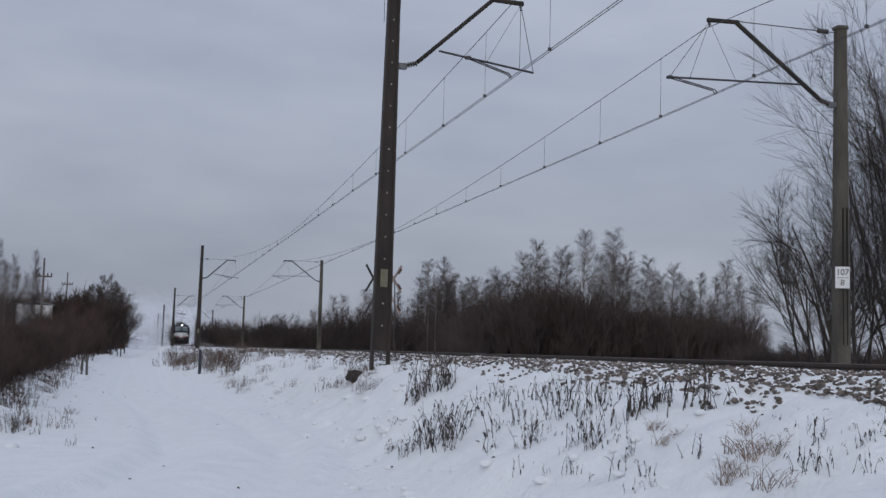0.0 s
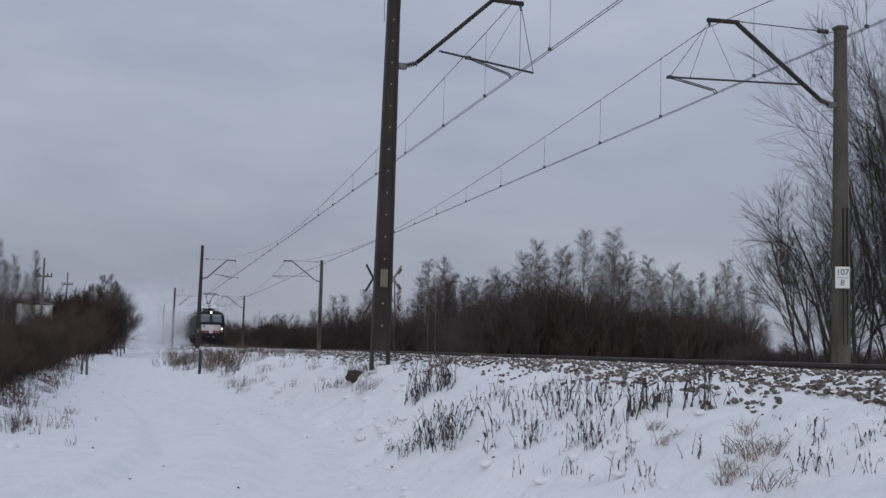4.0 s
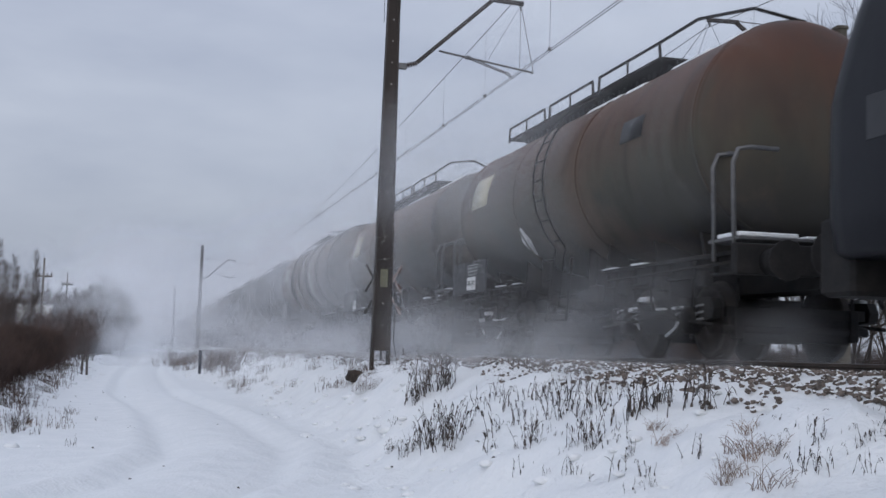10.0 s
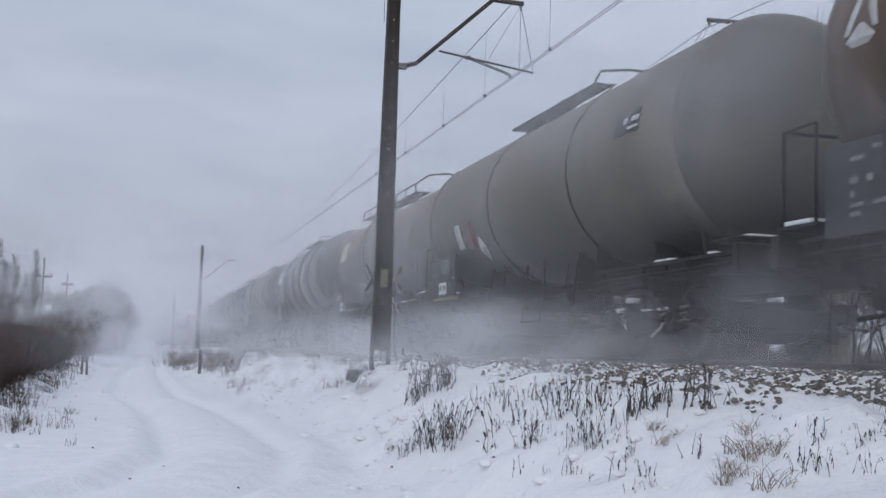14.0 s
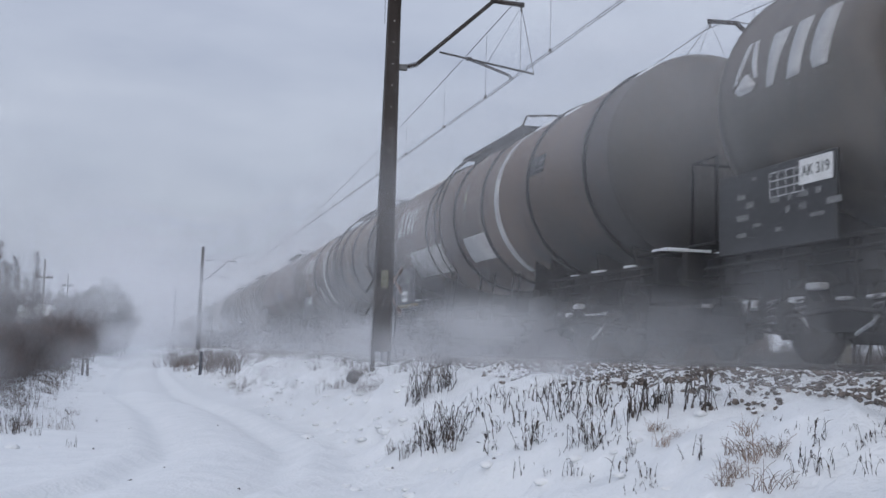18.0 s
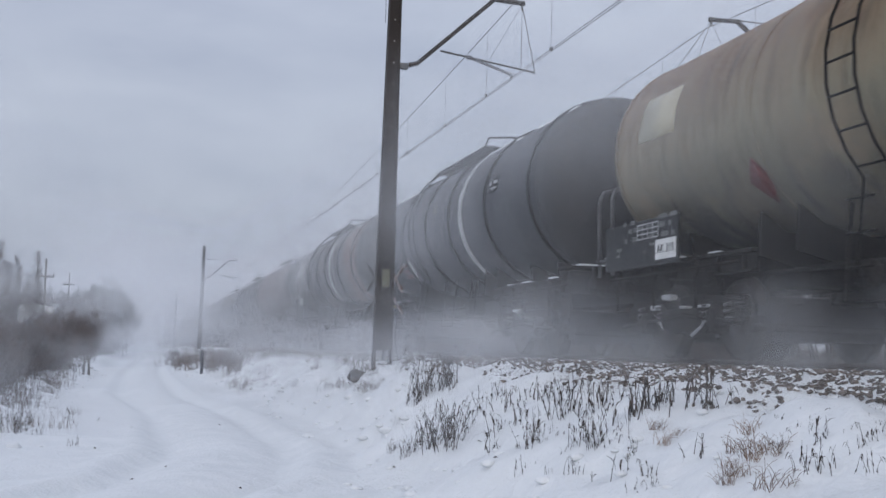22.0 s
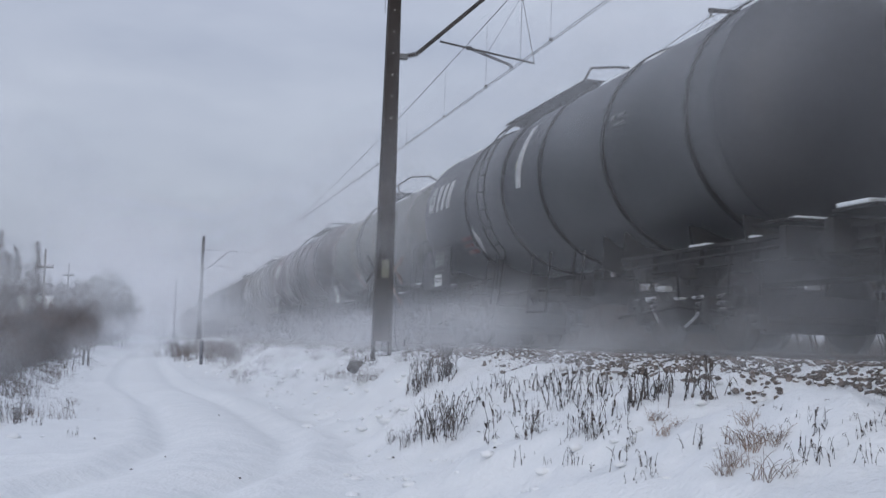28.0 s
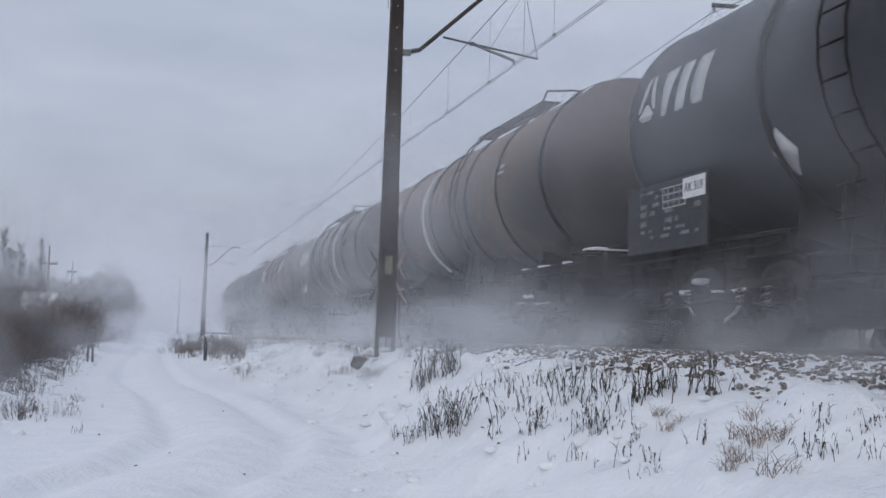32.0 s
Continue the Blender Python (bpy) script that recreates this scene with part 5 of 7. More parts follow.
    low = part("pantograph", Geo().box(-0.6, 0.6, 11.2, 12.9, 4.02, 4.1, 0.02), SOOT, t, "folded second pantograph")
    part("folded_arm", Geo().tube([(0, 11.3, 4.14), (0, 12.9, 4.2), (0.3, 11.2, 4.28)], 0.05, 6).tube([(-0.95, 11.2, 4.2), (-0.6, 11.2, 4.3), (0.6, 11.2, 4.3), (0.95, 11.2, 4.2)], 0.03, 6), SOOT, low)
    # running gear
    wheels = wheel_geo(0.6, 0.75)
    wmesh = None
    for c in (4.15, 13.6):
        fr = Geo()
        for s in (-1, 1):
            o = [(c - 2.2, 0.72), (c - 1.9, 0.9), (c - 0.7, 0.9), (c - 0.4, 0.62), (c + 0.4, 0.62), (c + 0.7, 0.9), (c + 1.9, 0.9), (c + 2.2, 0.72), (c + 2.2, 0.6), (c + 1.8, 0.5), (c + 0.9, 0.5), (c + 0.5, 0.36), (c - 0.5, 0.36), (c - 0.9, 0.5), (c - 1.8, 0.5), (c - 2.2, 0.6)]
            x0, x1 = sorted((s * 1.0, s * 1.14))
            fr.slab(o, "x", x0, x1)
        fr.box(-1.0, 1.0, c - 0.35, c + 0.35, 0.45, 0.85, 0.03)
        bogie = part("bogie", fr, SOOT, t, "black bogie frame")
        for dy in (-1.5, 1.5):
            if wmesh is None:
                w = part("wheelset", wheels, WHEEL, bogie)
                wmesh = w.data
            else:
                w = part("wheelset", wmesh, WHEEL, bogie)
            w.matrix_basis = pose(0, c + dy, 0.6)
            LOCO_WHEELS.append((w, c + dy))
            for s in (-1, 1):
                part("axle_box", Geo().lathe((s * 1.0, c + dy, 0.6), (s, 0, 0), [(0, 0.19), (0.2, 0.18), (0.24, 0.12), (0.25, 0.0)], 12), SOOT, bogie)
                sg = Geo()
                coil(sg, s * 1.08, c + dy - 0.3, 0.66, 0.96, 0.09)
                coil(sg, s * 1.08, c + dy + 0.3, 0.66, 0.96, 0.09)
                part("spring", sg, SOOT, bogie)
                part("damper", Geo().tube([(s * 1.22, c + dy - 0.45, 0.55), (s * 1.22, c + dy - 0.15, 0.98)], 0.04, 7), SOOT, bogie)
        for s in (-1, 1):
            part("snow_crust", Geo().box(min(s * 1.1, s * 1.2), max(s * 1.1, s * 1.2), c - 0.5, c - 0.2, 0.6, 0.68, 0.03).box(min(s * 1.05, s * 1.17), max(s * 1.05, s * 1.17), c + 0.2, c + 0.28, 0.5, 0.8, 0.03), SNOW, bogie, "packed snow on the bogie")
            fit = Geo()
            rr = random.Random(31 + int(c))
            for k in range(16):
                y, z = c - 2.2 + 4.4 * (k + rr.random()) / 16, rr.uniform(0.42, 0.95)
                w, h = rr.uniform(0.05, 0.16), rr.uniform(0.06, 0.22)
                fit.box(min(s * 1.16, s * 1.3), max(s * 1.16, s * 1.3), y - w, y + w, z - h / 2, z + h / 2, 0.012)
                if k % 3 == 0:
                    fit.tube([(s * 1.27, y, 1.12), (s * 1.3, y + 0.06, z), (s * 1.24, y + 0.2, 0.32)], 0.018, 5)
            fit.tube([(s * 1.3, c - 2.3, 0.9), (s * 1.3, c, 0.82), (s * 1.3, c + 2.3, 0.9)], 0.022, 5)
            tagged(part("bogie_piping", fit, SOOT, bogie, "sooty pipes and brackets along the bogie"), kind="stuff")
            rime = Geo()
            for k in range(7):
                y, z = c - 2.0 + 4.0 * (k + rr.random()) / 7, rr.uniform(0.4, 0.95)
                rime.box(min(s * 1.2, s * 1.315), max(s * 1.2, s * 1.315), y, y + rr.uniform(0.03, 0.1), z, z + rr.uniform(0.03, 0.16), 0.01)
            tagged(part("snow_rime", rime, GRIMYSNOW, bogie, "flecks of packed snow"), kind="stuff")
            part("sand_pipe", Geo().tube([(s * 1.0, c - 2.3, 0.8), (s * 0.85, c - 2.3, 0.4), (s * 0.76, c - 2.2, 0.1)], 0.03, 6), SOOT, bogie)
    # dark boxes, brackets, cables and pipes that fill the space under the floor
    for s in (-1, 1):
        gear = Geo()
        rr = random.Random(91 + s)
        for k in range(46):
            y = 1.6 + (LOCO_LEN - 3.2) * (k + rr.random()) / 46
            z1, z0 = rr.uniform(0.78, 1.0), rr.uniform(0.3, 0.7)
            w = rr.uniform(0.04, 0.2)
            x0, x1 = sorted((s * rr.uniform(0.9, 1.1), s * rr.uniform(1.18, 1.38)))
            gear.box(x0, x1, y - w, y + w, z0, z1, 0.015)
            if k % 2:
                x = s * rr.uniform(1.2, 1.4)
                gear.tube([(x, y, 1.0), (x * 1.01, y + rr.uniform(-0.1, 0.1), 0.6), (x * 0.96, y + rr.uniform(-0.3, 0.3), 0.26)], 0.02, 5)
        gear.tube([(s * 1.36, 1.5, 0.88), (s * 1.38, 8, 0.84), (s * 1.36, LOCO_LEN - 1.5, 0.88)], 0.025, 5)
        gear.box(-0.85, 0.85, 1.2, LOCO_LEN - 1.2, 0.5, 0.86, 0.03)
        tagged(part("underfloor_gear", gear, GRIME, t, "grimy brown-black boxes and pipes under the floor"), kind="stuff")
    part("transformer", Geo().box(-1.3, 1.3, 6.9, 10.9, 0.3, 0.92, 0.08), SOOT, t, "black underfloor transformer tank")
    part("rear_buffer_beam", Geo().box(-1.36, 1.36, LOCO_LEN - 0.55, LOCO_LEN - 0.02, 0.6, 1.33, 0.04), SOOT, t)
    for s in (-1, 1):
        part("buffer", Geo().lathe((s * 0.9, LOCO_LEN - 0.1, 1.05), (0, 1, 0), [(0, 0.19), (0.35, 0.17), (0.36, 0.12), (0.5, 0.12), (0.52, 0.25), (0.55, 0.25)], 14), SOOT, t)
    return t


loco = locomotive()


# ---- the tank wagons: local y runs back from the wagon's middle ----
MESHES = {}


def shared(key, name, make, m, parent, label="", at=None):
    """A part whose mesh is built once and shared by all wagons."""
    if key not in MESHES:
        ob = part(name, make(), m, parent, label, at)
        MESHES[key] = ob.data
        return ob
    return part(name, MESHES[key], m, parent, label, at)


def tank_geo(r, zc, half):
    return Geo().lathe((0, 0, zc), (0, 1, 0), [(-half, r), (-half / 2, r), (0, r), (half / 2, r), (half, r)], 56, False, False)


def head_geo(r, zc, half, dish, e):
    """A dished end with a rounded knuckle and its weld seam."""
    prof = [(half - 0.02, r + 0.006), (half + 0.03, r + 0.006), (half + 0.035, r - 0.002)]
    for k in range(9, 0, -1):
        a = k / 10 * math.pi / 2
        prof.append((half + dish * math.cos(a), r * math.sin(a) ** 0.62))
    prof.append((half + dish, 0.02))
    return Geo().lathe((0, 0, zc), (0, e, 0), prof, 56, False, True)


def ring_geo(r, zc, y, w, h):
    return Geo().lathe((0, y, zc), (0, 1, 0), [(-w, r - 0.02), (-w * 0.8, r + h), (w * 0.8, r + h), (w, r - 0.02)], 48, False, False)


def wrap(r, zc, s, y0, y1, z0, z1, off=0.006, slant=0.0, n=6):
    """A plate that follows the tank's side between two lengths and two heights."""
    a0, a1 = math.asin(max(-0.99, min(0.99, (z0 - zc) / r))), math.asin(max(-0.99, min(0.99, (z1 - zc) / r)))
    rows = []
    for k in range(n + 1):
        a = a0 + (a1 - a0) * k / n
        sh = slant * k / n
        rows.append([(s * (r + off) * math.cos(a), y0 + sh, zc + (r + off) * math.sin(a)), (s * (r + off) * math.cos(a), y1 + sh, zc + (r + off) * math.sin(a))])
    g = Geo()
    inner = [[(x * 0.996, y, z) for x, y, z in row] for row in rows]
    ring = [[a[0], a[1], b[1], b[0]] for a, b in zip(rows, inner)]
    return g.loft(ring, True, True, True)


def decal(g, r, zc, s, shape, y, z, k, off=0.006):
    """Lays a shape of rows (up, from, to) on the tank's side, readable from outside, k times its size."""
    fine = []
    for (v0, a0, b0), (v1, a1, b1) in zip(shape, shape[1:]):
        for i in range(4):
            f = i / 4
            fine.append((v0 + (v1 - v0) * f, a0 + (a1 - a0) * f, b0 + (b1 - b0) * f))
    fine.append(shape[-1])
    rings = []
    for v, a, b in fine:
        w = math.asin(max(-0.99, min(0.99, (z + v * k - zc) / r)))
        c, h = math.cos(w), math.sin(w)
        rings.append([(s * (r + d) * c, y + s * u * k, zc + (r + d) * h) for u, d in ((a, off), (b, off), (b, off - 0.005), (a, off - 0.005))])
    return g.loft(rings, True, True, True)


# a plain three-bladed mark, and three heavy slanted blocks for the word beside it
BLADES = ([(0.62, -0.20, -0.03), (0.18, -0.34, -0.14), (-0.18, -0.46, -0.32)], [(0.62, 0.03, 0.20), (0.18, 0.14, 0.34), (-0.18, 0.32, 0.46)],
          [(-0.04, -0.06, 0.06), (-0.30, -0.40, 0.40), (-0.42, -0.22, 0.22)])
BLOCKS = ([(0.6, 0.02, 0.62), (0.1, 0.04, 0.44), (-0.4, 0.06, 0.28)], [(0.6, 0.08, 0.56), (-0.4, -0.04, 0.36)],
          [(0.6, 0.16, 0.66), (0.45, 0.04, 0.64), (-0.2, -0.06, 0.5), (-0.4, 0.04, 0.44)])


# warning triangle, triangle, disc and diamond
SIGNS = ([(0.5, -0.03, 0.03), (-0.4, -0.5, 0.5)], [(0.5, -0.03, 0.03), (-0.4, -0.4, 0.4)],
         [(0.5, -0.15, 0.15), (0.3, -0.36, 0.36), (0.0, -0.45, 0.45), (-0.3, -0.36, 0.36), (-0.5, -0.15, 0.15)], [(0.5, -0.02, 0.02), (0.0, -0.5, 0.5), (-0.5, -0.02, 0.02)])


def red_lines(r, zc, s, y):
    g = Geo()
    for v, a, b in ((0.12, -0.35, 0.4), (0.0, -0.35, 0.25), (-0.12, -0.35, 0.35)):
        decal(g, r, zc, s, [(v + 0.035, a, b), (v - 0.035, a, b)], y, zc - 0.82, 1.0)
    return g


def emblem_geo(r, zc, s, y, z, k):
    g = Geo()
    for o in BLADES:
        decal(g, r, zc, s, o, y, z, k)
    return g


def bogie_parts(t, c, tag):
    def side_frames():
        g = Geo()
        for s in (-1, 1):
            o = [(-1.5, 0.60), (-1.42, 0.72), (-0.62, 0.74), (-0.42, 0.60), (0.42, 0.60), (0.62, 0.74), (1.42, 0.72), (1.5, 0.60), (1.45, 0.48), (1.15, 0.46), (1.05, 0.62), (0.72, 0.60), (0.52, 0.40), (0.3, 0.30), (-0.3, 0.30), (-0.52, 0.40), (-0.72, 0.60), (-1.05, 0.62), (-1.15, 0.46), (-1.45, 0.48)]
            x0, x1 = sorted((s * 0.96, s * 1.08))
            g.slab(o, "x", x0, x1)
        g.box(-0.96, 0.96, -0.3, 0.3, 0.42, 0.78, 0.03)
        g.box(-0.9, 0.9, -1.48, -1.4, 0.5, 0.62).box(-0.9, 0.9, 1.4, 1.48, 0.5, 0.62)
        g.box(-0.3, 0.3, -1.4, 1.4, 0.5, 0.64)
        return g
    b = shared("bogie", "bogie", side_frames, SOOT, t, at=pose(0, c, 0))

    def box_at(s):
        g = Geo().lathe((s * 1.0, 0, 0.46), (s, 0, 0), [(0, 0.17), (0.14, 0.16), (0.17, 0.11), (0.18, 0.0)], 12)
        return g.box(min(s * 0.97, s * 1.13), max(s * 0.97, s * 1.13), -0.2, 0.2, 0.36, 0.56, 0.03)

    def springs():
        g = Geo()
        coil(g, 0, 0, 0.42, 0.66, 0.085, 3)
        return g
    for dy in (-0.9, 0.9):
        shared("wheels", "wheelset", lambda: wheel_geo(0.46, 0.75), WHEEL, b, at=pose(0, dy, 0.46, 40 * dy + 17 * tag))
        for s in (-1, 1):
            shared(("axle_box", s), "axle_box", lambda: box_at(s), SOOT, b, at=pose(0, dy, 0))
        for s in (-1, 1):
            for d in (-0.27, 0.27):
                shared("bogie_spring", "spring", springs, GALV, b, at=pose(s * 1.04, dy + d, 0))

    def crust():
        g = Geo()
        r = random.Random(5)
        for s in (-1, 1):
            for k in range(7):
                y, z = r.uniform(-1.4, 1.3), r.choice((0.3, 0.6, 0.72, 0.48))
                if abs(y) > 0.5 and z == 0.3:
                    z = 0.6
                l = r.uniform(0.08, 0.3)
                h = r.uniform(0.03, 0.07)
                g.box(min(s * 1.0, s * 1.11), max(s * 1.0, s * 1.11), y, y + l, z, z + h, 0.012)
            g.tube([(s * 1.1, -0.75, 0.56), (s * 1.1, -0.55, 0.38), (s * 1.1, -0.3, 0.28)], 0.014, 6, 0.02)
            g.tube([(s * 1.1, 0.62, 0.5), (s * 1.1, 0.5, 0.36)], 0.018, 6, 0.012)
        return g
    tagged(shared("bogie_snow", "snow_crust", crust, GRIMYSNOW, b, "packed grimy snow clinging to the bogie"), kind="stuff")
    def brakes():
        g = Geo()
        g.tube([(-0.95, 0, 0.36), (0.95, 0, 0.36)], 0.05, 6)
        g.box(-0.7, 0.7, -0.02, 0.02, 0.22, 0.52)
        for s in (-0.75, 0.75):
            g.box(s - 0.06, s + 0.06, -0.06, 0.06, 0.24, 0.62, 0.015)
            g.box(s - 0.015, s + 0.015, -0.02, 0.02, 0.6, 0.95)
        return g
    for y in (-1.44, -0.38, 0.38, 1.44):
        shared("brake_beams", "brake_beam", brakes, SOOT, b, at=pose(0, y, 0))
    for s in (-1.15, 1.15):
        shared("brake_rig", "brake_rod", lambda: Geo().tube([(0, -1.6, 0.4), (0, -0.2, 0.52), (0, 1.6, 0.4)], 0.025, 5), SOOT, b, at=pose(s, 0, 0))


def sill_geo(s, e, end, bc):
    """A short channel beam over the bogie, stiffened by gussets and broken by brackets."""
    g = Geo()
    y0, y1 = sorted((e * (end - 0.1), e * (bc - 1.7)))
    g.box(*sorted((s * 1.0, s * 1.10)), y0, y1, 1.17, 1.22, 0.006).box(*sorted((s * 1.0, s * 1.03)), y0, y1, 0.98, 1.18).box(*sorted((s * 1.0, s * 1.09)), y0, y1, 0.96, 0.99)
    for k in range(7):
        y = y0 + (y1 - y0) * (k + 0.4) / 7
        g.box(*sorted((s * 1.02, s * 1.09)), y - 0.012, y + 0.012, 0.98, 1.18)
        if k % 2:
            g.box(*sorted((s * 1.04, s * 1.16)), y + 0.1, y + 0.32, 0.84, 1.02, 0.012)
            g.tube([(s * 1.12, y + 0.4, 1.16), (s * 1.15, y + 0.44, 0.9), (s * 1.1, y + 0.5, 0.62)], 0.018, 5)
    g.tube([(s * 1.14, y0 + 0.2, 1.08), (s * 1.14, y1 - 0.2, 1.05)], 0.02, 5)
    return g


def wagon(no, rear, pitch, kind, paint, mark, label, stripe=1, variant="A", extra=()):
    """One tank wagon. rear: how far its tank's back shoulder lies behind the locomotive's front."""
    t = thing("tank_wagon", label, "tank wagon", "tank wagons of the train")
    short = kind == "short"
    r, zc = (1.34, 2.70) if short else (1.46, 2.75)
    mirrored = variant == "B"
    half, dish = ((pitch - 2.5) / 2, 0.42) if short else ((pitch - 3.2) / 2, 0.55)
    key = (kind, variant, round(pitch, 1), short and no > 9)
    end = half + (0.92 if short else 1.27)
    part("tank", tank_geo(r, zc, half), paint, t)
    # some ends get a darker paint that holds their shade along with grime
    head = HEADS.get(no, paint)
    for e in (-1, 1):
        part("tank_head", head_geo(r, zc, half, dish, e), head, t, "dished tank end" if head is paint else "dished tank end with grime and shade in its paint")
    rear_y = lambda d: half - d
    # rings
    if kind == "ribbed":
        rings = [1.0 + k * (2 * half - 1.6) / 9 for k in range(10)]
    elif short:
        rings = [0.06, 2 * half * 0.33, 2 * half * 0.62, 2 * half - 0.06]
    elif kind == "smooth":
        rings = [0.08, 2 * half * 0.36, 2 * half * 0.7]
    else:
        rings = [2.7, 5.6, 8.45, 10.5, 12.9] if mirrored else [3.3, 5.65, 7.6, 10.2, 12.7]
    for k, d in enumerate(rings):
        if d < 2 * half:
            w, h = (0.03, 0.012) if short or kind == "smooth" else (0.034, 0.045)
            shared((key, "ring", k), "ring", lambda: ring_geo(r, zc, rear_y(d), w, h), paint if short else SOOT if kind != "ribbed" else paint, t)
    # reflective stripe: a full hoop or a short arc
    if stripe:
        d = 6.4 if kind != "long" else 6.5 if stripe == 2 else 4.85 if mirrored else 8.45
        lo, hi = (zc - 1.25, zc + 1.2) if stripe == 1 else (zc - 0.15, zc + 0.9)
        for s in (-1, 1):
            shared((key, "stripe", s, stripe), "stripe", lambda: wrap(r, zc, s, rear_y(d) - 0.13, rear_y(d) + 0.13, lo, hi, 0.008, n=14), DIRTYWHITE, t, "dirty white reflective stripe")
    # marks, as plain shapes
    for s in (-1, 1):
        if mark == "bladed":
            shared((key, "emblem", s), "emblem", lambda: emblem_geo(r, zc, s, rear_y(0.5 if s < 0 else 2.3), zc + 0.24, 0.54), DIRTYWHITE, t, "white three-bladed emblem")
            for q, d in enumerate((0.9, 1.33, 1.75)):
                shared((key, "word", s, q), "word_mark", lambda: decal(Geo(), r, zc, s, BLOCKS[q], rear_y(d if s < 0 else 2.9 - d), zc + 0.22, 0.56), DIRTYWHITE, t, "heavy slanted white block of the word mark")
        elif mark == "block":
            for q in range(4):
                d = 1.15 + 0.4 * q
                shared((key, "block", s, q), "word_mark", lambda: wrap(r, zc, s, rear_y(d) - 0.17, rear_y(d) + 0.15, zc - 0.1, zc + 0.42, slant=-0.06, n=3), DIRTYWHITE, t, "heavy white block lettering as a plain bar")
        elif mark == "cream":
            shared((key, "cream", s), "sign_plate", lambda: wrap(r, zc, s, rear_y(1.75), rear_y(0.75), zc + 0.02, zc + 0.6, n=3), CREAM, t, "cream sign plate")
        if no % 3 == 1:
            shared((key, "tag", s), "small_plate", lambda: wrap(r, zc, s, rear_y(10.9 if not short else 8.6), rear_y(10.1 if not short else 7.9), zc + 0.12, zc + 0.42, n=2), DARKPLATE, t, "dark inscription plate")
        for q, (d, z, w, h) in enumerate(((10.75, 0.3, 0.22, 0.06), (10.45, 0.3, 0.12, 0.08), (10.7, 0.19, 0.34, 0.03))):
            if not short:
                shared((key, "tagline", s, q), "inscription", lambda: wrap(r, zc, s, rear_y(d) - w / 2, rear_y(d) + w / 2, zc + z - h / 2, zc + z + h / 2, 0.011, n=1), DIRTYWHITE if no % 2 else STENCIL, t)
        for q, (d, z) in enumerate(((6.35, 0.5), (6.35, 0.22), (6.35, -0.06))):
            if kind == "long" and mark == "bladed":
                shape = SIGNS[min(q, 1) if q < 2 else 2]
                shared((key, "picto", s, q), "pictogram", lambda: decal(Geo(), r, zc, s, shape, rear_y(d), zc + 0.12 + 0.7 * z, 0.18), STENCIL if q != 1 else CREAM, t, "small warning pictogram")
        if mark == "bladed" and no % 4:
            shared((key, "red_lines", s), "red_marking", lambda: red_lines(r, zc, s, rear_y(2.75)), SIGNRED, t, "rows of small red lettering as plain bars")
        shared((key, "placard", s), "placard", lambda: decal(Geo(), r, zc, s, SIGNS[3], rear_y(3.4), zc - 0.78, 0.46), DIRTYWHITE if no % 3 else SIGNRED, t, "diamond-shaped hazard placard")
    # dark data board under the rear end, with lines of small bars
    for s in (-1, 1):
        def board():
            y0, y1 = rear_y(2.1), rear_y(-0.1)
            x0, x1 = sorted((s * 1.40, s * 1.43))
            return Geo().box(x0, x1, y0, y1, 1.12, 1.95 if not short else 1.7, 0.006)
        tag_z = 1.30 if no % 2 or short else 1.80
        bd = shared((key, "board", s), "data_board", board, DARKPLATE, t, "dark board with white inscriptions")

        def lines():
            g = Geo()
            rr = random.Random(no)
            x0, x1 = sorted((s * 1.431, s * 1.435))
            y = rear_y(0.3)
            for z, h in ((1.86, 0.035), (1.79, 0.035), (1.70, 0.05), (1.60, 0.06), (1.48, 0.06), (1.38, 0.035), (1.30, 0.04)):
                if short and z > 1.7:
                    continue
                q = rear_y(0.3)
                while q > rear_y(1.95):
                    w = rr.uniform(0.06, 0.24)
                    if rr.random() < 0.6:
                        g.box(x0, x1, q - w, q, z - h / 2, z + h / 2)
                    q -= w + rr.uniform(0.05, 0.22)
            return g
        tagged(shared((key, "lines", s, no % 4), "inscription", lines, STENCIL, bd), kind="stuff")
        shared((key, "white_tag", s, no % 2), "white_plate", lambda: Geo().box(*sorted((s * 1.436, s * 1.442)), rear_y(2.06 - 0.6 * (no % 2)), rear_y(1.5 - 0.6 * (no % 2)), tag_z - 0.12, tag_z + 0.12), SIGNWHITE, bd, "white plate")
        lead = rear_y(1.78 - 0.6 * (no % 2))
        shared((key, "tag_code", s, no % 2), "plate_code", lambda: word_geo("AK 319", 0.15, 0.003), INK, bd, at=pose(s * 1.4425, lead, tag_z, 90, 0, s * 90))

        def table():
            """Thin white rules of the load table."""
            g = Geo()
            x0, x1 = sorted((s * 1.431, s * 1.435))
            a, b = sorted((rear_y(0.95), rear_y(1.55)))
            zs = (1.62, 1.70, 1.78, 1.86) if not short else (1.46, 1.52, 1.58, 1.64)
            for z in zs:
                g.box(x0, x1, a, b, z, z + 0.012)
            for i in range(5):
                g.box(x0, x1, a + (b - a) * i / 4 - 0.005, a + (b - a) * i / 4 + 0.005, zs[0], zs[-1])
            return g
        tagged(shared((key, "table", s), "load_table", table, DIRTYWHITE, bd, "ruled white load table"), kind="stuff")
    # ladder and the walkway on top
    ld = (8.0 if mirrored else 4.8) if not short else 2 * half * 0.5
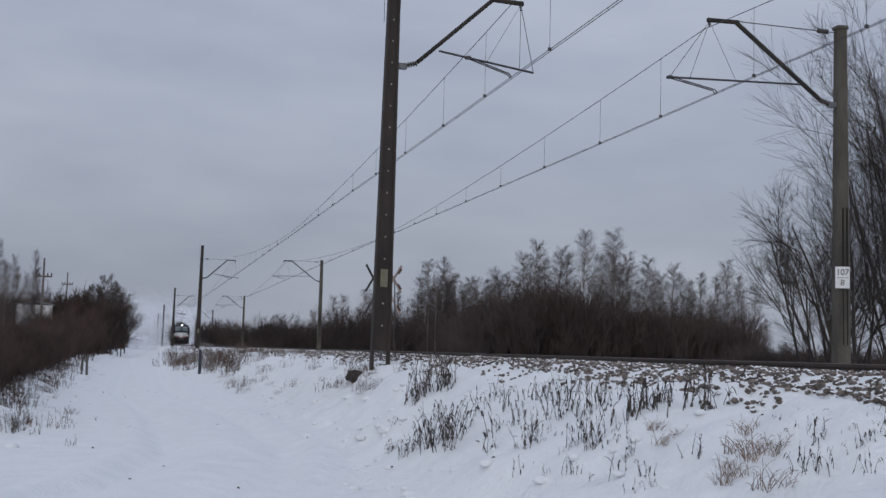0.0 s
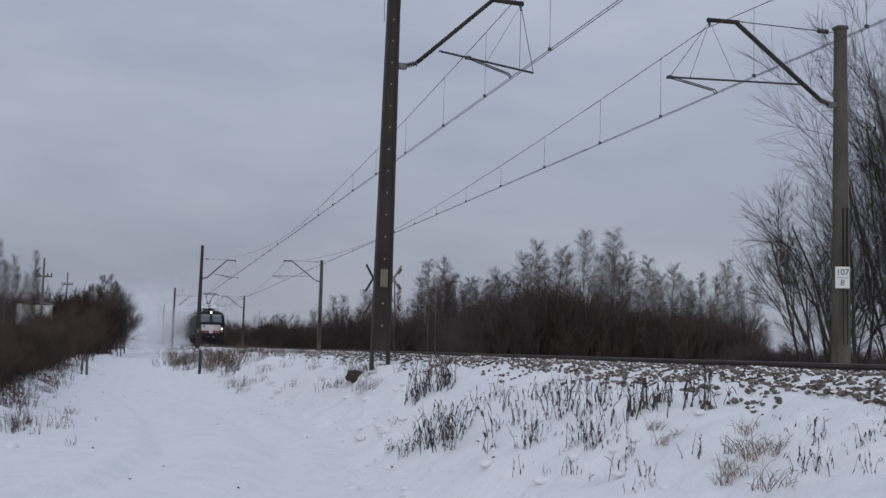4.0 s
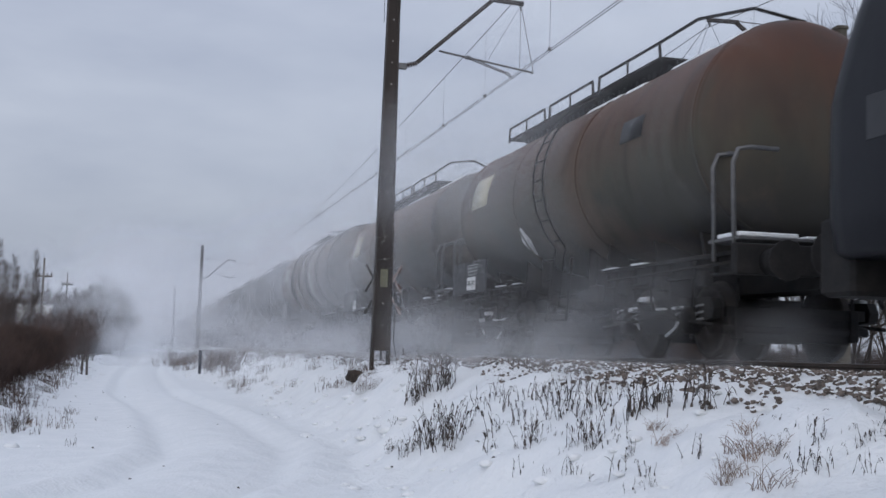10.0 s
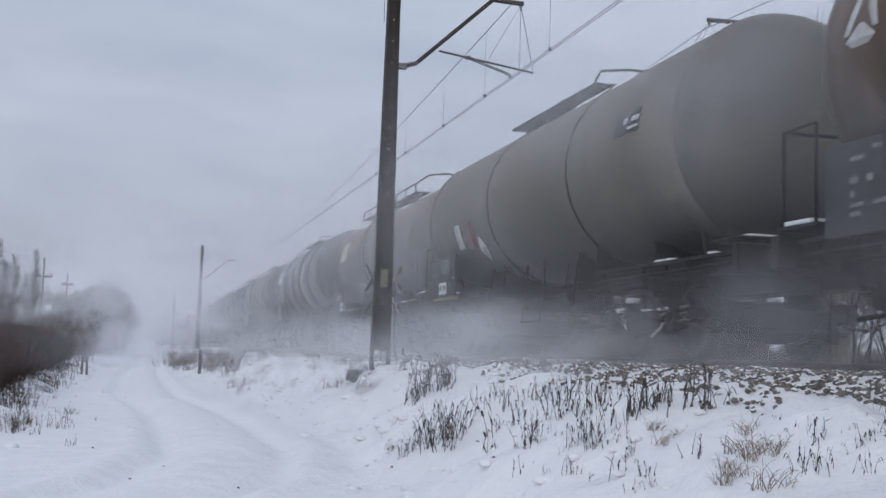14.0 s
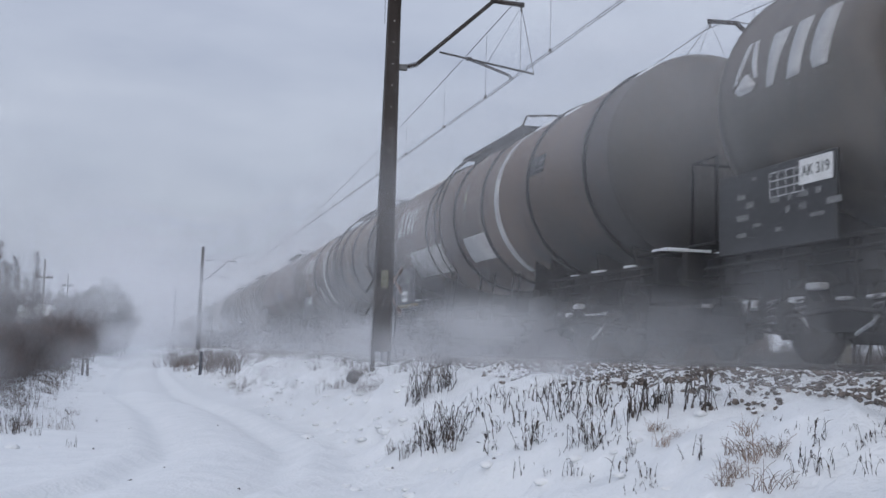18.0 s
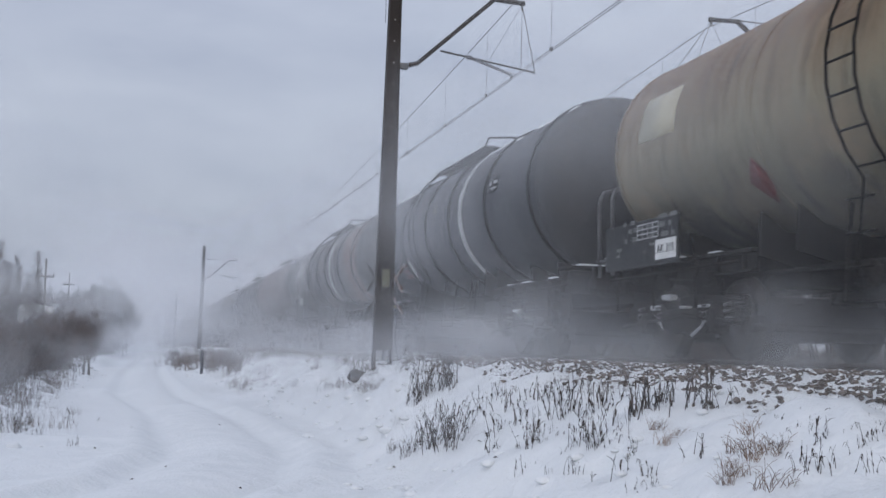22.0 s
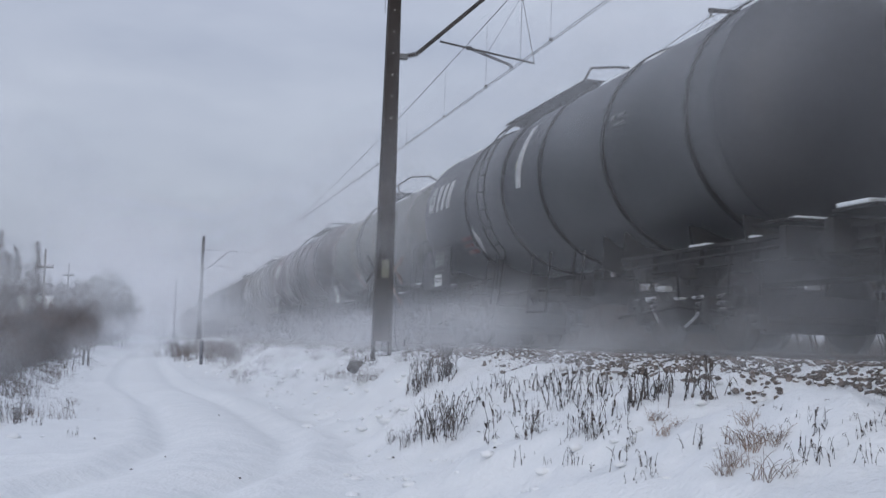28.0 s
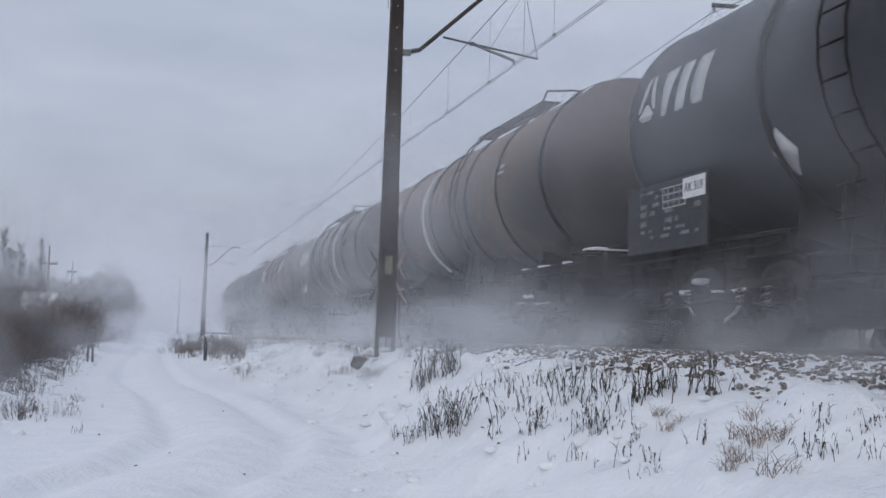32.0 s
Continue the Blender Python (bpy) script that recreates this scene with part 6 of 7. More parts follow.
    for s in (-1, 1) if kind != "smooth" else ():
        def ladder():
            g = Geo()
            for d in (-0.22, 0.22):
                pts = []
                for k in range(11):
                    a = -0.75 + k * 0.21
                    pts.append((s * (r + 0.16) * math.cos(a), rear_y(ld) + d, zc + (r + 0.16) * math.sin(a)))
                g.tube([(s * (r - 0.15), rear_y(ld) + d, 0.72)] + pts, 0.017, 5)
            for k in range(9):
                z = 0.85 + k * 0.31
                a = math.asin(max(-0.75, min(0.98, (z - zc) / (r + 0.16))))
                x = s * (r + 0.16) * math.cos(a) if z > 1.5 else s * (r - 0.05)
                g.tube([(x, rear_y(ld) - 0.22, z), (x, rear_y(ld) + 0.22, z)], 0.014, 4)
            return g
        shared((key, "ladder", s), "ladder", ladder, SOOT, t, "narrow black side ladder")
    w0, w1 = (ld - 1.6, ld + 2.6) if not short else (0.9, 2 * half - 2.4) if no < 10 else (ld - 1.3, ld + 1.3)

    def walkway():
        g = Geo()
        n = int((w1 - w0) / 0.22)
        for s in (-1, 1):
            g.box(s * 0.42 - 0.25, s * 0.42 + 0.25, rear_y(w1), rear_y(w0), zc + r + 0.06, zc + r + 0.10, 0.01)
            for k in range(n):
                g.box(s * 0.42 - 0.02, s * 0.42 + 0.02, rear_y(w1) + k * 0.22, rear_y(w1) + k * 0.22 + 0.04, zc + r - 0.12, zc + r + 0.06)
        g.lathe((0, rear_y((w0 + w1) / 2), zc + r - 0.05), (0, 0, 1), [(0, 0.3), (0.16, 0.3), (0.2, 0.22), (0.22, 0.0)], 14)
        return g
    shared((key, "walkway"), "walkway", walkway, SOOT, t, "dark grating walkway on the tank's top")

    def railing():
        g = Geo()
        if short:
            for a, b in ((w0, w0 + (w1 - w0) / 3 - 0.2), (w0 + (w1 - w0) / 3, w0 + 2 * (w1 - w0) / 3 - 0.2), (w0 + 2 * (w1 - w0) / 3, w1)):
                g.tube([(-0.66, rear_y(a), zc + r + 0.02), (-0.66, rear_y(a + 0.05), zc + r + 0.3), (-0.66, rear_y(b - 0.05), zc + r + 0.3), (-0.66, rear_y(b), zc + r + 0.02)], 0.024, 5)
                g.tube([(-0.66, rear_y((a + b) / 2), zc + r), (-0.66, rear_y((a + b) / 2), zc + r + 0.3)], 0.018, 4)
            g.tube([(-0.66, rear_y(w1), zc + r + 0.3), (-0.5, rear_y(w1 + 0.8), zc + r + 0.42), (-0.2, rear_y(w1 + 1.7), zc + r + 0.34), (0.1, rear_y(w1 + 2.4), zc + r)], 0.024, 5)
        else:
            g.tube([(-0.66, rear_y(w1), zc + r + 0.08), (-0.66, rear_y(w1) - 0.25, zc + r + 0.22), (-0.3, rear_y(w1) - 0.55, zc + r + 0.2), (0.66, rear_y(w1) - 0.45, zc + r + 0.2), (0.66, rear_y(w1), zc + r + 0.08)], 0.022, 5)
        return g
    shared((key, "railing"), "handrail", railing, SOOT, t, "bent tube handrail")

    def snow_top():
        g = Geo()
        rr = random.Random(3)
        y = -half
        while y < half - 0.3:
            l = rr.uniform(0.3, 1.4)
            if rr.random() < 0.55:
                a = rr.uniform(2.06, 2.2)
                o = [(math.cos(a + d) * (r + e), zc + math.sin(a + d) * (r + e)) for d, e in ((-0.06, 0.002), (0.0, 0.022), (0.05, 0.002), (0.0, -0.01))]
                g.slab(o, "y", y, min(half, y + l))
            y += l + rr.uniform(0.1, 0.7)
        return g
    shared((key, "snow"), "snow_crust", snow_top, SNOW, t, "thin crust of snow on the tank's shoulder")
    # underframe
    bc = half - (1.5 if short else 1.6)
    for e in (-1, 1):
        tag = "rear" if e > 0 else "front"

        def stub():
            g = Geo()
            g.box(-1.3, 1.3, min(e * end, e * (end - 0.14)), max(e * end, e * (end - 0.14)), 0.92, 1.26, 0.015)
            g.box(-0.3, 0.3, min(e * end, e * (bc - 1.6)), max(e * end, e * (bc - 1.6)), 0.8, 1.2)
            for d in (0.9, 2.2):
                o = [(-1.0, 1.2), (1.0, 1.2), (1.06, 1.5), (0.85, 1.46), (0.6, 1.36), (0, 1.3), (-0.6, 1.36), (-0.85, 1.46), (-1.06, 1.5)]
                y = e * (end - d - 0.4)
                g.slab(o, "y", y - 0.03, y + 0.03)
            return g
        shared((key, "stub", e), "underframe", stub, SOOT, t, "sooty steel underframe")
        for s in (-1, 1):
            shared((key, "sill", e, s), "side_sill", lambda: sill_geo(s, e, end, bc), SOOT, t)
        for s in (-1, 1):
            shared(("buffer", e, s), "buffer", lambda: Geo().lathe((s * 0.875, 0, 1.06), (0, e, 0), [(0, 0.16), (0.2, 0.15), (0.21, 0.1), (0.28, 0.1), (0.29, 0.22), (0.33, 0.22)], 12), SOOT, t, at=pose(0, e * end, 0))
        shared(("hook", e), "coupling", lambda: Geo().tube([(0, 0, 1.04), (0, e * 0.25, 1.05), (0, e * 0.33, 0.98), (0, e * 0.3, 0.78)], 0.04, 6).tube([(0.3, 0, 0.98), (0.3, e * 0.2, 0.7), (0.26, e * 0.3, 0.6)], 0.025, 5), SOOT, t, at=pose(0, e * end, 0))

        def deck():
            g = Geo().box(-1.25, 1.25, min(e * (end - 0.05), e * (end - 0.75)), max(e * (end - 0.05), e * (end - 0.75)), 1.3, 1.34, 0.008)
            if (e > 0 and no % 3 != 2) or short:
                if short:
                    for s in (-1, 1):
                        for d in (0.16, 0.62):
                            g.tube([(s * 1.24, e * (end - d), 1.1), (s * 1.26, e * (end - d), 2.15), (s * 1.2, e * (end - d), 2.3), (s * 1.05, e * (end - d), 2.33), (s * 0.7, e * (end - d - 0.02), 2.33)], 0.026, 6)
                    return g
                for s in (-1, 1):
                    g.tube([(s * 1.22, e * (end - 0.7), 1.34), (s * 1.22, e * (end - 0.7), 2.3), (s * 1.22, e * (end - 0.12), 2.3), (s * 1.22, e * (end - 0.12), 1.34)], 0.022, 5)
                g.tube([(-1.22, e * (end - 0.12), 2.3), (1.22, e * (end - 0.12), 2.3)], 0.02, 5)
            return g
        shared((key, "deck", e, no % 3 != 2), "end_platform", deck, SOOT if not short else GALV, t, "end platform with tube rails")
        def ledge_snow():
            rr = random.Random(21 + no % 5)
            g = Geo()
            for x0, x1 in ((-1.24, -0.5), (-0.42, 0.3), (0.38, 1.22)):
                a, b = sorted((e * (end - 0.08), e * (end - rr.uniform(0.35, 0.6))))
                g.box(x0 + rr.uniform(0, 0.12), x1 - rr.uniform(0, 0.15), a, b, 1.341, 1.341 + rr.uniform(0.022, 0.05), 0.01)
            for x in (-1.0, 1.0):
                for q in range(3):
                    a = e * (end - rr.uniform(0.9, 4.2))
                    g.box(x * 1.04 - 0.05, x * 1.04 + 0.05, a, a + rr.uniform(0.1, 0.4), 1.221, 1.221 + rr.uniform(0.012, 0.03), 0.005)
            return g
        tagged(shared((key, "decksnow", e, no % 5), "snow_ledge", ledge_snow, SNOW, t, "snow lying on the end platform"), kind="stuff")
        bogie_parts(t, e * bc, no % 7 + (3 if e > 0 else 0))

    if no % 3 == 1 and not short:
        for s in (-1, 1):
            shared((key, "edge", s), "edge_strip", lambda: Geo().box(*sorted((s * 1.13, s * 1.22)), rear_y(1.3), rear_y(-0.5), 1.10, 1.16, 0.008), DULLYELLOW, t, "dull yellow edge strip")

    def middle():
        g = Geo()
        # saddle webs under the belly, open between them
        for e in (-1, 1):
            for d in (1.75, 2.5):
                y = e * (bc - d)
                g.slab([(-1.02, 1.6), (-0.72, 1.4), (0, 1.27), (0.72, 1.4), (1.02, 1.6), (1.04, 1.12), (0.4, 0.96), (-0.4, 0.96), (-1.04, 1.12)], "y", y - 0.025, y + 0.025)
        g.tube([(-0.62, -bc + 1.2, 0.98), (-0.62, bc - 1.2, 0.98)], 0.03, 6).tube([(0.5, -bc + 1.2, 0.9), (0.5, bc - 1.2, 0.9)], 0.035, 6)
        # brake cylinder and air tank hung from the belly
        g.lathe((-0.55, -bc + 2.7, 0.86), (0, 1, 0), [(0, 0.0), (0.03, 0.2), (1.1, 0.2), (1.13, 0.0)], 12)
        g.box(-0.6, -0.5, -bc + 3.0, -bc + 3.06, 1.0, 1.36).box(-0.6, -0.5, -bc + 3.5, -bc + 3.56, 1.0, 1.36)
        g.lathe((0.3, 1.2, 0.86), (0, 1, 0), [(0, 0.0), (0.02, 0.18), (0.9, 0.18), (0.92, 0.0)], 12)
        g.box(0.25, 0.35, 1.4, 1.46, 1.0, 1.36).box(0.25, 0.35, 1.9, 1.96, 1.0, 1.36)
        # outlet valve, cross pipe and the guard frame round it
        g.tube([(0, 0, 1.35), (0, 0, 0.85)], 0.14, 10).tube([(-1.15, 0, 0.8), (1.15, 0, 0.8)], 0.085, 9)
        for x in (-1.15, 1.15):
            g.lathe((x, 0, 0.8), (1 if x > 0 else -1, 0, 0), [(0, 0.13), (0.06, 0.13), (0.07, 0.05), (0.12, 0.05)], 10)
            g.tube([(x * 0.93, -0.45, 1.5), (x, -0.45, 0.55), (x, 0.45, 0.55), (x * 0.93, 0.45, 1.5)], 0.026, 5)
        g.tube([(-0.98, -1.7, 1.45), (-1.05, -1.7, 0.75), (-1.05, -1.3, 0.75), (-0.98, -1.3, 1.45)], 0.022, 5)
        g.box(-1.14, -0.8, -1.68, -1.32, 0.76, 1.02, 0.02)
        return g
    shared((key, "middle"), "valve_gear", middle, SOOT, t, "outlet pipes and brake gear under the tank")
    for e, y0, y1, z0, z1, m, lab in extra:
        part(e, wrap(r, zc, -1, rear_y(y1), rear_y(y0), zc + z0, zc + z1, 0.012, n=14), m, t, lab)
    WAGONS.append((t, rear - half))
    return t


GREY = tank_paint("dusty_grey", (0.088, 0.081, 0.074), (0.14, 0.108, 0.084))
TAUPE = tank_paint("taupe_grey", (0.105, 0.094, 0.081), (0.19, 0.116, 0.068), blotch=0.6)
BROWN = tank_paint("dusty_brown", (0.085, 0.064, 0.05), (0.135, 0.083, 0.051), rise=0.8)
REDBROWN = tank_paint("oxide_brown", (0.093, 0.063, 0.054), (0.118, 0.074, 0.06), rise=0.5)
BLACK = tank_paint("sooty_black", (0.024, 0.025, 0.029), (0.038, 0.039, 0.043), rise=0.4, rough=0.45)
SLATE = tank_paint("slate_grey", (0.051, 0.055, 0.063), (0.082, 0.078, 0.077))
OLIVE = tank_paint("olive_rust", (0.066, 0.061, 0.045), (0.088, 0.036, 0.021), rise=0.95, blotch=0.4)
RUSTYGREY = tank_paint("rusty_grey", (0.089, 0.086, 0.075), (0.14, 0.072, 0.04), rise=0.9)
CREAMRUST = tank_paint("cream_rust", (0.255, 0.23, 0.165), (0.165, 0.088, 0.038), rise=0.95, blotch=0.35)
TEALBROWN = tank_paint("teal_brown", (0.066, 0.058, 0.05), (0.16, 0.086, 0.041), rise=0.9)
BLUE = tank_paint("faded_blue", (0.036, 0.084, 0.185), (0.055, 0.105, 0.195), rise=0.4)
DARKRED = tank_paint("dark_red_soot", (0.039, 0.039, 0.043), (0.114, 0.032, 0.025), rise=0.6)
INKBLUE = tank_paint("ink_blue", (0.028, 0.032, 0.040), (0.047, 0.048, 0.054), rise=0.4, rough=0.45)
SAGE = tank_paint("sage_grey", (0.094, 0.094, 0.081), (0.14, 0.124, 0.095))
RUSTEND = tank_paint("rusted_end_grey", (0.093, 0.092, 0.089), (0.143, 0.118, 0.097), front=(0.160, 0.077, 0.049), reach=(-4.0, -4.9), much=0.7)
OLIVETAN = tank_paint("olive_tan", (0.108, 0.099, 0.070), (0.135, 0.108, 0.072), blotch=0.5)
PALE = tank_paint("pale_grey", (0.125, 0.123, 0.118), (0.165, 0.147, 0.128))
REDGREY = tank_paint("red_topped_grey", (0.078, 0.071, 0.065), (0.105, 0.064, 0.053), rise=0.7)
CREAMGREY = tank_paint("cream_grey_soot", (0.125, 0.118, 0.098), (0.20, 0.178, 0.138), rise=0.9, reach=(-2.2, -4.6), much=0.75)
# end paints: grime, plus the shade on the dish put into the colour
SOOTSHADEHEAD = tank_paint("soot_and_shade_tank_end", (0.045, 0.045, 0.047), (0.062, 0.056, 0.05), rise=0.5, much=0.0)
DUSTSHADEHEAD = tank_paint("dust_and_shade_tank_end", (0.075, 0.070, 0.064), (0.098, 0.076, 0.060), rise=0.6, much=0.0)
HEADS = {2: DUSTSHADEHEAD, 5: SOOTSHADEHEAD, 10: SOOTSHADEHEAD, 11: SOOTSHADEHEAD, 12: DUSTSHADEHEAD, 13: DUSTSHADEHEAD, 16: DUSTSHADEHEAD, 19: SOOTSHADEHEAD, 20: SOOTSHADEHEAD, 21: SOOTSHADEHEAD, 22: SOOTSHADEHEAD, 26: DUSTSHADEHEAD, 30: DUSTSHADEHEAD}
WAGONS = []
TRAIN = [
    (30.4, 12.6, "short", OLIVE, "cream", "short olive tank wagon rusted brown along the top", 0),
    (43.3, 12.9, "short", RUSTYGREY, "cream", "short grey tank wagon with rusty streaks and top rails", 0),
    (59.4, 16.1, "long", TAUPE, "bladed", "taupe ringed tank wagon with a full white hoop", 1),
    (75.4, 16.0, "ribbed", INKBLUE, "block", "dark slate tank wagon with many ribs and heavy white lettering", 2),
    (92.0, 16.4, "long", SLATE, "bladed", "slate grey ringed tank wagon with white mark", 1),
    (108.2, 16.2, "long", BROWN, "bladed", "dusty brown ringed tank wagon with white mark", 1),
    (123.3, 15.1, "smooth", OLIVETAN, "", "smooth olive-tan tank wagon with hazard placards", 0),
    (136.3, 13.0, "short", RUSTYGREY, "cream", "short rusty grey tank wagon with a top railing", 0),
    (152.3, 16.0, "long", SAGE, "bladed", "sage grey ringed tank wagon", 1),
    (168.4, 16.1, "long", BROWN, "bladed", "brown ringed tank wagon with large white mark", 1),
    (184.3, 15.9, "long", SLATE, "bladed", "dark grey ringed tank wagon with a white hoop", 1),
    (201.0, 16.7, "long", GREY, "bladed", "grey-brown ringed tank wagon with dark data board", 1),
    (217.7, 16.7, "long", BROWN, "bladed", "brown ringed tank wagon with white panel and pictograms", 1),
    (234.0, 16.3, "long", TEALBROWN, "bladed", "brown over teal ringed tank wagon with a white hoop", 1),
    (249.7, 15.7, "smooth", REDBROWN, "", "smooth oxide brown tank wagon with a white arc", 1),
    (266.0, 16.3, "long", TAUPE, "bladed", "taupe ringed tank wagon with a broad white hoop", 1),
    (281.3, 15.3, "ribbed", GREY, "block", "dark grey ribbed tank wagon with heavy white lettering", 1),
    (295.0, 13.4, "short", CREAMRUST, "cream", "short cream tank wagon with rust running from its top", 0),
    (311.0, 16.2, "long", SLATE, "bladed", "slate grey ringed tank wagon with a white hoop", 1),
    (327.5, 16.5, "long", RUSTEND, "bladed", "grey ringed tank wagon with a rust patch near its front", 1),
    (344.1, 16.6, "smooth", REDBROWN, "", "smooth red-brown tank wagon with a white arc", 1),
    (360.0, 15.9, "long", BLACK, "bladed", "black ringed tank wagon with a white hoop", 1),
    (376.4, 16.4, "ribbed", PALE, "block", "pale grey ribbed tank wagon with heavy white lettering", 1),
    (392.6, 16.2, "ribbed", PALE, "block", "pale taupe ringed tank wagon", 1),
    (408.8, 16.2, "ribbed", BLUE, "", "faded blue ribbed tank wagon", 0),
    (425.0, 16.2, "long", SAGE, "bladed", "sage grey ringed tank wagon with a white hoop", 1),
    (441.5, 16.5, "long", BLACK, "bladed", "black ringed tank wagon with a short white arc", 2),
    (454.9, 13.4, "short", SAGE, "", "short sage grey tank wagon with hazard placards", 0),
    (471.5, 16.6, "long", DARKRED, "bladed", "sooty red ringed tank wagon with a white hoop", 1),
    (487.9, 16.4, "long", CREAMGREY, "bladed", "cream-grey ringed tank wagon with sooty flanks", 1),
    (504.7, 16.8, "long", REDGREY, "bladed", "taupe-grey ringed tank wagon reddened along its top", 1),
    (521.3, 16.6, "long", BLACK, "bladed", "black ringed tank wagon with a short white arc", 2),
    (537.7, 16.4, "long", TEALBROWN, "bladed", "brown over teal ringed tank wagon", 1),
    (554.2, 16.5, "long", GREY, "bladed", "dusty grey ringed tank wagon", 1),
    (570.6, 16.4, "long", BROWN, "bladed", "dusty brown ringed tank wagon", 1),
    (587.0, 16.4, "long", SLATE, "bladed", "slate grey ringed tank wagon", 1),
    (603.4, 16.4, "long", BROWN, "bladed", "last brown ringed tank wagon of the train", 1),
]
EXTRAS = {
    7: [("placard", 3.2, 2.6, -0.75, -0.25, SIGNRED, "red hazard placard"), ("white_placard", 2.35, 1.95, -0.7, -0.25, DIRTYWHITE, "white hazard placard")],
    13: [("white_panel", 4.3, 1.4, -1.0, -0.45, DIRTYWHITE, "broad white side panel"), ("white_panel", 7.6, 6.0, -0.95, -0.5, DIRTYWHITE, "broad white side panel")],
    15: [("blue_mark", 7.9, 7.2, -0.55, -0.3, BLUEPAINT, "small blue and white mark")],
    22: [("placard", 3.0, 2.5, -1.0, -0.7, SIGNRED, "red hazard placard"), ("white_placard", 1.85, 1.55, -0.95, -0.6, DIRTYWHITE, "white hazard placard")],
    28: [("white_placard", 3.05, 2.75, -1.08, -0.9, DIRTYWHITE, "white hazard placard"), ("placard", 3.5, 3.15, -1.04, -0.86, SIGNRED, "red hazard placard"), ("white_placard", 3.85, 3.6, -1.04, -0.76, DIRTYWHITE, "white hazard placard"), ("white_placard", 4.6, 4.35, -0.86, -0.6, DIRTYWHITE, "white hazard placard")],
}
for no, row in enumerate(TRAIN, 1):
    wagon(no, *row, "B" if no in (6, 11, 14, 26, 29, 33, 36) else "A", EXTRAS.get(no, ()))


# ---- powder snow whirled up by the train: thin ragged veils that follow it and then hang in the air ----
def veil_material(name, most):
    """Airborne powder, thickest in the middle of each veil and thinning to nothing at its rim."""
    m = bpy.data.materials.new(name)
    m.use_nodes = True
    n, l = m.node_tree.nodes, m.node_tree.links
    n.remove(n["Principled BSDF"])
    out = n["Material Output"]
    clear, white, mix = n.new("ShaderNodeBsdfTransparent"), n.new("ShaderNodeBsdfDiffuse"), n.new("ShaderNodeMixShader")
    thru, both = n.new("ShaderNodeBsdfTranslucent"), n.new("ShaderNodeMixShader")
    white.inputs["Color"].default_value = thru.inputs["Color"].default_value = (0.855, 0.88, 0.925, 1)
    l.new(white.outputs[0], both.inputs[1])
    l.new(thru.outputs[0], both.inputs[2])
    co, tex, rng_node = n.new("ShaderNodeTexCoord"), n.new("ShaderNodeTexNoise"), n.new("ShaderNodeMapRange")
    tex.inputs["Scale"].default_value, tex.inputs["Detail"].default_value = 0.9, 4
    rng_node.inputs["From Min"].default_value, rng_node.inputs["From Max"].default_value = 0.3, 0.7
    rng_node.inputs["To Min"].default_value, rng_node.inputs["To Max"].default_value = most * 0.35, most
    l.new(co.outputs["Object"], tex.inputs["Vector"])
    l.new(tex.outputs[0], rng_node.inputs["Value"])
    sep, fade, prod = n.new("ShaderNodeSeparateXYZ"), n.new("ShaderNodeMapRange"), n.new("ShaderNodeMath")
    fade.interpolation_type = "SMOOTHSTEP"
    prod.operation = "MULTIPLY"
    l.new(co.outputs["UV"], sep.inputs[0])
    l.new(sep.outputs[0], fade.inputs["Value"])
    l.new(fade.outputs[0], prod.inputs[0])
    l.new(rng_node.outputs[0], prod.inputs[1])
    l.new(prod.outputs[0], mix.inputs[0])
    l.new(clear.outputs[0], mix.inputs[1])
    l.new(both.outputs[0], mix.inputs[2])
    l.new(mix.outputs[0], out.inputs["Surface"])
    return m


POWDER = veil_material("powder_snow_veil", 0.25)
MIST = veil_material("snow_mist_veil", 0.085)
THIN_POWDER = veil_material("thin_powder_snow_veil", 0.16)


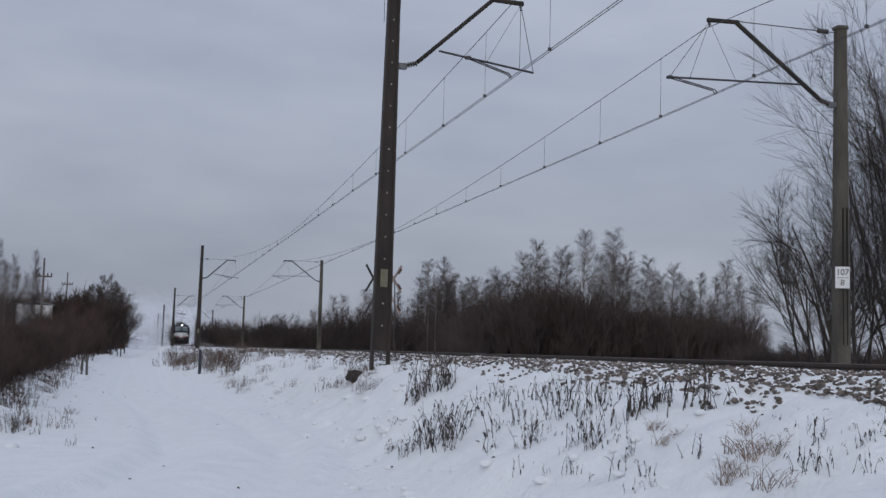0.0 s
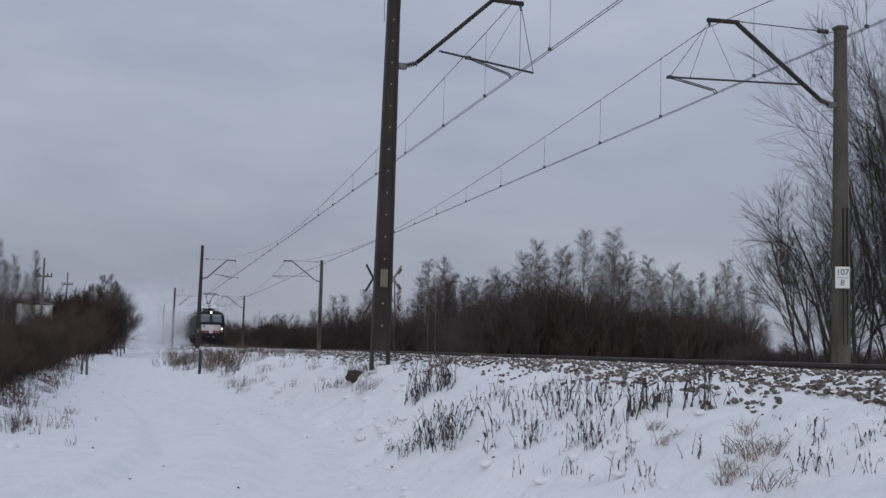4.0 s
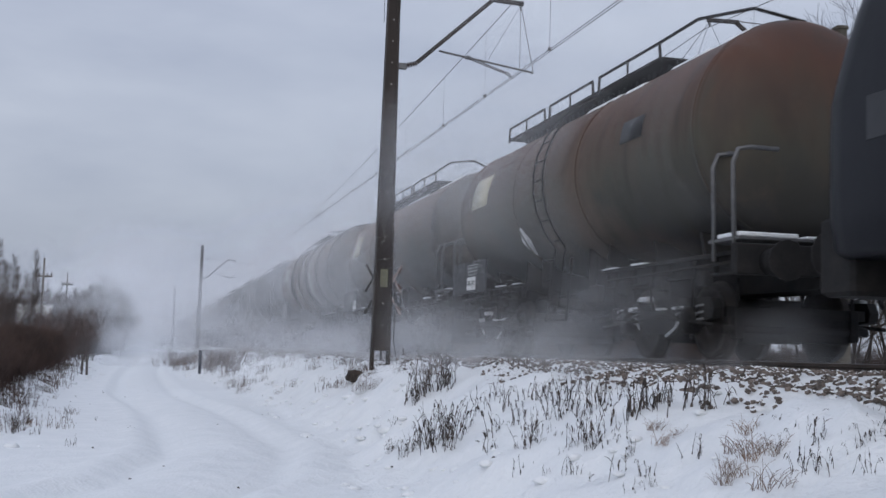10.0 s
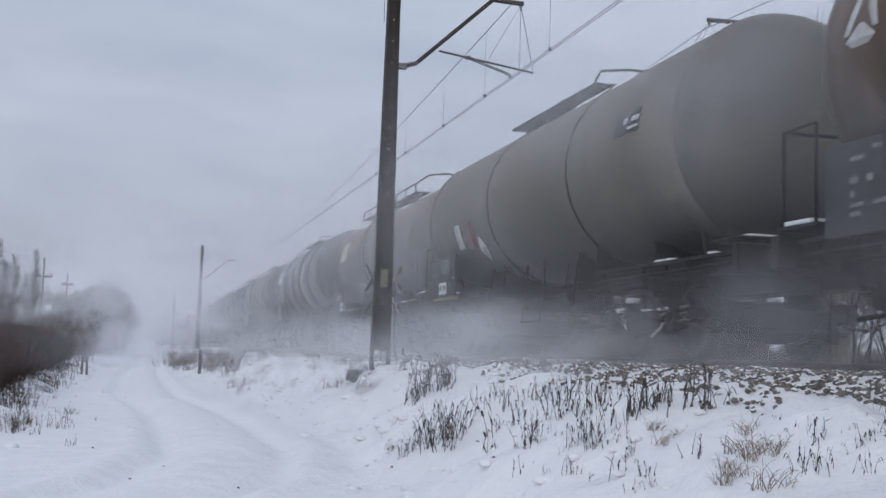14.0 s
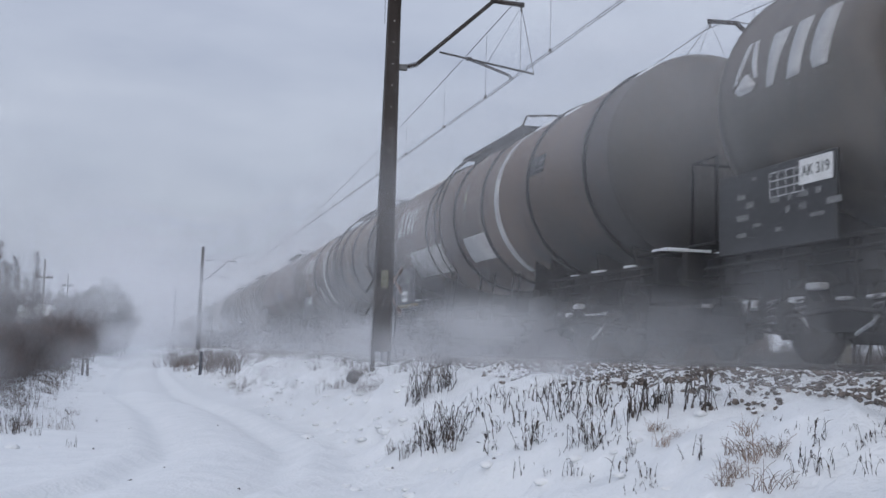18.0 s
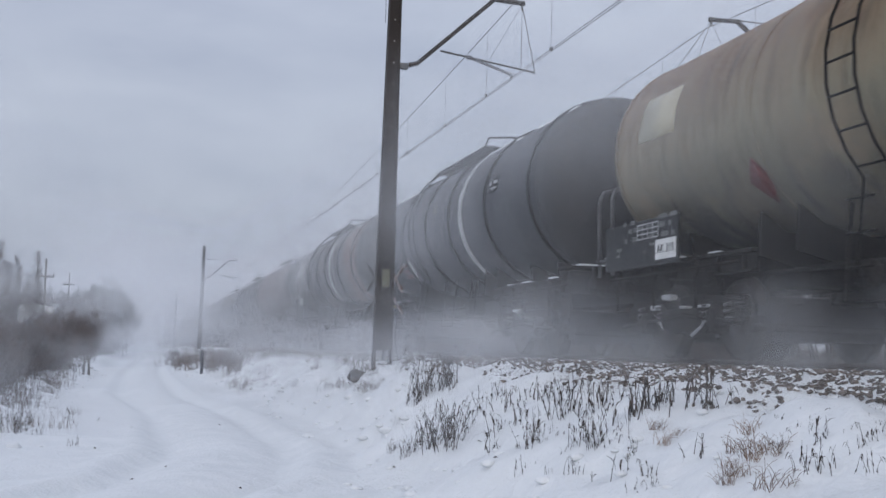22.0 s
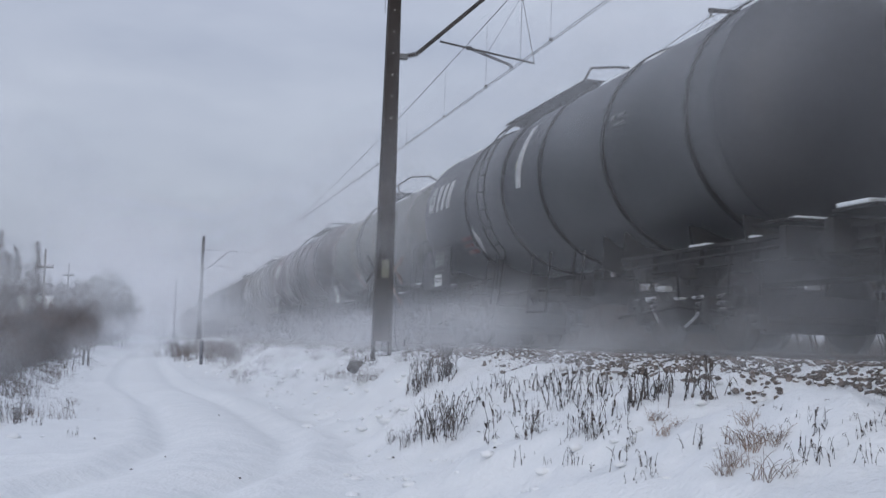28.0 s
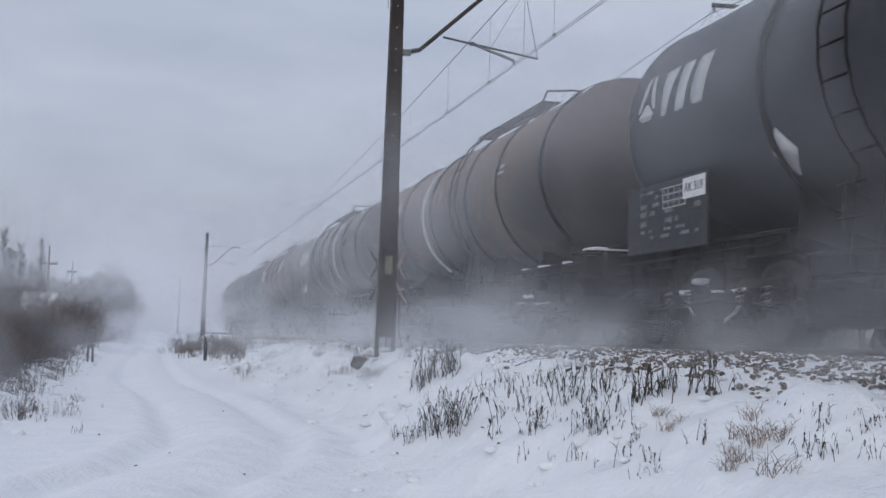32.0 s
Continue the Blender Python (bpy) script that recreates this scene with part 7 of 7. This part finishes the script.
def veil_cloud(name, label, seed, count, wide, high, box, falloff, veil):
    """Curved veils in a box (x0, x1, y0, y1, z0, z1), denser towards the ground."""
    r = random.Random(seed)
    x0, x1, y0, y1, z0, z1 = box
    rings, spokes = 5, 14
    vs, fs, dens = [], [], []
    for k in range(count):
        h = r.random() ** falloff
        c = Vector((r.uniform(x0, x1), r.uniform(y0, y1), z0 + (z1 - z0) * h))
        a, b = wide * r.uniform(0.6, 1.3), high * r.uniform(0.6, 1.3) * (0.8 + 0.5 * h)
        turn = Euler((r.uniform(-0.4, 0.4), r.uniform(-0.25, 0.25), r.uniform(-0.9, 0.5))).to_matrix()
        bow, q, n = r.uniform(-0.3, 0.3) * a, r.uniform(0, 50), len(vs)
        vs.append(turn @ Vector((0, bow, 0)) + c)
        dens.append(1.0)
        for i in range(1, rings + 1):
            f = i / rings
            for j in range(spokes):
                w = 6.28318 * j / spokes
                e = f * (1 + 0.35 * noise.noise(Vector((math.cos(w) * 1.3 + q, math.sin(w) * 1.3, 0))))
                p = Vector((a * e * math.cos(w), bow * (1 - f * f) + 0.12 * a * noise.noise(Vector((e * math.cos(w) * 2, e * math.sin(w) * 2, q))), b * e * math.sin(w)))
                vs.append(turn @ p + c)
                dens.append(1 - f)
        fs.extend([(n, n + 1 + j, n + 1 + (j + 1) % spokes) for j in range(spokes)])
        for i in range(rings - 1):
            o, u = n + 1 + i * spokes, n + 1 + (i + 1) * spokes
            fs.extend([(o + j, u + j, u + (j + 1) % spokes, o + (j + 1) % spokes) for j in range(spokes)])
    me = bpy.data.meshes.new(name)
    me.from_pydata([tuple(v) for v in vs], [], fs)
    me.polygons.foreach_set("use_smooth", [True] * len(fs))
    uv = me.uv_layers.new(name="thickness")
    uv.data.foreach_set("uv", [u for lp in me.loops for u in (dens[lp.vertex_index], 0.5)])
    me.materials.append(veil)
    me.update()
    return tagged(new(name, me), label, "snow cloud", "powder snow", "stuff")


# (first, last along the track, veils, half width, half height, across from, to, lowest, highest, falloff, lag behind the locomotive, veil)
DRIFTS = [
    (14, 32, 130, 1.3, 0.42, 4.9, 6.3, -0.4, 0.75, 1.6, 1.0, THIN_POWDER),
    (5, 17, 54, 0.9, 0.42, 4.9, 7.5, -0.35, 0.95, 1.4, 3.0, THIN_POWDER),
    (28, 62, 130, 1.6, 0.65, 4.3, 8.6, -0.5, 1.7, 1.5, 2.0, THIN_POWDER),
    (5, 46, 84, 2.2, 1.6, 4.7, 6.2, -0.2, 4.6, 1.0, 6.0, MIST),
    (17, 70, 74, 2.6, 1.5, 2.4, 9.0, -0.6, 5.0, 1.1, 8.0, THIN_POWDER),
    (44, 112, 66, 2.8, 1.3, 4.5, 10.5, -0.6, 5.4, 1.1, 6.0, POWDER),
    (60, 104, 74, 3.8, 1.8, -3.0, 12.0, -1.0, 7.0, 1.3, 4.0, POWDER),
    (105, 200, 66, 4.2, 2.0, 3.0, 12.5, -0.5, 7.0, 1.0, 4.0, POWDER),
    (105, 170, 56, 6.0, 2.8, -6.0, 15.0, -1.0, 11.0, 1.2, 4.0, POWDER),
    (165, 250, 64, 9.0, 3.8, -14.0, 18.0, -1.0, 14.0, 1.2, 4.0, POWDER),
    (245, 350, 56, 13.0, 5.0, -20.0, 24.0, -1.0, 18.0, 1.1, 4.0, POWDER),
    (6, 30, 70, 1.3, 0.4, 1.8, 5.2, -1.1, 0.3, 1.2, 60.0, MIST),
    (18, 100, 44, 3.4, 1.8, -9.0, 3.5, -1.2, 5.0, 1.2, 40.0, THIN_POWDER),
    (6, 22, 18, 1.3, 1.0, -6.5, -1.6, -1.2, 2.2, 1.2, 150.0, THIN_POWDER),
    (7, 50, 46, 2.0, 1.5, -9.0, -1.3, -1.2, 4.0, 1.2, 150.0, THIN_POWDER),
]
CLOUDS = []
for k, (ya, yb, cnt, wide, high, xa, xb, za, zb, fall, lag, veil) in enumerate(DRIFTS):
    ob = veil_cloud("snow_drift_cloud", "powder snow whirled up by the passing train", 300 + k, cnt, wide, high, (xa, xb, 0, yb - ya, za, zb), fall, veil)
    CLOUDS.append((ob, ya, lag))


def train_y(t):
    return FRONT_AT_NINE - SPEED * (t - 9.0)


def motions():
    """The train runs at an even speed; its snow clouds follow it and then hang, swaying."""
    times = (-4.0, -2.0, 0.0, 8.0, 16.0, 24.0, 32.0, 34.0, 36.0)
    walk(loco, [(t, pose(TRACK, train_y(t), 0)) for t in times])
    for ob, back in WAGONS:
        walk(ob, [(t, pose(TRACK, train_y(t) + back, 0)) for t in times])
    step = 1 / 30.0
    turn = math.degrees(SPEED * step / 0.6)
    for ob, y in LOCO_WHEELS:
        walk(ob, [(k * step, pose(0, y, 0.6, (turn * k) % 360.0)) for k in range(0, 330)] + [(32.0, pose(0, y, 0.6, (turn * 329) % 360.0))])
    for k, (ob, ya, lag) in enumerate(CLOUDS):
        rows, t = [], -2.0
        while t <= 34.01:
            # it rides along behind the locomotive, then settles over its stretch and sways
            gap = train_y(t) + 7.0 + lag
            ride = gap if gap > 40 else 5.0 * math.log(1 + math.exp(gap / 5.0))
            sway = 1.0 / (1.0 + math.exp(max(-30.0, min(30.0, gap / 6.0))))
            rows.append((t, pose(0.25 * sway * math.sin(t * 0.9 + k), ya + ride + sway * 1.6 * math.sin(t * 1.3 + 2 * k), 0.08 * sway * math.sin(t * 1.1 + 3 * k))))
            t += 0.5
        walk(ob, rows)


# ---- sleepers and ballast, piece by piece ----
def sleepers():
    g = Geo()
    o = [(-1.3, -0.36), (1.3, -0.36), (1.3, -0.15), (0.5, -0.15), (0.4, -0.17), (-0.4, -0.17), (-0.5, -0.15), (-1.3, -0.15)]
    g.slab(o, "y", -0.13, 0.13)
    me = None
    for x, parent, n in ((TRACK, NEAR_TRACK_THING, 120), (FAR_TRACK, FAR_TRACK_THING, 60)):
        for k in range(n):
            at = pose(x, 2 + 0.6 * k, 0.0)
            if me is None:
                me = part("sleeper", g, SLEEPER, parent, at=at).data
            else:
                part("sleeper", me, SLEEPER, parent, at=at)


sleepers()


def stone_mesh(seed, snow):
    r = random.Random(seed)
    bm = bmesh.new()
    bmesh.ops.create_icosphere(bm, subdivisions=1, radius=1)
    for v in bm.verts:
        v.co *= r.uniform(0.7, 1.15)
        v.co.z *= 0.9
    me = bpy.data.meshes.new("stone")
    bm.to_mesh(me)
    bm.free()
    me.materials.append(STONE)
    me.materials.append(SNOW)
    for p in me.polygons:
        if snow and p.normal.z > 0.75:
            p.material_index = 1
    return me


def shoulder_z(x, y):
    return ground_z(x, y)


def ballast():
    bed = thing("ballast", "snow-dusted brown crushed-stone ballast under the rails", "ballast", kind="structure")
    r = random.Random(77)
    kinds = [stone_mesh(k, k % 2 == 0) for k in range(8)]
    for k in range(300):
        y = 6.5 + 9.5 * (k / 300)
        x = 5.0 + 1.3 * r.random() ** 0.75
        s = r.uniform(0.017, 0.034)
        ob = part("stone", kinds[k % 8], None, bed, at=Matrix.LocRotScale((x, y + r.uniform(-0.1, 0.1), shoulder_z(x, y) + s * 0.45), Euler((r.uniform(-0.5, 0.5), r.uniform(-0.5, 0.5), r.uniform(0, 6.28))), (s, s, s)))
    data = [([v.co.copy() for v in me.vertices], [tuple(p.vertices) for p in me.polygons], [p.material_index for p in me.polygons]) for me in kinds]
    vs, fs, mi = [], [], []
    spots = []
    for k in range(16000):
        y = 6.0 + 60 * (r.random() ** 1.5)
        x = 4.45 + 2.0 * r.random() ** 0.7 if r.random() < 0.88 else 6.3 + 7.0 * r.random()
        # the snow lies between them in patches and hides the foot of the slope raggedly
        bare = noise.noise(Vector((x * 2.6, y * 2.0, 4.0))) + 0.6 * noise.noise(Vector((x * 6.5, y * 5.0, 8.0)))
        if bare > max((5.05 - x) * 1.1, -0.1) - 0.12 or x > 6.3:
            spots.append((x, y))
    for x, y in spots:
        s = r.uniform(0.016, 0.033) * (1 + 0.007 * y)
        q = Euler((r.uniform(-0.5, 0.5), r.uniform(-0.5, 0.5), r.uniform(0, 6.28))).to_matrix()
        co, fc, mx = data[r.randrange(8)]
        n = len(vs)
        z = shoulder_z(x, y) + s * 0.4
        vs.extend([tuple(q @ c * s + Vector((x, y, z))) for c in co])
        fs.extend([tuple(i + n for i in f) for f in fc])
        mi.extend(mx)
    me = bpy.data.meshes.new("loose_stones")
    me.from_pydata(vs, [], fs)
    me.materials.append(STONE)
    me.materials.append(SNOW)
    me.polygons.foreach_set("material_index", mi)
    me.update()
    ob = new("loose_stones", me)
    ob.parent = bed
    tagged(ob, "loose snow-capped ballast stones", kind="stuff")


ballast()

motions()
